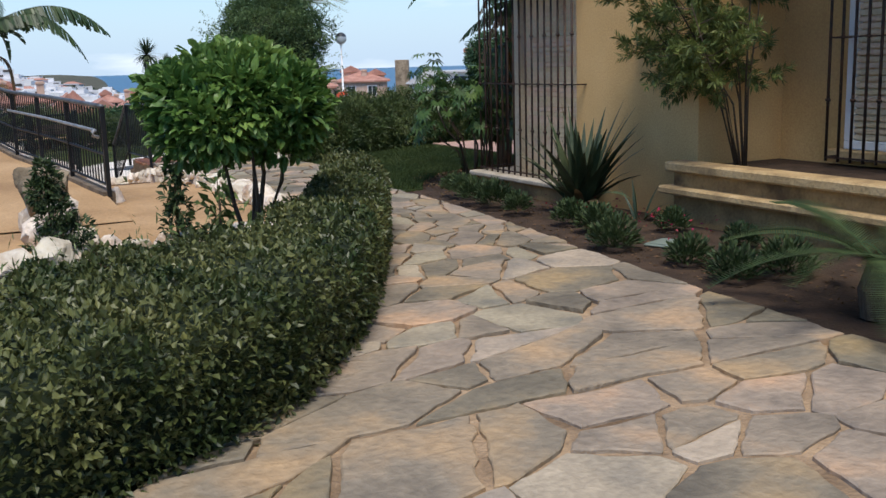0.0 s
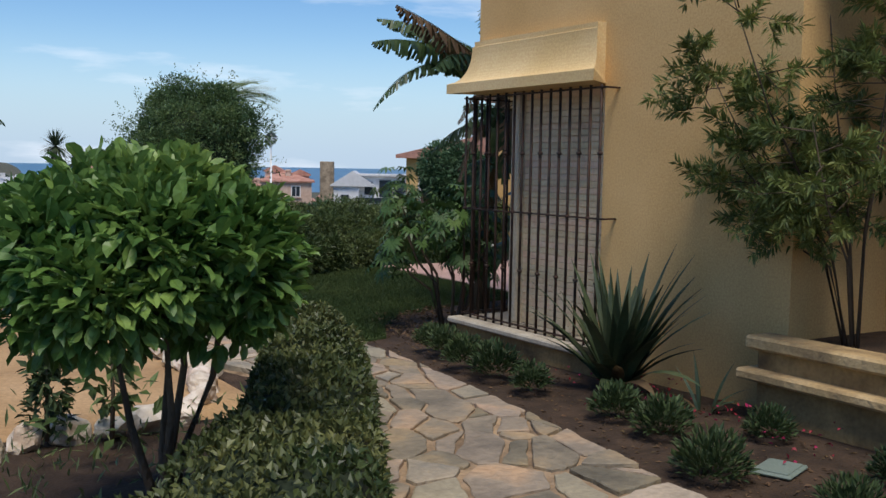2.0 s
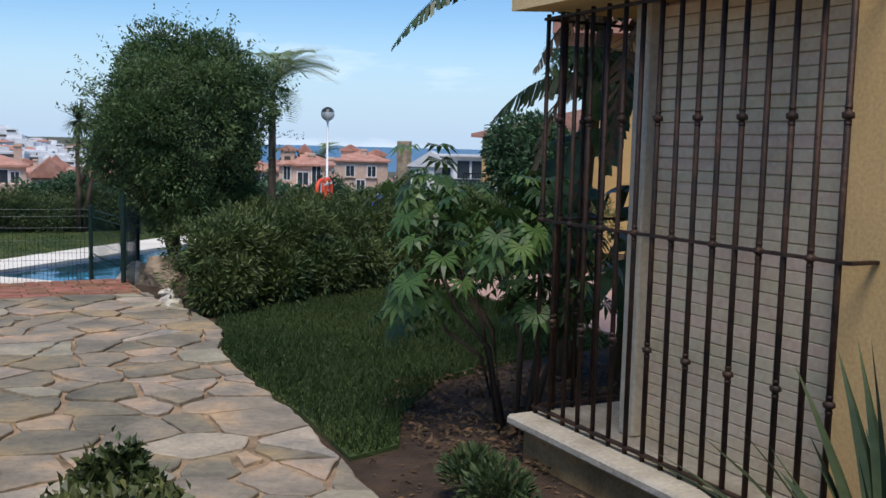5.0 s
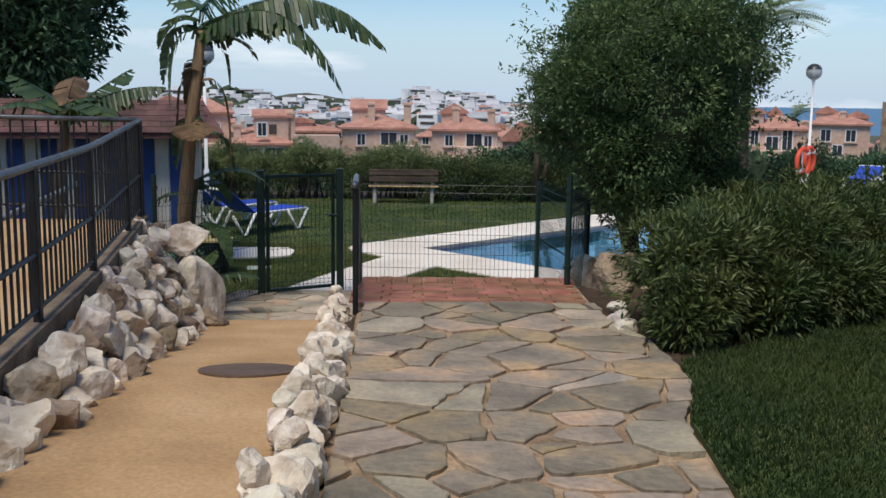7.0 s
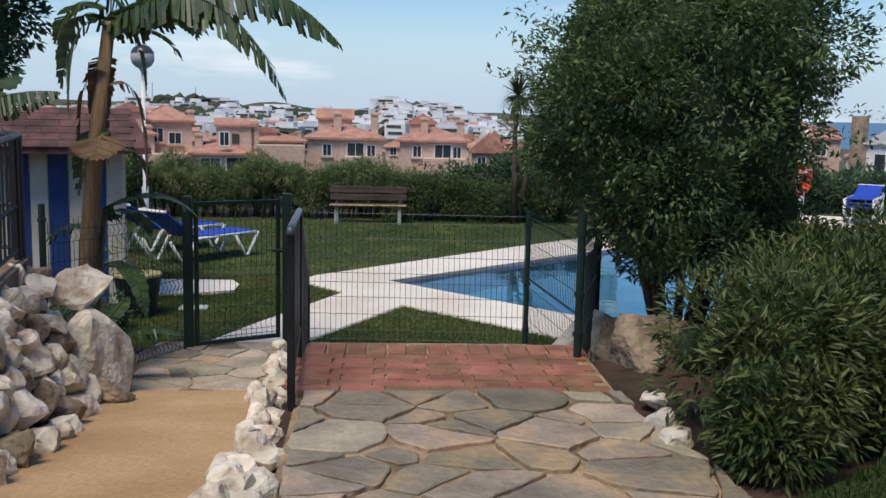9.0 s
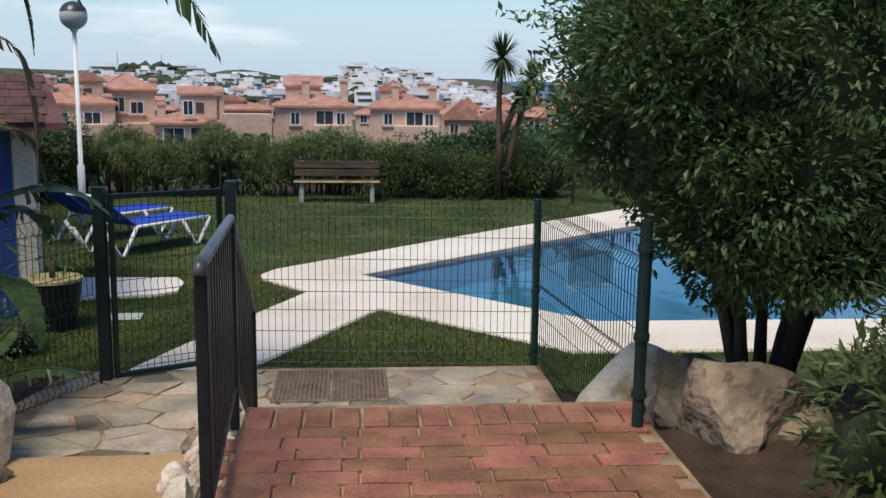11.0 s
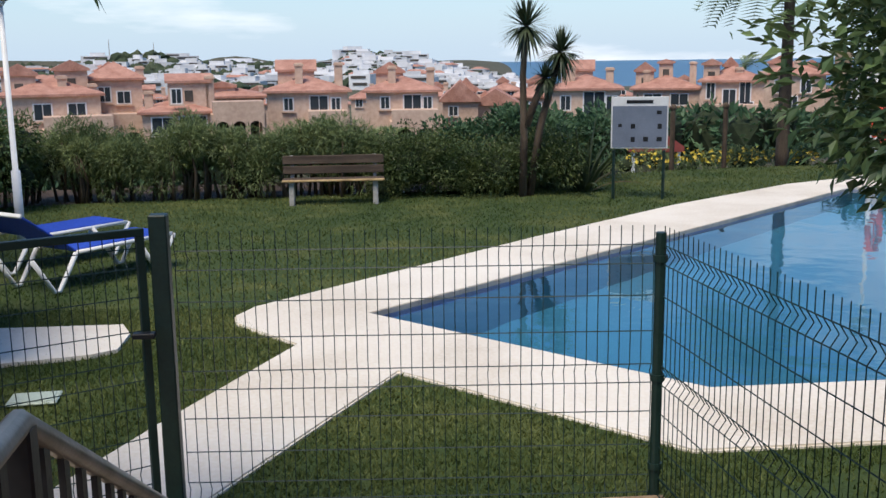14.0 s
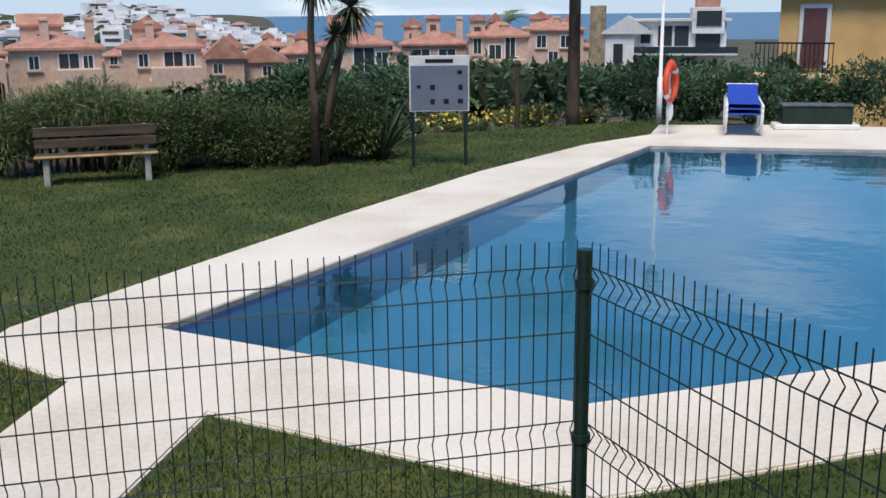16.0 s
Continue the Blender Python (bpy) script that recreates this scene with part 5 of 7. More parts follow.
banana((-0.72, 10.75, -0.5), 2.66, [(-4, 2.3, 0.4, 0.7, 0.02, 0), (-12, 1.95, 0.34, 0.93, 0.0, 0), (40, 1.0, 0.3, 0.75, 0.05, 0), (22, 0.75, 0.16, 0.85, -0.12, 0), (20, 0.5, 0.14, 1.7, -0.05, 0), (170, 0.65, 0.2, 1.5, 0.02, 0), (75, 1.2, 0.3, 0.12, 0.2, 0), (200, 0.6, 0.16, 1.9, -0.02, 0), (130, 0.8, 0.25, 0.2, 0.2, 0), (175, 0.6, 0.2, 1.1, 0.1, 0),
                               (10, 0.6, 0.14, 2.2, -0.5, 1), (190, 0.55, 0.12, 2.3, -0.4, 1), (120, 0.6, 0.14, 2.0, -0.3, 1), (-100, 0.4, 0.3, 1.0, -0.95, 1), (150, 0.6, 0.14, 1.5, -0.9, 0), (30, 0.5, 0.12, 1.4, -1.05, 0)],
       "tall banana plant with a brown stem and wind-torn leaves", 200, 0.09)
banana((-1.85, 10.2, -0.45), 1.75, [(5, 1.05, 0.24, 0.35, 0, 0), (60, 0.9, 0.24, 0.1, 0, 0), (150, 0.8, 0.24, 0.2, 0.05, 0), (215, 0.8, 0.24, 0.6, 0, 0), (-40, 0.9, 0.26, 0.7, 0, 0), (100, 0.9, 0.2, 0.3, 0.1, 1), (20, 0.8, 0.16, 1.0, 0.1, 0)], "young banana plant with broad green leaves behind the railing", 230, 0.08)
banana((-0.72, 10.9, -0.72), 1.35, [(8, 0.95, 0.15, 0.72, 0.0, 0), (60, 0.7, 0.14, 0.9, -0.1, 0), (-40, 0.75, 0.13, 1.1, -0.5, 0), (200, 0.6, 0.14, 0.8, -0.2, 0), (-90, 0.6, 0.13, 0.9, -0.6, 0)], "low banana sucker beside the mesh fence", 250, 0.05)
banana((-0.5, 10.2, -0.72), 0.36, [(2, 0.72, 0.13, 0.52, -0.02, 0), (120, 0.45, 0.1, 0.4, 0.05, 0), (70, 0.4, 0.1, 0.15, 0.1, 0)], "small banana sucker with one pale paddle-shaped leaf", 255, 0.035)
banana((5.2, 3.0, 0.0), 1.7, [(150, 1.3, 0.22, 0.75, 0.1, 0), (200, 1.4, 0.22, 0.6, 0.15, 0), (250, 1.3, 0.24, 0.5, 0, 0), (100, 1.2, 0.22, 0.4, 0.2, 0), (30, 1.0, 0.2, 0.5, 0.1, 0), (300, 1.2, 0.22, 0.7, 0, 0), (170, 1.3, 0.2, 1.3, 0.3, 1), (215, 1.3, 0.2, 1.2, 0.45, 1), (180, 1.2, 0.2, 0.9, 0.55, 1),
                             (140, 0.8, 0.2, 1.4, -0.5, 0), (220, 0.9, 0.2, 1.5, -0.6, 0), (270, 0.8, 0.2, 1.3, -0.8, 0), (180, 0.8, 0.2, 1.2, -1.0, 0)], "big dark banana clump behind the window grille", 270, 0.1)
banana((4.9, 3.25, 0.0), 2.25, [(180, 1.85, 0.17, 0.77, 0.05, 0), (177, 1.65, 0.26, 0.42, 0.1, 0), (188, 1.45, 0.24, 0.2, 0.15, 1), (205, 1.5, 0.22, 0.6, 0.1, 0), (150, 1.4, 0.22, 0.3, 0.3, 0), (225, 1.2, 0.2, 0.35, 0.4, 0), (90, 1.1, 0.2, 0.5, 0.3, 0), (270, 1.1, 0.2, 0.6, 0.1, 0), (200, 0.8, 0.2, 1.5, -0.7, 0), (160, 0.8, 0.2, 1.4, -1.2, 0), (240, 0.8, 0.2, 1.4, -0.3, 0)],
       "tall banana plant with brown drooping leaves above the hood", 300, 0.09)
pot = thing("plant_pot", (-0.95, 13.4, -0.82), "large black plastic pot with a pale rim and a plant", "pot")
bm = bmesh.new()
tube(bm, [(0, 0, 0), (0, 0, 0.02), (0, 0, 0.42), (0, 0, 0.45)], [0.17, 0.19, 0.25, 0.25], 20)
part("body", bm, "black", pot, smooth=False)
bm = bmesh.new()
tube(bm, [(0, 0, 0.45), (0, 0, 0.475)], [0.262, 0.262], 20)
part("rim", bm, plain("straw_rim", (0.4, 0.33, 0.15), 0.8), pot)
tufts("potted_plant", "foliage", None, [(0, 0, 0.2, 0.25, 0.22)], 120, 0.16, 0.02, "leaf_mid", 320, (-0.95, 13.4, -0.35), "grassy plant growing in the black pot", "plant", [([(0, 0, 0), (0, 0, 0.15)], [0.03, 0.02])])
tufts("low_bush", "foliage", None, [(0, 0, 0.2, 0.35, 0.24), (-0.35, 0.1, 0.2, 0.35, 0.22)], 420, 0.05, 0.022, "leaf_dark", 321, (-1.1, 12.6, -0.84), "low dark bush beside the hut", "bush", core=[(0, 0, 0.15, 0.26, 0.17), (-0.35, 0.1, 0.15, 0.26, 0.17)])


# ---- garden furniture ----
M["blue_cloth"] = mat("blue_textile", (0.012, 0.05, 0.36), (0.025, 0.085, 0.5), 30, 0.75, 0.2, 200)


def lounger(at, rz, back, label, group, stacked=False):
    t = thing("sun_lounger", at, label, "sun lounger", group, rz=rz)
    h = 0.37
    for y in (-0.29, 0.29):
        bm = bmesh.new()
        tube(bm, [(-0.95 if stacked or not back else -0.28, y, h), (0.95, y, h)], 0.022, 8)
        part("side_rail", bm, "white", t, smooth=True)
    for x in (-0.55, 0.72):
        for y in (-0.3, 0.3):
            bm = bmesh.new()
            tube(bm, [(x - 0.25, y, h), (x - 0.03, y, 0.03), (x + 0.03, y, 0.03), (x + 0.25, y, h)], [0.026, 0.023, 0.023, 0.026], 8)
            part("leg", bm, "white", t, "white plastic V-shaped leg", smooth=True)
    bm = bmesh.new()
    box(bm, -0.28, 0.93, -0.27, 0.27, h + 0.005, h + 0.03, 0.008)
    part("seat", bm, "blue_cloth", t, "bright blue textile seat")
    bm = bmesh.new()
    box(bm, -0.7, 0.0, -0.27, 0.27, 0.0, 0.025, 0.008, Matrix.Translation((-0.29, 0, h + 0.008)) @ Matrix.Rotation(radians(back), 4, "Y"))
    part("backrest", bm, "blue_cloth", t, "bright blue textile backrest")
    bm = bmesh.new()
    box(bm, -0.73, -0.7, -0.29, 0.29, -0.01, 0.03, 0.006, Matrix.Translation((-0.29, 0, h + 0.008)) @ Matrix.Rotation(radians(back), 4, "Y"))
    part("head_bar", bm, "white", t)
    return t


lounger((-1.06, 17.57, -0.825), 53, 36, "white sun lounger with raised blue backrest on the lawn", "sun loungers by the hut")
lounger((-1.75, 18.5, -0.825), 50, 36, "second white and blue sun lounger on the lawn", "sun loungers by the hut")
for k in range(3):
    lounger((12.55, 24.25, -0.8 + 0.09 * k), 237, 8 if k < 2 else 16, "blue and white sun lounger in a stack on the pool deck", "stacked sun loungers", True)
for x, y in ((15.6, 22.6),):
    lounger((x, y, -0.8), 65, 30, "white and blue sun lounger on the far pool deck", "sun loungers on the deck")
bx = thing("storage_bench", (13.95, 24.0, -0.8), "long dark green box on a white plinth", "storage box", rz=-27)
bm = bmesh.new()
box(bm, -0.75, 0.75, -0.25, 0.25, 0, 0.1, 0.02)
part("plinth", bm, "white", bx, "white plinth")
bm = bmesh.new()
box(bm, -0.62, 0.62, -0.2, 0.2, 0.1, 0.42, 0.02)
part("body", bm, "green_metal", bx)
bm = bmesh.new()
box(bm, -0.64, 0.64, -0.22, 0.22, 0.42, 0.46, 0.01)
part("lid", bm, "grey_rail", bx, "grey lid")

bench = thing("park_bench", (1.42, 22.75, -0.86), "weathered dark wooden bench on concrete legs before the hedge", "bench")
M["old_wood"] = mat("weathered_wood", (0.045, 0.032, 0.024), (0.12, 0.085, 0.06), 4, 0.85, 0.5, 60, stretch=(0.3, 3, 3))
for x in (-0.64, 0.64):
    bm = bmesh.new()
    box(bm, x - 0.04, x + 0.04, -0.2, 0.16, 0.0, 0.4, 0.012)
    box(bm, x - 0.03, x + 0.03, 0.1, 0.17, 0.4, 0.78, 0.01)
    part("leg", bm, "coping", bench, "grey concrete leg")
# the front slat's pale material paints the sun falling on it
for k, (y0, y1, z0, z1, mt) in enumerate([(-0.26, -0.18, 0.405, 0.435, "white"), (-0.13, -0.01, 0.4, 0.435, "old_wood"), (0.0, 0.12, 0.4, 0.435, "old_wood"), (0.06, 0.1, 0.5, 0.62, "old_wood"), (0.06, 0.1, 0.65, 0.78, "old_wood")]):
    bm = bmesh.new()
    box(bm, -0.78, 0.78, y0, y1, z0, z1, 0.008)
    part("slat", bm, "ledge" if mt == "white" else mt, bench, "front slat with sunlight painted as a pale colour" if mt == "white" else "")

board = thing("notice_board", (6.12, 22.35, -0.86), "white-framed notice board with rows of small pictograms on two posts", "notice board", rz=-14)
bm = bmesh.new()
box(bm, -0.43, 0.43, -0.025, 0.025, 0.83, 1.62, 0.006)
part("frame", bm, plain("board_frame", (0.6, 0.6, 0.58), 0.5), board, "white frame")
bm = bmesh.new()
box(bm, -0.41, 0.41, -0.03, -0.026, 0.85, 1.48)
part("panel", bm, plain("slate_panel", (0.14, 0.165, 0.21), 0.5, spec=0.3), board, "slate grey panel")
bm = bmesh.new()
box(bm, -0.2, 0.2, -0.031, -0.0265, 1.52, 1.57)
part("title_bar", bm, "black", board, "dark line of unreadable lettering")
r = R(330)
for i in range(3):
    for j in range(4):
        if r.uniform() < 0.72:
            bm = bmesh.new()
            x, z = -0.3 + 0.2 * j, 1.38 - 0.2 * i
            box(bm, x - r.uniform(0.02, 0.05), x + r.uniform(0.02, 0.05), -0.034, -0.031, z - r.uniform(0.02, 0.05), z + 0.03, 0.002)
            part("pictogram", bm, "black", board)
for x in (-0.38, 0.38):
    bm = bmesh.new()
    tube(bm, [(x, 0.03, 0), (x, 0.03, 0.8)], 0.025, 8)
    part("post", bm, "green_metal", board)


def lamp_post(at, h, label):
    t = thing("lamp_post", at, label, "lamp post", "globe lamp posts")
    bm = bmesh.new()
    tube(bm, [(0, 0, 0), (0, 0, h * 0.3), (0, 0, h * 0.302), (0, 0, h - 0.2)], [0.055, 0.055, 0.035, 0.03], 12)
    part("pole", bm, "white", t, "white steel pole", smooth=True)
    bm = bmesh.new()
    tube(bm, [(0, 0, h - 0.24), (0, 0, h - 0.17)], [0.035, 0.08], 12)
    part("collar", bm, "white", t)
    bm = bmesh.new()
    ball(bm, (0, 0, h), 0.2, 3)
    g = part("globe", bm, plain("smoked_globe", (0.5, 0.52, 0.5), 0.12), t, "pale plastic globe", smooth=True)
    bm = bmesh.new()
    ball(bm, (0, 0, h + 0.01), 0.203, 3)
    bmesh.ops.delete(bm, geom=[v for v in bm.verts if v.co.z < h + 0.03], context="VERTS")
    part("cap", bm, plain("dark_cap", (0.05, 0.055, 0.06), 0.3), t, "dark upper half of the globe", smooth=True)
    return t


lamp_post((-2.35, 19.75, -0.84), 3.12, "white globe lamp post on the lawn")
lamp_post((11.8, 25.9, -0.86), 3.15, "white globe lamp post beyond the pool")
M["orange"] = plain("lifebuoy_orange", (0.75, 0.085, 0.03), 0.5)
rs = thing("life_ring_stand", (11.3, 24.6, -0.8), "two orange life rings hanging on white poles", "life rings")
for dx, dy in ((-0.3, -0.35), (0.15, 0.4)):
    bm = bmesh.new()
    tube(bm, [(dx, dy, 0), (dx, dy, 1.25)], 0.022, 8)
    part("pole", bm, "white", rs)
    bm = bmesh.new()
    mm = Matrix.Translation((dx, dy - 0.06, 0.92)) @ Matrix.Rotation(radians(48 if dx > 0 else 42), 4, "Z") @ Matrix.Rotation(radians(90), 4, "X")
    ring = [Vector((0.3 * math.cos(a), 0.3 * math.sin(a), 0)) for a in np.linspace(0, 2 * math.pi, 25)]
    tube(bm, ring, 0.055, 10, False)
    bmesh.ops.transform(bm, matrix=mm, verts=bm.verts)
    rg = part("life_ring", bm, "orange", rs, "orange life ring", smooth=True)
    for k in range(0, 4, 2):
        bm = bmesh.new()
        seg = [Vector((0.3 * math.cos(a), 0.3 * math.sin(a), 0)) for a in np.linspace(k * 1.571 + 0.6, k * 1.571 + 0.9, 4)]
        tube(bm, seg, 0.058, 10)
        bmesh.ops.transform(bm, matrix=mm, verts=bm.verts)
        part("band", bm, "white", rg, "white reflective band")
bm = bmesh.new()
ball(bm, (-0.3, -0.41, 0.42), 0.09, 2, (0.8, 0.6, 2.0))
part("rope_bag", bm, "white", rs, "white rope bag")


# ---- hedges, palms at the garden's far side ----
def far_hedge(at, x0, x1, depth, h0, h1, n, seed, label, material="leaf_feather", bend=0.0, stems=True, leaf=(0.11, 0.022), per=190, q0=0.28):
    r = R(seed)
    cl, st = [], []
    for k in range(n):
        s = r.uniform(0, 1)
        x, y = x0 + (x1 - x0) * s, r.uniform(0, depth) + bend * s
        h = h0 + (h1 - h0) * r.uniform() + 0.12 * math.sin(x * 3.1 + seed)
        z = h - 0.2 if r.uniform() < 0.55 else r.uniform(0.3, 1.0) * h
        q = r.uniform(q0, q0 * 1.45)
        cl.append((x, y, z, q, q * 1.05))
        if stems and k % 2 == 0:
            st.append(([(x, y, 0), (x + r.normal() * 0.04, y, z * 0.5), (x + r.normal() * 0.1, y, z)], [0.028, 0.022, 0.01]))
    return tufts("garden_hedge", "foliage", None, cl, per, leaf[0], leaf[1], material, seed, at, label, "hedge", st, core=[(x, y + 0.25, z * 0.85, q * 0.6, q * 0.6) for x, y, z, q, _ in cl[::3]])


far_hedge((0, 23.4, -0.88), -3.6, 2.3, 0.8, 0.9, 1.15, 240, 400, "tall feathery hedge with bare brown stems behind the bench", q0=0.2, per=330, leaf=(0.1, 0.015))
far_hedge((0, 23.2, -0.88), 2.2, 5.2, 1.2, 0.6, 0.85, 110, 401, "rounded dense green hedge beside the bench", "leaf_oleander", -0.2, False, (0.06, 0.024), 330)
far_hedge((0, 24.6, -0.9), 3.2, 6.3, 1.2, 0.9, 1.2, 70, 402, "dark leafy shrubs behind the hedge", "leaf_dark", 0, True, (0.11, 0.05), 150)
far_hedge((0, 26.6, -1.0), 11.6, 22.0, 1.2, 0.8, 1.1, 120, 403, "dark green hedge beyond the pool deck", "leaf_dark", -3.4, False, (0.1, 0.045), 170, 0.32)
far_hedge((0, 27.4, -1.1), 6.5, 12.0, 0.9, 0.3, 0.45, 60, 404, "low flowering ground cover along the garden edge", "leaf_feather", 0.6, False, (0.08, 0.025), 130, 0.18)
far_hedge((0, 16.6, -0.88), -6.5, -3.4, 6.0, 1.2, 1.6, 90, 405, "dark hedge behind the striped hut", "leaf_dark", 0, True, (0.09, 0.04), 150, 0.32)
far_hedge((0, 22.3, -0.88), -5.8, -3.3, 1.2, 1.1, 1.4, 90, 408, "tall dark leafy bush at the end of the hedge", "leaf_mid", 0, True, (0.08, 0.03), 260)
r = R(406)
P = np.stack([r.uniform(7.5, 11.5, 260), r.uniform(27.3, 28.3, 260), r.uniform(-0.85, -0.6, 260)], 1)
M["yellow"] = mat("yellow_petal", (0.5, 0.35, 0.03), (0.7, 0.55, 0.08), 5, 0.6, island=0.2)
tagged(new("yellow_flowers", leafmesh("yellow_flowers", P, r.normal(size=(260, 3)), 0.09, 0.07, "yellow", 407)), "small yellow flowers in the ground cover", "flowers", kind="stuff")


def spiky_head(n, length, width, seed, droop=0.5):
    r = R(seed)
    d = sphere_dirs(n, r)
    v, f = [], []
    for q in d:
        q = Vector(q)
        s = q.cross(Vector((0, 0, 1))).normalized() if abs(q.z) < 0.98 else Vector((1, 0, 0))
        b = len(v)
        m1, t = q * length * 0.5, q * length - Vector((0, 0, length * droop * (1 - q.z) * 0.25))
        v += [tuple(s * width * 0.4), tuple(-s * width * 0.4), tuple(m1 - s * width * 0.5), tuple(m1 + s * width * 0.5), tuple(t)]
        f += [(b, b + 1, b + 2, b + 3), (b + 3, b + 2, b + 4)]
    return pydata("leaf_head", v, f, "leaf_sword")


def yucca(at, stems, label, seed):
    t = thing("yucca_tree", at, label, "yucca", "yucca trees")
    for k, (pts, hl) in enumerate(stems):
        bm = bmesh.new()
        tube(bm, pts, [0.07, 0.06, 0.05, 0.045][: len(pts)], 8)
        part("trunk", bm, "bark", t, smooth=True)
        part("leaf_head", spiky_head(190, hl, 0.035, seed + k), None, t, m=Matrix.Translation(pts[-1]))
    return t


yucca((4.42, 23.0, -0.9), [([(0, 0, 0), (0.02, 0, 1.0), (0.0, 0, 2.0), (0.05, 0, 2.75)], 0.52), ([(0.12, 0.1, 0), (0.3, 0.1, 1.2), (0.5, 0.1, 1.9), (0.62, 0.1, 2.35)], 0.46), ([(0.05, 0, 1.2), (0.2, 0, 1.6), (0.36, 0, 1.95)], 0.3)], "slender yucca tree with spiky leaf heads", 420)
sword_plant("spiky_plant", (5.5, 23.4, -0.9), 40, 1.3, 430, "spiky long-leaved plant beside the notice board", width=0.08)


def palm(at, h, r0, n, flen, label, seed, group="palm trees", lean=0.0):
    t = thing("palm_tree", at, label, "palm tree", group)
    bm = bmesh.new()
    tube(bm, [(lean * q * q, 0, h * q) for q in np.linspace(0, 1, 9)], [r0 * (1.15 - 0.3 * q) * (1 + 0.06 * (k % 2)) for k, q in enumerate(np.linspace(0, 1, 9))], 10)
    part("trunk", bm, "bark", t, smooth=True)
    me = pydata("frond", *frond(flen, 0.75, 30, flen * 0.24, 1.0, flen * 0.012), "leaf_feather")
    for k in range(n):
        part("frond", me, None, t, m=pose(lean, 0, h, (k * 29) % 30 - 15, -35 + (k * 47) % 75, 137.5 * k))
    return t


palm((10.43, 26.9, -1.1), 4.2, 0.115, 44, 1.95, "tall slender palm with drooping fronds beyond the pool", 440)
for x, y in ((9.1, 26.6), (7.9, 26.2), (12.2, 27.6)):
    bm = bmesh.new()
    tube(bm, [(0, 0, 0), (0, 0, 1.35)], 0.05, 8)
    ball(bm, (0, 0, 1.38), 0.07, 2)
    solid("boundary_post", bm, "bark", "dark wooden boundary post at the garden edge", "post", "boundary posts", at=(x, y, -1.0))

bm = bmesh.new()
box(bm, -0.16, 0.16, -0.12, 0.12, 0, 0.02, 0.008)
box(bm, -0.13, 0.13, -0.09, 0.09, 0.02, 0.026, 0.003)
solid("valve_box_lid", bm, plain("faded_green_plastic", (0.4, 0.47, 0.4), 0.6), "faded green plastic valve box lid in the lawn", "lid", at=pose(-0.42, 13.78, -0.815, 0, 0, 5))


# ---- the houses below the garden ----
M["render_far"] = mat("peach_render", (0.52, 0.355, 0.26), (0.63, 0.455, 0.345), 0.25, 0.9, 0.1, 3, third=(0.58, 0.405, 0.305))
M["tile_roof"] = mat("clay_roof_tile", (0.36, 0.17, 0.12), (0.52, 0.28, 0.21), 1.2, 0.85, 0.3, 8)
M["white_far"] = mat("white_render", (0.6, 0.59, 0.58), (0.76, 0.75, 0.74), 0.05, 0.85, 0.0, 2, obrand=0.15)
# dark colour stands in for shade inside windows and porches
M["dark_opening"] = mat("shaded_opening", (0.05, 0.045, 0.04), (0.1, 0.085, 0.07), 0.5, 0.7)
M["stone_chimney"] = mat("stone_cladding", (0.2, 0.15, 0.1), (0.4, 0.31, 0.21), 1.5, 0.9, 0.5, 6)
EYE = (1.75, 7.6, 1.39)


def site(az, dist):
    return EYE[0] + dist * math.sin(radians(az)), EYE[1] + dist * math.cos(radians(az))


def hip_roof(bm, x0, x1, y0, y1, z, h, o=0.35, gable=False, ends=True):
    x0, x1, y0, y1 = x0 - o, x1 + o, y0 - o, y1 + o
    i = min(x1 - x0, y1 - y0) / 2
    along = (x1 - x0) > (y1 - y0)
    if along:
        g = 0 if gable else i
        r0, r1 = (x0 + g, (y0 + y1) / 2, z + h), (x1 - g, (y0 + y1) / 2, z + h)
    else:
        g = 0 if gable else i
        r0, r1 = ((x0 + x1) / 2, y0 + g, z + h), ((x0 + x1) / 2, y1 - g, z + h)
    c = [bm.verts.new(p) for p in ((x0, y0, z), (x1, y0, z), (x1, y1, z), (x0, y1, z))]
    lo = [bm.verts.new((v.co.x, v.co.y, z - 0.18)) for v in c]
    a, b = bm.verts.new(r0), bm.verts.new(r1)
    if along:
        for f in ((c[0], c[1], b, a), (c[1], c[2], b), (c[2], c[3], a, b), (c[3], c[0], a)):
            bm.faces.new(f)
    else:
        for f in ((c[0], c[1], a), (c[1], c[2], b, a), (c[2], c[3], b), (c[3], c[0], a, b))[0 if ends else 1:]:
            bm.faces.new(f)
    for k in range(4):
        bm.faces.new((c[k], lo[k], lo[(k + 1) % 4], c[(k + 1) % 4]))
    bm.faces.new(lo[::-1])
    bmesh.ops.recalc_face_normals(bm, faces=bm.faces)


def arch_front(bm, x0, x1, z0, z1, n, depth, y):
    """A wall with n arched openings at y, of the given depth."""
    w = (x1 - x0) / n
    for k in range(n):
        a, b = x0 + k * w, x0 + (k + 1) * w
        p, q = a + w * 0.14, b - w * 0.14
        rr = (q - p) / 2
        sp = z1 - 0.5 - rr * 0.75
        arc = [(p + rr - rr * math.cos(t), sp + rr * 0.75 * math.sin(t)) for t in np.linspace(0, math.pi, 9)]
        outer = [(a, z0), (p, z0), *arc, (q, z0), (b, z0), (b, z1), (a, z1)]
        f = bm.faces.new([bm.verts.new((x, y, z)) for x, z in outer])
        g = [(p, z0), *arc, (q, z0)]
        va, vb = [bm.verts.new((x, y, z)) for x, z in g], [bm.verts.new((x, y + depth, z)) for x, z in g]
        for i in range(len(g) - 1):
            bm.faces.new((va[i], va[i + 1], vb[i + 1], vb[i]))


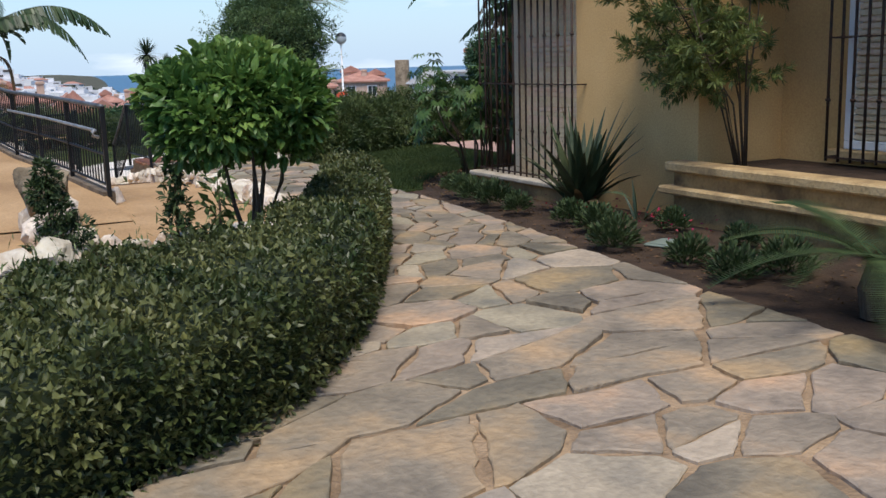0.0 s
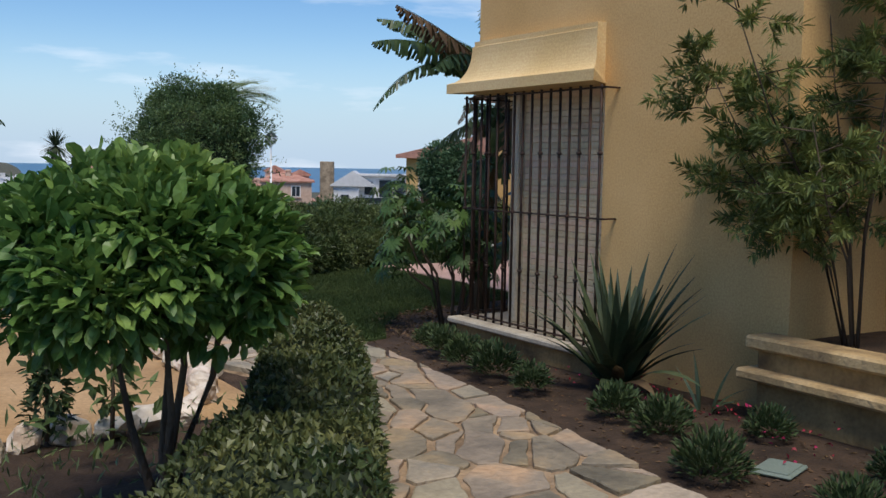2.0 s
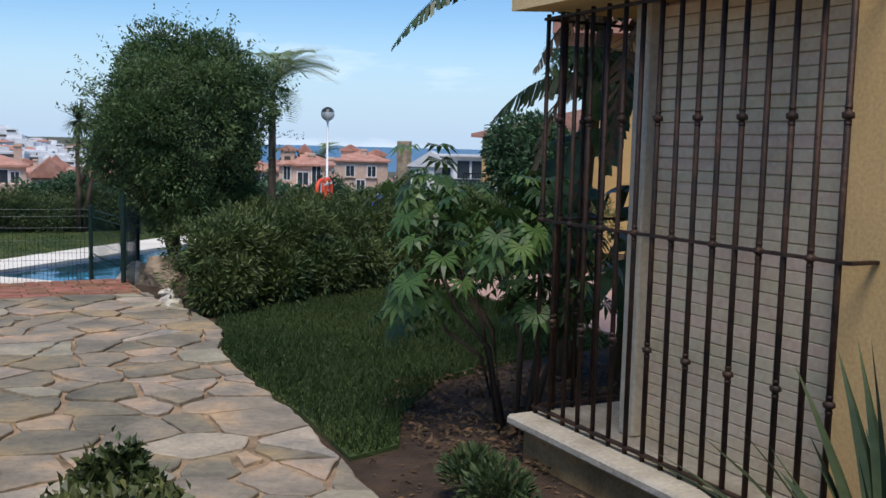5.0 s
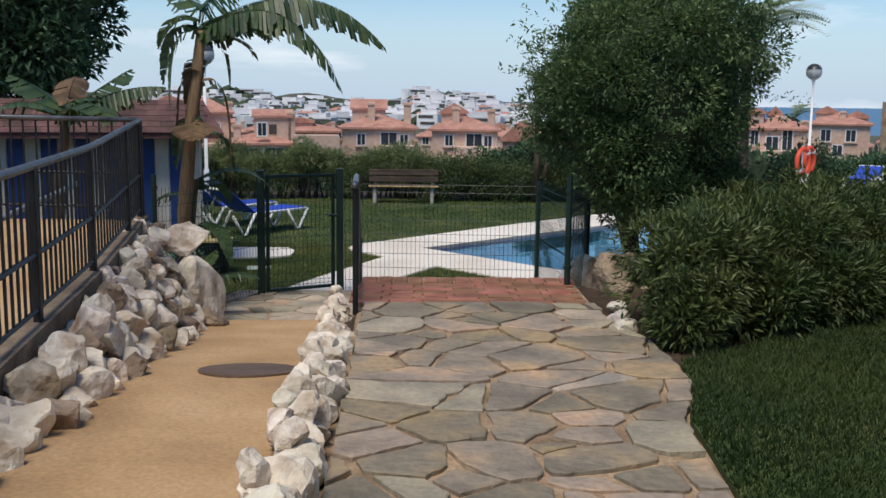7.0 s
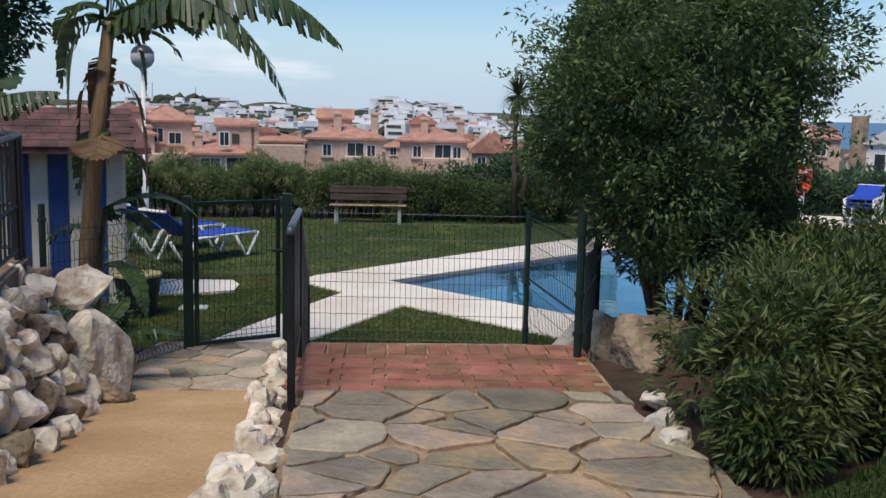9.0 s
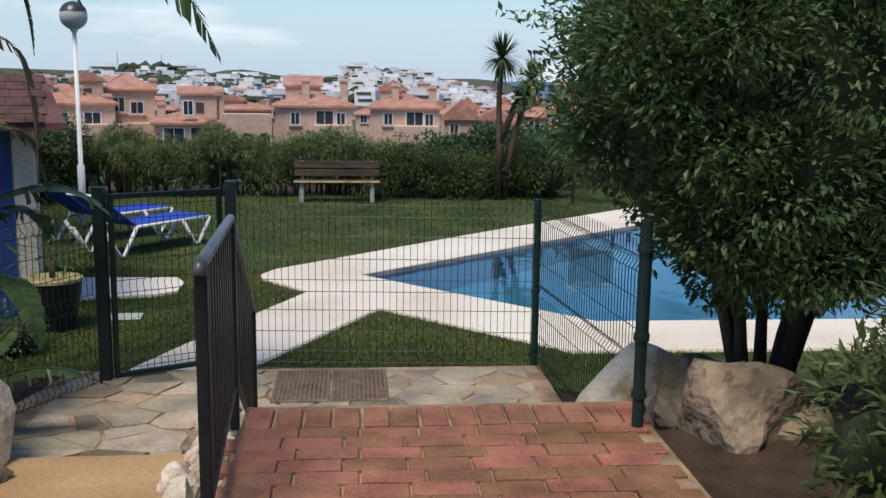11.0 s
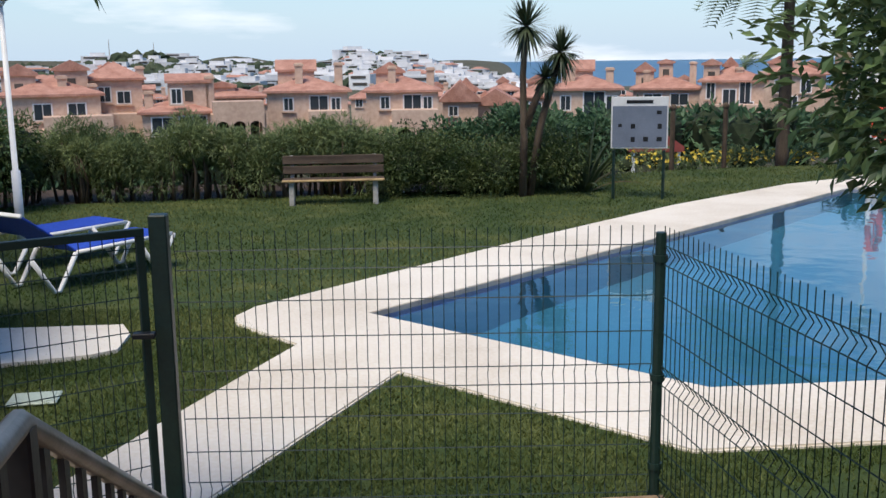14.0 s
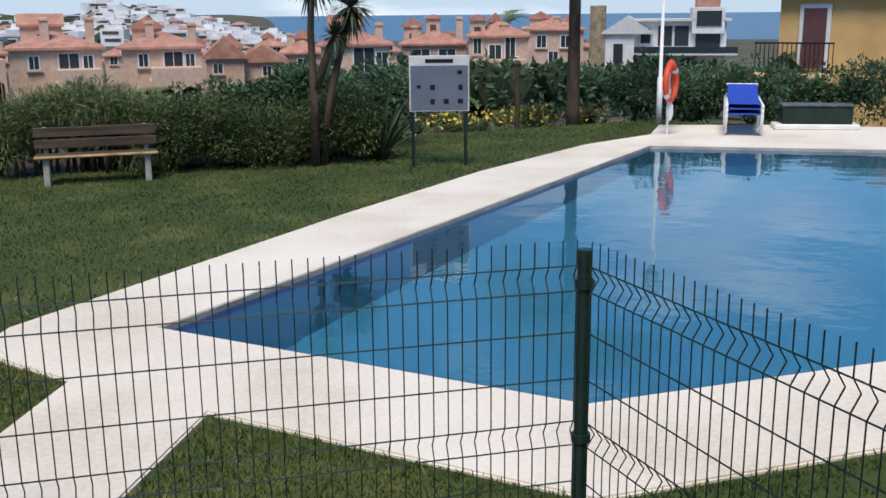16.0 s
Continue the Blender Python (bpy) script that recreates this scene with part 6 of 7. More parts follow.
def villa(az0, az1, dist, s_eave, s_base, roof_h, label, towers=(), chimneys=(), windows=(), arches=None, depth=8.0, turn=0.0, gable=False, wall="render_far"):
    """A house seen between two bearings; heights as slopes from the eye at that distance; towers: (u0, u1, s_eave, roof_h, setback)."""
    az = (az0 + az1) / 2
    x, y = site(az, dist)
    w = dist * radians(az1 - az0)
    zz = lambda s: EYE[2] + s * dist
    base = zz(s_base) - 1.2
    t = thing("villa", (x, y, base), label, "house", "villas on the slope", rz=-az + turn)
    ground = min(ground_z(x, y), base) - base - 0.3
    ze = zz(s_eave) - base
    bm = bmesh.new()
    box(bm, -w / 2, w / 2, 0, depth, ground, ze)
    part("wall", bm, wall, t)
    bm = bmesh.new()
    hip_roof(bm, -w / 2, w / 2, 0, depth, ze + 0.18, roof_h, gable=gable)
    part("roof", bm, "tile_roof", t, "terracotta tiled roof")
    for u0, u1, se, rh, sb in towers:
        bm = bmesh.new()
        a, b = -w / 2 + u0 * w, -w / 2 + u1 * w
        zt = zz(se) - base
        box(bm, a, b, sb, sb + max(2.5, (b - a)), ze - 0.5, zt)
        tw = part("upper_storey", bm, wall, t)
        bm = bmesh.new()
        hip_roof(bm, a, b, sb, sb + max(2.5, (b - a) * 0.9), zt + 0.18, rh * 0.8, 0.2, True)
        part("tower_roof", bm, "tile_roof", tw, "terracotta tiled roof")
        bm = bmesh.new()
        box(bm, (a + b) / 2 - 0.3, (a + b) / 2 + 0.3, sb - 0.04, sb - 0.01, zt - 1.35, zt - 0.55)
        part("window", bm, "dark_opening", tw)
    for u, s_top in chimneys:
        bm = bmesh.new()
        xx = -w / 2 + u * w
        box(bm, xx - 0.32, xx + 0.32, 1.2, 1.85, ze - 0.3, zz(s_top) - base, 0.03)
        box(bm, xx - 0.4, xx + 0.4, 1.12, 1.93, zz(s_top) - base - 0.25, zz(s_top) - base - 0.1)
        part("chimney", bm, wall, t)
    for u, s, ww, hh in windows:
        xx, zc = -w / 2 + u * w, zz(s) - base
        wn_ = bmesh.new()
        box(wn_, xx - ww / 2 - 0.08, xx + ww / 2 + 0.08, -0.06, -0.005, zc - hh / 2 - 0.08, zc + hh / 2 + 0.08)
        wp = part("window", wn_, "white_far", t, "white-framed window")
        for k in (0, 1):
            bm = bmesh.new()
            c0 = xx - ww / 2 + k * ww / 2 + 0.03
            box(bm, c0, c0 + ww / 2 - 0.06, -0.075, -0.062, zc - hh / 2, zc + hh / 2)
            part("pane", bm, "glass", wp, "dark glass pane")
        bm = bmesh.new()
        box(bm, xx - ww / 2 - 0.2, xx + ww / 2 + 0.2, -0.2, -0.005, zc - hh / 2 - 0.2, zc - hh / 2 - 0.1)
        part("sill", bm, wall, wp)
    if arches:
        u0, u1, s0, s1, n = arches
        a, b = -w / 2 + u0 * w, -w / 2 + u1 * w
        bm = bmesh.new()
        arch_front(bm, a, b, zz(s0) - base, zz(s1) - base, n, 0.5, -2.6)
        box(bm, a, b, -2.6, 0.0, zz(s1) - base, zz(s1) - base + 0.9)
        box(bm, a, b, -2.6, 0.0, ground, zz(s0) - base)
        for xx in (a, b):
            box(bm, xx - 0.15, xx + 0.15, -2.4, 0.0, zz(s0) - base, zz(s1) - base)
        part("arcade", bm, wall, t, "arched porch")
        # flat dark panel behind the arches, painted porch shade
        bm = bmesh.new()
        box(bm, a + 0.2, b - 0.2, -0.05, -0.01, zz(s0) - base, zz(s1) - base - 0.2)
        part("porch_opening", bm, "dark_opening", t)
    return t


V = "peach-rendered villa with terracotta roofs"
villa(-18.5, -13.6, 78, -0.031, -0.085, 1.2, V + " and dark arches", [(0.0, 0.35, -0.012, 0.9, 2), (0.55, 0.9, -0.008, 0.8, 3)], [(0.62, -0.012), (0.93, -0.02)], [(0.4, -0.045, 1.2, 1.1), (0.75, -0.045, 1.2, 1.1)], (0.4, 1.1, -0.085, -0.06, 3))
villa(-14.2, -11.4, 84, -0.017, -0.085, 1.3, V + " and a gabled upper floor", [(0.2, 0.62, -0.01, 0.9, 3)], [(0.98, -0.004), (0.15, -0.022)], [(0.3, -0.03, 0.9, 1.1), (0.65, -0.033, 1.0, 0.9)], (0.05, 1.0, -0.085, -0.058, 2))
villa(-11.5, -7.75, 76, -0.05, -0.078, 0.8, V + " and a tiled lean-to", [(0.38, 0.98, -0.021, 0.65, 1.2)], [(0.99, -0.014), (0.1, -0.028)], [(0.28, -0.062, 1.5, 1.3), (0.72, -0.062, 1.9, 1.4), (0.5, -0.033, 0.7, 1.0)], (1.0, 1.72, -0.078, -0.05, 3))
villa(-8.0, -4.9, 88, -0.036, -0.075, 0.6, V + " and a dark pergola", [(0.05, 0.5, -0.026, 0.4, 1.5)], [(0.05, -0.012)], [(0.75, -0.043, 1.2, 0.5)])
H_WIN = [(0.26, -0.043, 0.7, 0.9), (0.64, -0.045, 1.4, 1.5), (0.85, -0.044, 0.7, 1.0)]
villa(-4.7, -0.2, 80, -0.032, -0.08, 1.1, V + " and tall chimneys", [(0.12, 0.6, -0.012, 1.0, 4.5)], [(0.4, -0.003), (0.9, -0.003)], H_WIN, (0.5, 0.98, -0.078, -0.06, 2))
villa(0.85, 4.95, 82, -0.033, -0.08, 1.1, V + " and arched lower porch", [(0.12, 0.52, -0.015, 1.0, 4.5)], [(0.36, -0.007), (0.9, -0.009)], H_WIN, (0.35, 0.98, -0.074, -0.06, 2))
villa(5.2, 7.2, 92, -0.043, -0.07, 1.7, "low peach villa with steep terracotta gables", [(0.4, 0.95, -0.034, 1.4, 2)], [(0.5, -0.033), (0.97, -0.037)], [(0.3, -0.052, 0.8, 0.8)], gable=True)
villa(7.0, 9.4, 96, -0.047, -0.068, 1.4, "low peach villa with small terracotta gables", [(0.1, 0.4, -0.043, 1.0, 1)], [(0.55, -0.04)], [(0.6, -0.055, 0.8, 0.8)], gable=True)
villa(9.3, 11.6, 105, -0.04, -0.065, 1.2, V, [(0.3, 0.8, -0.026, 0.9, 3)], [(0.2, -0.02)], [(0.5, -0.05, 1.2, 1.2)])
villa(11.4, 15.2, 84, -0.033, -0.075, 1.1, V + " and a small balcony", [(0.12, 0.6, -0.015, 1.0, 4)], [(0.28, -0.009), (0.85, -0.011)], [(0.2, -0.045, 0.8, 1.1), (0.62, -0.046, 1.7, 1.9), (0.88, -0.046, 0.9, 1.2)])
villa(15.9, 19.5, 98, -0.033, -0.065, 1.2, V + " and a brick-red chimney block", [(0.38, 0.6, -0.008, 0.3, 3), (0.02, 0.3, -0.016, 1.0, 3)], [(0.9, -0.006), (0.2, -0.014)], [(0.3, -0.042, 1.6, 1.0), (0.7, -0.042, 1.6, 1.0)])
villa(19.6, 22.9, 92, -0.026, -0.065, 1.2, V + " and square towers", [(0.02, 0.28, -0.01, 0.5, 0.6), (0.35, 0.55, -0.012, 0.9, 3)], [(0.6, -0.012), (0.97, -0.016)], [(0.15, -0.034, 0.7, 1.3), (0.45, -0.04, 1.1, 1.3), (0.7, -0.036, 0.9, 1.8), (0.45, -0.053, 1.1, 1.3), (0.75, -0.053, 0.9, 1.5)], (0.1, 0.95, -0.07, -0.056, 3))
villa(22.7, 26.0, 110, -0.02, -0.06, 1.2, V, [(0.1, 0.45, -0.009, 0.8, 3), (0.6, 0.95, -0.013, 0.8, 2)], [(0.55, -0.006)], [(0.3, -0.03, 1.0, 1.2), (0.7, -0.03, 1.0, 1.2), (0.5, -0.045, 1.0, 1.2)])
rr_ = R(500)
for k in range(26):        # second row of roofs
    az = -24 + k * 2.0
    villa(az, az + rr_.uniform(1.5, 2.2), 125 + rr_.uniform(0, 50), -0.036 + rr_.normal() * 0.003, -0.06, 1.0, "peach villa further down the slope", [(0.2, 0.6, -0.029 + rr_.normal() * 0.003, 0.8, 2)], [(rr_.uniform(0.1, 0.9), -0.024)], [(0.3, -0.042, 1.0, 1.3), (0.7, -0.038, 1.0, 1.3)])

# white modern house with the stone chimney
wx, wy = site(30.2, 122)
wh = thing("white_house", (wx, wy, -7.5), "white modern house with glazed storeys and a stone chimney", "house", rz=-30)
for x0, x1, y0, y1, z0, z1, nm, mt in ((-8.2, -6.4, 0, 1.8, 0, 9.3, "chimney", "stone_chimney"), (-6.4, -3.0, 0.3, 8, 0, 6.0, "wing_wall", "white_far"), (-3.0, 7.5, 2.0, 9, 0, 7.4, "wall", "white_far"), (3.5, 7.2, 1.2, 9, 6.0, 9.0, "tower", "white_far"),
                                       (-3.2, 8.0, 1.2, 9.4, 7.4, 7.7, "roof_slab", "white_far"), (-3.0, 8.6, -1.2, 2.0, 3.6, 3.9, "balcony", "white_far"), (3.9, 6.6, 1.6, 5, 9.0, 9.9, "tower_roof", "tile_roof")):
    bm = bmesh.new()
    box(bm, x0, x1, y0, y1, z0, z1, 0.04)
    part(nm, bm, mt, wh)
bm = bmesh.new()
hip_roof(bm, -6.5, -1.2, 0.2, 8.2, 6.2, 1.9, 0.3, True)
part("gable_roof", bm, "white_far", wh)
bm = bmesh.new()
box(bm, -5.4, -4.3, 0.2, 0.28, 2.2, 4.9)
part("window", bm, "glass", wh)
for k, (x0, x1, z0, z1) in enumerate(((-2.3, -1.2, 4.9, 6.6), (-0.3, 1.3, 4.6, 6.9), (1.6, 3.2, 4.6, 6.9), (4.0, 6.8, 4.4, 6.9), (4.0, 6.8, 6.9, 8.6), (-2.0, -0.6, 1.2, 3.2), (0.2, 2.0, 1.2, 3.2), (2.4, 4.0, 1.2, 3.2))):
    bm = bmesh.new()
    y = 1.12 if z0 > 6.5 and x0 > 3 else 1.9
    box(bm, x0, x1, y - 0.06, y + 0.05, z0, z1)
    part("window", bm, "glass", wh)
bm = bmesh.new()
box(bm, -3.0, 8.6, -1.24, -1.2, 3.9, 4.6)
part("balcony_glass", bm, "glass", wh)
# garden wall of stones under the white house
bm = bmesh.new()
for k in range(7):
    box(bm, -9 + k * 0.3, 16, -8 - 0.4 * k, -7.9 + k * 0.0, -1.5 - k * 0.45, 0.6 - k * 0.5)
solid("terraced_wall", bm, "stone_chimney", "terraced rough stone garden wall below the white house", "wall", at=pose(wx - 1, wy - 2, -7.0, 0, 0, -30))
palm((wx - 14.5, wy + 12, -8.5), 8.0, 0.35, 30, 3.2, "distant palm tree above the roofs", 460, "distant palms")
palm((site(1.6, 55)[0], site(1.6, 55)[1], -4.6), 0.9, 0.3, 26, 2.2, "low feathery palm before the villas", 461, "distant palms")
palm((site(5.2, 36)[0] - 3.0, site(5.2, 36)[1], -3.4), 1.4, 0.25, 24, 1.6, "low feathery palm behind the hedge", 462, "distant palms")

# near ochre house beyond the hedge
oh = thing("ochre_house", (25.4, 40.6, -3.4), "ochre house with a small balcony and an arched window", "house", rz=-47)
bm = bmesh.new()
box(bm, 0, 14, 0, 16, -1, 5.35)
part("wall", bm, "wall", oh)
bm = bmesh.new()
gab = [(0, 5.35), (14, 5.35), (7, 6.95)]
va, vb = [bm.verts.new((x, 0.0, z)) for x, z in gab], [bm.verts.new((x, 0.3, z)) for x, z in gab]
bm.faces.new(va)
bm.faces.new(vb[::-1])
for i in range(3):
    bm.faces.new((va[i], vb[i], vb[(i + 1) % 3], va[(i + 1) % 3]))
bmesh.ops.recalc_face_normals(bm, faces=bm.faces)
part("gable_wall", bm, "wall", oh)
bm = bmesh.new()
hip_roof(bm, 0, 14, 0, 16, 5.45, 1.7, 0.45, True, True)
part("roof", bm, "tile_roof", oh)
bm = bmesh.new()
box(bm, 0.7, 1.8, -0.08, -0.01, 2.55, 4.9, 0.02)
dr = part("balcony_door", bm, "white_far", oh, "white-framed balcony door")
bm = bmesh.new()
box(bm, 0.85, 1.65, -0.11, -0.085, 2.6, 4.75)
part("shutter_leaf", bm, plain("maroon_shutter", (0.1, 0.04, 0.04), 0.6), dr)
bm = bmesh.new()
box(bm, -0.7, 2.1, -0.9, -0.01, 2.1, 2.45, 0.05)
part("balcony_slab", bm, "trim", oh)
for k in range(18):
    bm = bmesh.new()
    box(bm, -0.65 + 0.158 * k, -0.62 + 0.158 * k, -0.87, -0.84, 2.45, 3.5)
    part("baluster", bm, "black", oh)
bm = bmesh.new()
box(bm, -0.68, 2.09, -0.89, -0.82, 3.5, 3.56)
part("balcony_rail", bm, "black", oh)
bm = bmesh.new()
arc = [(5.4 + 0.62 * math.cos(a), 4.55 + 0.62 * math.sin(a)) for a in np.linspace(0, math.pi, 13)]
pts = [(6.02, 3.4), *arc, (4.78, 3.4)]
va, vb = [bm.verts.new((x, -0.07, z)) for x, z in pts], [bm.verts.new((x, -0.005, z)) for x, z in pts]
bm.faces.new(va[::-1])
for i in range(len(pts)):
    bm.faces.new((va[i], va[(i + 1) % len(pts)], vb[(i + 1) % len(pts)], vb[i]))
aw = part("arched_window", bm, "white_far", oh, "white arched window frame")
for x0, x1 in ((4.88, 5.35), (5.45, 5.92)):
    bm = bmesh.new()
    cx = 5.4
    pz = [(x0, 3.5), (x1, 3.5)] + [(x, 4.5 + math.sqrt(max(0.0, 0.52 ** 2 - (x - cx) ** 2))) for x in np.linspace(x1, x0, 6)]
    bm.faces.new([bm.verts.new((x, -0.08, z)) for x, z in pz])
    part("pane", bm, "glass", aw)
bm = bmesh.new()
box(bm, 4.6, 6.2, -0.25, -0.01, 3.2, 3.38, 0.03)
part("window_sill", bm, "trim", oh)
# wing of the garden's own house beyond the terrace
wing = thing("ochre_wing", (9.7, 9.9, 0), "ochre house wing with a tiled eave behind the plants", "house", rz=-37)
bm = bmesh.new()
box(bm, 0, 6, 0, 6, -1, 3.1)
part("wall", bm, "wall", wing)
bm = bmesh.new()
hip_roof(bm, 0, 6, 0, 6, 3.25, 1.2, 0.5)
part("roof", bm, "tile_roof", wing, "terracotta tiled roof")


# ---- the town on the hill ----
TOP = [(-30, 0.0), (-15, -0.001), (-13.4, 0.006), (-11, 0.005), (-9.8, 0.007), (-8.6, 0.004), (-6, 0.001), (-3.6, -0.001), (-1, -0.003), (0, 0.009), (2.6, 0.007), (4, 0.003), (6.4, -0.006), (8.5, -0.015), (10.5, -0.022)]


def block(az, dist, s_top, w, floors, label, seed):
    r = R(seed)
    x, y = site(az, dist)
    top = EYE[2] + s_top * dist
    h = floors * 3.2
    t = thing("hill_building", (x, y, top - h), label, "building", "white buildings on the hill", rz=-az + r.uniform(-25, 25))
    bm = bmesh.new()
    d = w * 0.7
    box(bm, -w / 2, w / 2, 0, d, min(-1.0, ground_z(x, y) - (top - h) - 1), h)
    if r.uniform() < 0.6:
        box(bm, -w * 0.2, w * 0.3, d * 0.2, d * 0.8, h, h + 2.4)
    part("wall", bm, "white_far", t)
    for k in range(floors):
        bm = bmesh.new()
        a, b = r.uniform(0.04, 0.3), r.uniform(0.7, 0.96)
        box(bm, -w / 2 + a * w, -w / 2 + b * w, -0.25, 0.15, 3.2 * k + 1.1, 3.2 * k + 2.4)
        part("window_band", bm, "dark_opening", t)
    if r.uniform() < 0.08:
        bm = bmesh.new()
        hip_roof(bm, -w / 2, w / 2, 0, d, h + 0.2, 2.2, 0.5)
        part("roof", bm, "tile_roof", t)


r = R(600)
for az, s, w, fl in ((0.3, 0.0095, 26, 3), (-9.9, 0.0075, 34, 6), (-9.0, 0.005, 22, 5), (-3.6, -0.002, 20, 5), (-6.0, -0.0008, 36, 4), (-5.0, -0.003, 30, 4), (-1.3, -0.001, 22, 3), (2.5, 0.007, 24, 2), (3.4, 0.0045, 30, 3), (0.9, 0.001, 30, 4), (-13.6, 0.006, 22, 3), (-15, -0.004, 60, 5), (-12.2, -0.006, 50, 4)):
    block(az, 820, s, w, fl, "white apartment building high on the hill", int(abs(az * 100)) + 1)
for k in range(330):
    az = r.uniform(-26, 10.2) if k % 3 else r.uniform(-2, 10.2)
    top = lerp(az, TOP)
    q = r.uniform(0, 1) ** 0.8
    s = top - 0.0015 - q * max(0.004, 0.020 + top * 0.4)
    block(az, 760 - 260 * q + r.uniform(-40, 40), s, r.uniform(8, 20), int(r.integers(2, 5)), "white hillside house among dark trees", 700 + k)
# dark trees of the hill
vs, fs = [], []
bmt = bmesh.new()
bmesh.ops.create_icosphere(bmt, subdivisions=1, radius=1)
bv, bf = np.array([v.co[:] for v in bmt.verts]), [[v.index for v in f.verts] for f in bmt.faces]
bmt.free()
cnt = 0
V0, F0 = [], []
for k in range(2600):
    az = r.uniform(-27, 10.5)
    top = lerp(az, TOP)
    q = r.uniform(0, 1)
    dist = 800 - 300 * q
    s = top - 0.003 - q * 0.024
    if k < 90:
        az, s, dist, q = r.uniform(-12.6, -10.2), r.uniform(-0.004, 0.0075), 790, 0.3
    x, y = site(az, dist)
    z = EYE[2] + s * dist
    rad = r.uniform(2.5, 6.5)
    p = bv * (1 + r.normal(size=(len(bv), 1)) * 0.18) * [rad, rad, rad * 0.8] + [x, y, z - 2]
    V0.append(p)
    F0 += [[i + cnt for i in f] for f in bf]
    cnt += len(bv)
M["far_tree"] = mat("far_foliage", (0.022, 0.04, 0.02), (0.06, 0.075, 0.035), 0.08, 0.9, 0.3, 1.5, island=0.3)
tagged(new("hill_trees", pydata("hill_trees", np.concatenate(V0), F0, "far_tree")), "dark green trees scattered over the built-up hill", "trees", kind="stuff")
# shrubs and trees among the villas
r = R(640)
cl = []
for k in range(260):
    az, dist = r.uniform(-22, 36), r.uniform(38, 112)
    x, y = site(az, dist)
    z = ground_z(x, y)
    rad = r.uniform(0.7, 1.7)
    hi = EYE[2] - ((0.086 if az < 10 else 0.062) + 0.012 * r.uniform()) * dist
    cl.append((x, y, min(hi, z + 3.5) - rad * 0.3, rad, rad * 0.9))
P, A = crown_points(cl, 150, r, 0.6)
tagged(new("slope_shrubs", leafmesh("slope_shrubs", P, A, 0.42, 0.2, "leaf_dark", 641)), "dark shrubs and small trees between the villas", "shrubs", kind="stuff")
# dark balls inside the clumps, shade put into their colour
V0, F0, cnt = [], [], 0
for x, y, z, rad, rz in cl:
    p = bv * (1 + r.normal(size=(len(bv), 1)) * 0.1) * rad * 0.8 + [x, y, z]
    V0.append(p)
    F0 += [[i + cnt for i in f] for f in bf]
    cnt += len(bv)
tagged(new("slope_shrub_mass", pydata("slope_shrub_mass", np.concatenate(V0), F0, "core")), "dark fill painting the shade inside the shrubs between the villas", "shrubs", kind="stuff")
playhut = thing("small_red_roofed_hut", (site(17.3, 34)[0], site(17.3, 34)[1], -3.0), "tiny hut with a red roof and white posts below the garden", "hut", rz=-10)
bm = bmesh.new()
box(bm, -0.6, 0.6, 0, 1.2, -0.6, 1.3)
part("wall", bm, plain("olive_wall", (0.12, 0.11, 0.07), 0.8), playhut)
bm = bmesh.new()
hip_roof(bm, -0.6, 0.6, 0, 1.2, 1.4, 0.6, 0.3, True)
part("roof", bm, plain("dark_red_roof", (0.25, 0.05, 0.04), 0.7), playhut)
for x in (-0.75, 0.75):
    bm = bmesh.new()
    box(bm, x - 0.05, x + 0.05, -0.2, -0.1, -0.6, 1.35)
    part("post", bm, "white", playhut)
for az, s in ((-10.6, 0.014), (-12.9, 0.012)):
    x, y = site(az, 830)
    bm = bmesh.new()
    tube(bm, [(0, 0, -20), (0, 0, 9.5 if az > -12 else 12)], [0.7, 0.25], 5)
    solid("radio_mast", bm, "coping", "thin radio mast on the hill", "mast", at=(x, y, EYE[2] + 0.006 * 830))
# dark tree overhanging behind the railing
cl = clumps_in(64, (0, 0, 4.06), 1.65, 2.1, 0.46, 0.72, 650, -1.0)
tufts("overhanging_tree", "crown", None, cl, 480, 0.15, 0.06, "leaf_dark", 651, (-4.8, 16.9, -0.86), "large dark evergreen tree behind the hut", "tree", stems_to(cl, (0, 0, -0.05), 0.09, 4, 652), core=[(0, 0, 4.06, 1.2, 1.5)])

# dark round tree before the ochre house
cl = clumps_in(46, (0, 0, 2.3), 0.5, 0.62, 0.2, 0.32, 660, -0.9)
tufts("dark_tree", "crown", None, cl, 330, 0.085, 0.035, "leaf_dark", 661, (8.5, 9.45, -1.0), "dark round-headed tree in front of the ochre gable", "tree", stems_to(cl, (0, 0, 0), 0.06, 4, 662), core=[(0, 0, 2.3, 0.36, 0.42)])


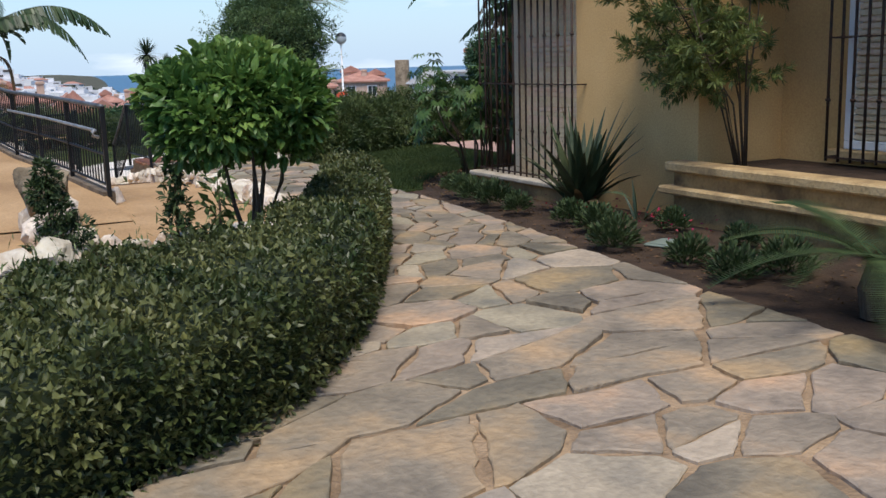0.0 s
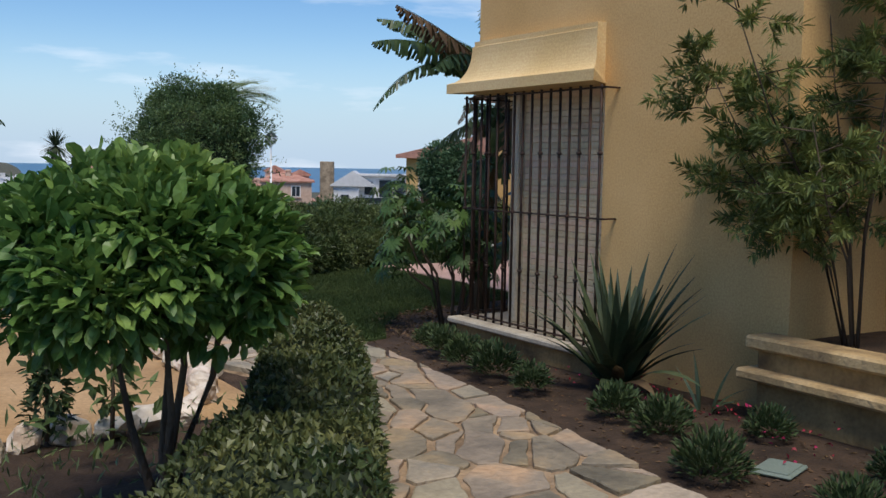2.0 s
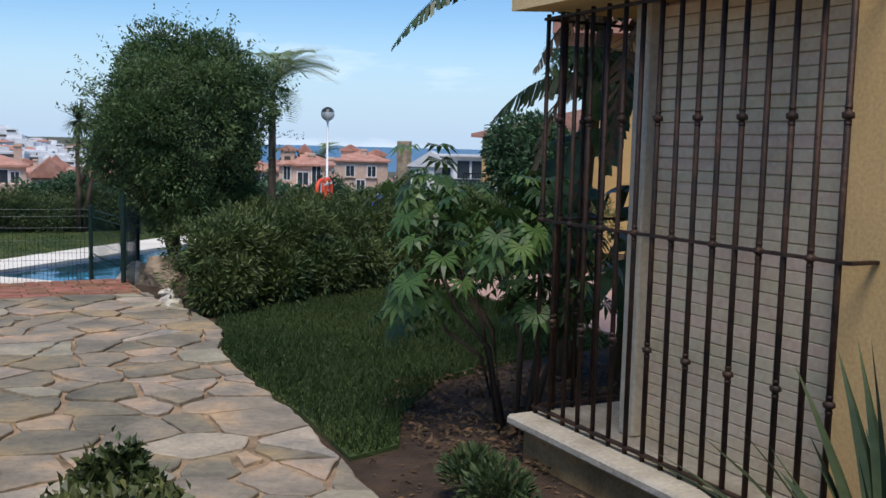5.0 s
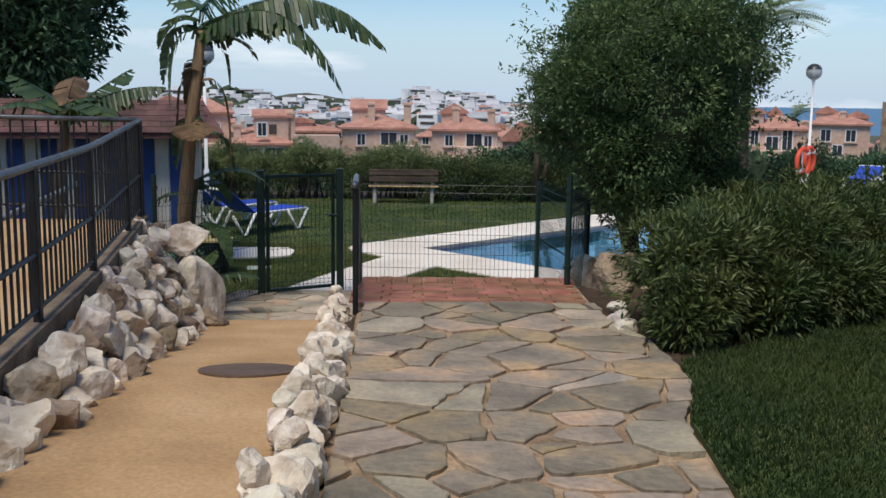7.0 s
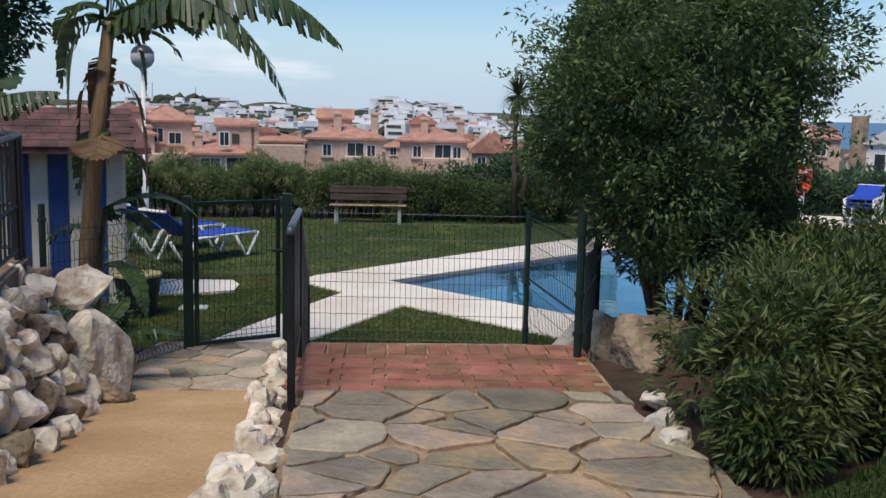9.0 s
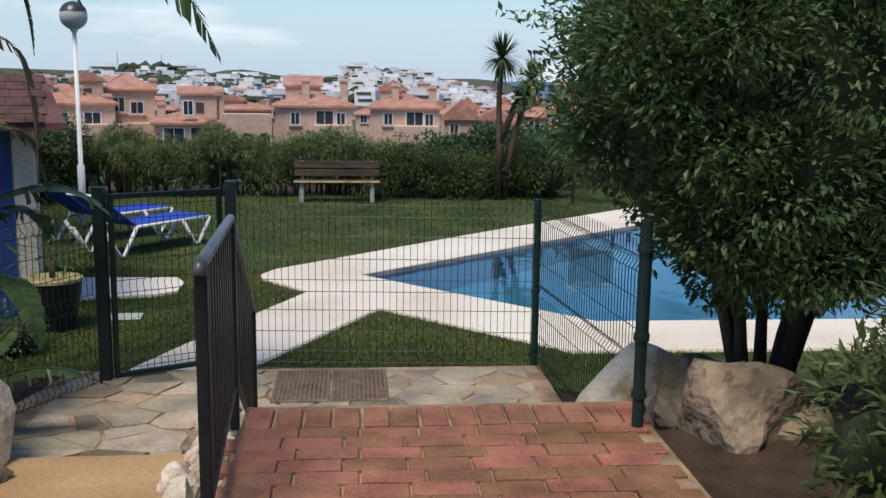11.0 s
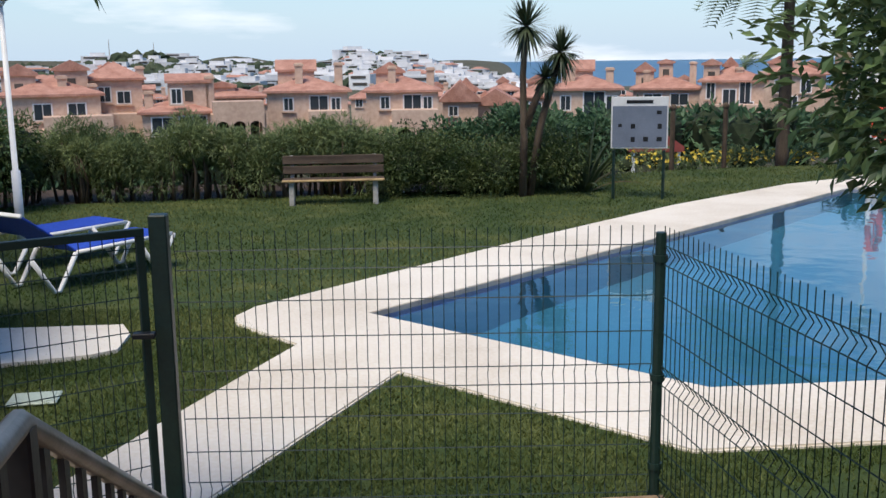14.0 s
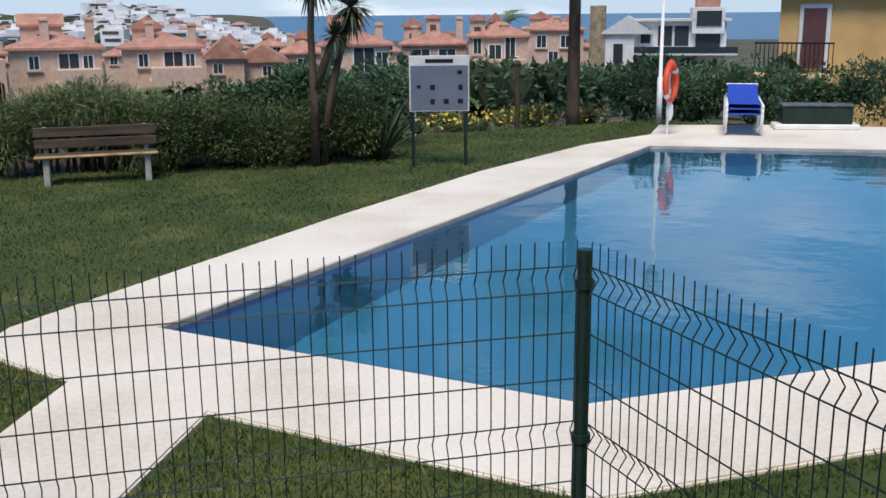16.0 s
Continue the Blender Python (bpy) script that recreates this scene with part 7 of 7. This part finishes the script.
# ---- crazy paving ----
def cells(w, y0, y1, n_seed, stretch, seed, skip=0.12):
    """Irregular stones as polygons in a strip w wide."""
    r = R(seed)
    rows = max(1, int(round((y1 - y0) * stretch / n_seed)))
    cols = max(1, int(round(w / n_seed)))
    S = []
    for j in range(rows):
        for i in range(cols + (j % 2)):
            if r.uniform() < skip:
                continue
            S.append(((i + 0.5 - 0.5 * (j % 2) + r.uniform(-0.45, 0.45)) * w / cols, (j + 0.5 + r.uniform(-0.45, 0.45)) * (y1 - y0) * stretch / rows))
    S = np.array(S)
    W = r.uniform(-0.3, 0.3, len(S)) * n_seed ** 2
    out = []
    H = (y1 - y0) * stretch
    for k, p in enumerate(S):
        poly = [(0.0, 0.0), (w, 0.0), (w, H), (0.0, H)]
        d = np.hypot(*(S - p).T)
        for jq in np.argsort(d)[1:26]:
            q = S[jq]
            n = q - p
            m = p + n * min(0.85, max(0.15, 0.5 + (W[k] - W[jq]) / (2 * n.dot(n))))
            res = []
            for a, b in zip(poly, poly[1:] + poly[:1]):
                da, db = (a[0] - m[0]) * n[0] + (a[1] - m[1]) * n[1], (b[0] - m[0]) * n[0] + (b[1] - m[1]) * n[1]
                if da <= 0:
                    res.append(a)
                if da * db < 0:
                    t = da / (da - db)
                    res.append((a[0] + (b[0] - a[0]) * t, a[1] + (b[1] - a[1]) * t))
            poly = res
            if len(poly) < 3:
                break
        if len(poly) >= 3:
            out.append([(x, y0 + y / stretch) for x, y in poly])
    return out


def paving(parent, polys, place, height, joint, seed, pale=0.2):
    """One flagstone object for each polygon; place maps to the ground."""
    r = R(seed)
    for poly in polys:
        P = [Vector((*place(*p), 0)) for p in poly]
        c = sum(P, Vector()) / len(P)
        ring = []
        for a, b in zip(P, P[1:] + P[:1]):
            L = (b - a).length
            n = max(2, int(L / 0.06))
            for i in range(n):
                q = a.lerp(b, (i + (0.0 if i else 0.12)) / n)
                ring.append(q)
        if len(ring) < 4 or min((b - a).length for a, b in zip(P, P[1:] + P[:1])) < 0.0:
            continue
        rad = sum((q - c).length for q in ring) / len(ring)
        if rad < 0.045:
            continue
        gap = joint * r.uniform(0.7, 1.5)
        top, mid, low = [], [], []
        hz = height + r.normal() * 0.0035
        tx, ty = r.normal() * 0.008, r.normal() * 0.008
        bm = bmesh.new()
        for q in ring:
            d = q - c
            k = max(0.3, 1 - gap / max(0.03, d.length) + 0.11 * noise.noise(q * 5 + Vector((seed, 0, 0))) + 0.07 * noise.noise(q * 19 + Vector((0, seed, 0))))
            e = d * k
            z = d.x * tx + d.y * ty
            low.append(bm.verts.new((e.x, e.y, -0.03)))
            mid.append(bm.verts.new((e.x, e.y, hz - 0.005 + z)))
            e2 = d * (k - 0.008 / max(0.05, d.length))
            top.append(bm.verts.new((e2.x, e2.y, hz + z)))
        n = len(ring)
        for a, b in ((low, mid), (mid, top)):
            for i in range(n):
                j = (i + 1) % n
                bm.faces.new((a[i], a[j], b[j], b[i]))
        bm.faces.new(top)
        bmesh.ops.recalc_face_normals(bm, faces=bm.faces)
        part("flagstone", bm, "flag_pale" if r.uniform() < pale else "flag", parent, m=pose(c.x, c.y, path_z(c.y) if parent is path_bed else -0.69))


def on_path(u, y):
    a, b = lerp(y, EDGE_L), lerp(y, EDGE_R)
    return a + (b - a) * u / 2.0, y


far_part = cells(2.0, -9.4, -4.6, 0.22, 0.7, 801, 0.25)
paving(path_bed, cells(2.0, -4.6, 7.58, 0.35, 1.25, 800, 0.24), on_path, 0.014, 0.018, 802)
paving(path_bed, far_part, on_path, 0.012, 0.017, 803)
paving(yard_bed, cells(3.3, 9.75, 11.56, 0.3, 1.3, 804), lambda u, y: (-0.28 + u + (0 if y > 10.3 or u > 0.5 else -0.1), y), 0.012, 0.012, 805, 0.65)

# ---- bricks of landing and steps ----
bm = bmesh.new()
box(bm, -0.118, 0.118, -0.055, 0.055, -0.02, 0.012, 0.004)
b_long = finish("brick", bm, "brick")
bm = bmesh.new()
box(bm, -0.055, 0.055, -0.118, 0.118, -0.03, 0.014, 0.006)
b_head = finish("brick", bm, "brick")
r = R(810)


def lay(y0, rows, z, header):
    for j in range(rows):
        y = y0 + 0.06 + j * 0.12
        x = 1.28 + (0.06 if j % 2 else 0.125)
        while x < 3.0:
            part("brick", b_long, None, steps, m=pose(min(x, 2.92), y, z + r.normal() * 0.0015, r.normal() * 0.4, r.normal() * 0.4, r.normal() * 0.6))
            x += 0.248
    if header:
        y = y0 + rows * 0.12 + 0.125
        for i in range(14):
            part("brick", b_head, None, steps, m=pose(1.345 + 0.1265 * i, y, z + 0.002 + r.normal() * 0.0015, r.normal() * 0.4, 0, r.normal() * 0.6))


lay(7.58, 7, -0.008, True)
for i in range(3):
    lay(8.73 + 0.3 * i, 0, -0.178 - 0.17 * i, True)


# ---- grass ----
def grass(name, poly, n, z, h, seed, label, material, holes=(), scale=None):
    r = R(seed)
    xs, ys = [p[0] for p in poly], [p[1] for p in poly]
    P = []
    while len(P) < n:
        c = np.stack([r.uniform(min(xs), max(xs), 4000), r.uniform(min(ys), max(ys), 4000)], 1)
        for x, y in c:
            if inside(x, y, poly) and not any(inside(x, y, q) for q in holes):
                P.append((x, y, z))
                if len(P) >= n:
                    break
    P = np.array(P)
    a = r.uniform(0, 2 * math.pi, n)
    side = np.stack([np.cos(a), np.sin(a), np.zeros(n)], 1) * 0.0035 * (scale or 1)
    lean = r.normal(size=(n, 3)) * [0.45, 0.45, 0] + [0, 0, 1]
    tip = P + lean * (h * r.uniform(0.5, 1.3, (n, 1)))
    v = np.stack([P - side, P + side, tip], 1).reshape(-1, 3)
    f = np.arange(3 * n).reshape(-1, 3)
    tagged(new(name, pydata(name, v, f, material)), label, "grass", kind="stuff")


# upper lawn takes the shaded blade colour, pool lawn the sunlit one
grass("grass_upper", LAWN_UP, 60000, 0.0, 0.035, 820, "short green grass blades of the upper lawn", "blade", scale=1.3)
grass("grass_near_fence", [(-0.9, 11.7), (3.1, 11.65), (5.2, 12.35), (3.6, 12.4), (2.0, 14.0), (0.88, 11.95), (0.0, 12.05), (0.46, 13.15), (1.24, 14.85), (0.66, 15.8), (0.8, 16.12), (-3, 16.5), (-3, 11.7)], 70000, -0.825, 0.03, 821, "short grass blades beside the pool paving", "blade_sunlit", scale=1.5)
grass("grass_lower", LAWN_LOW, 90000, -0.825, 0.035, 822, "mown grass of the pool lawn", "blade_sunlit", [POOL, DECK], scale=2.4)
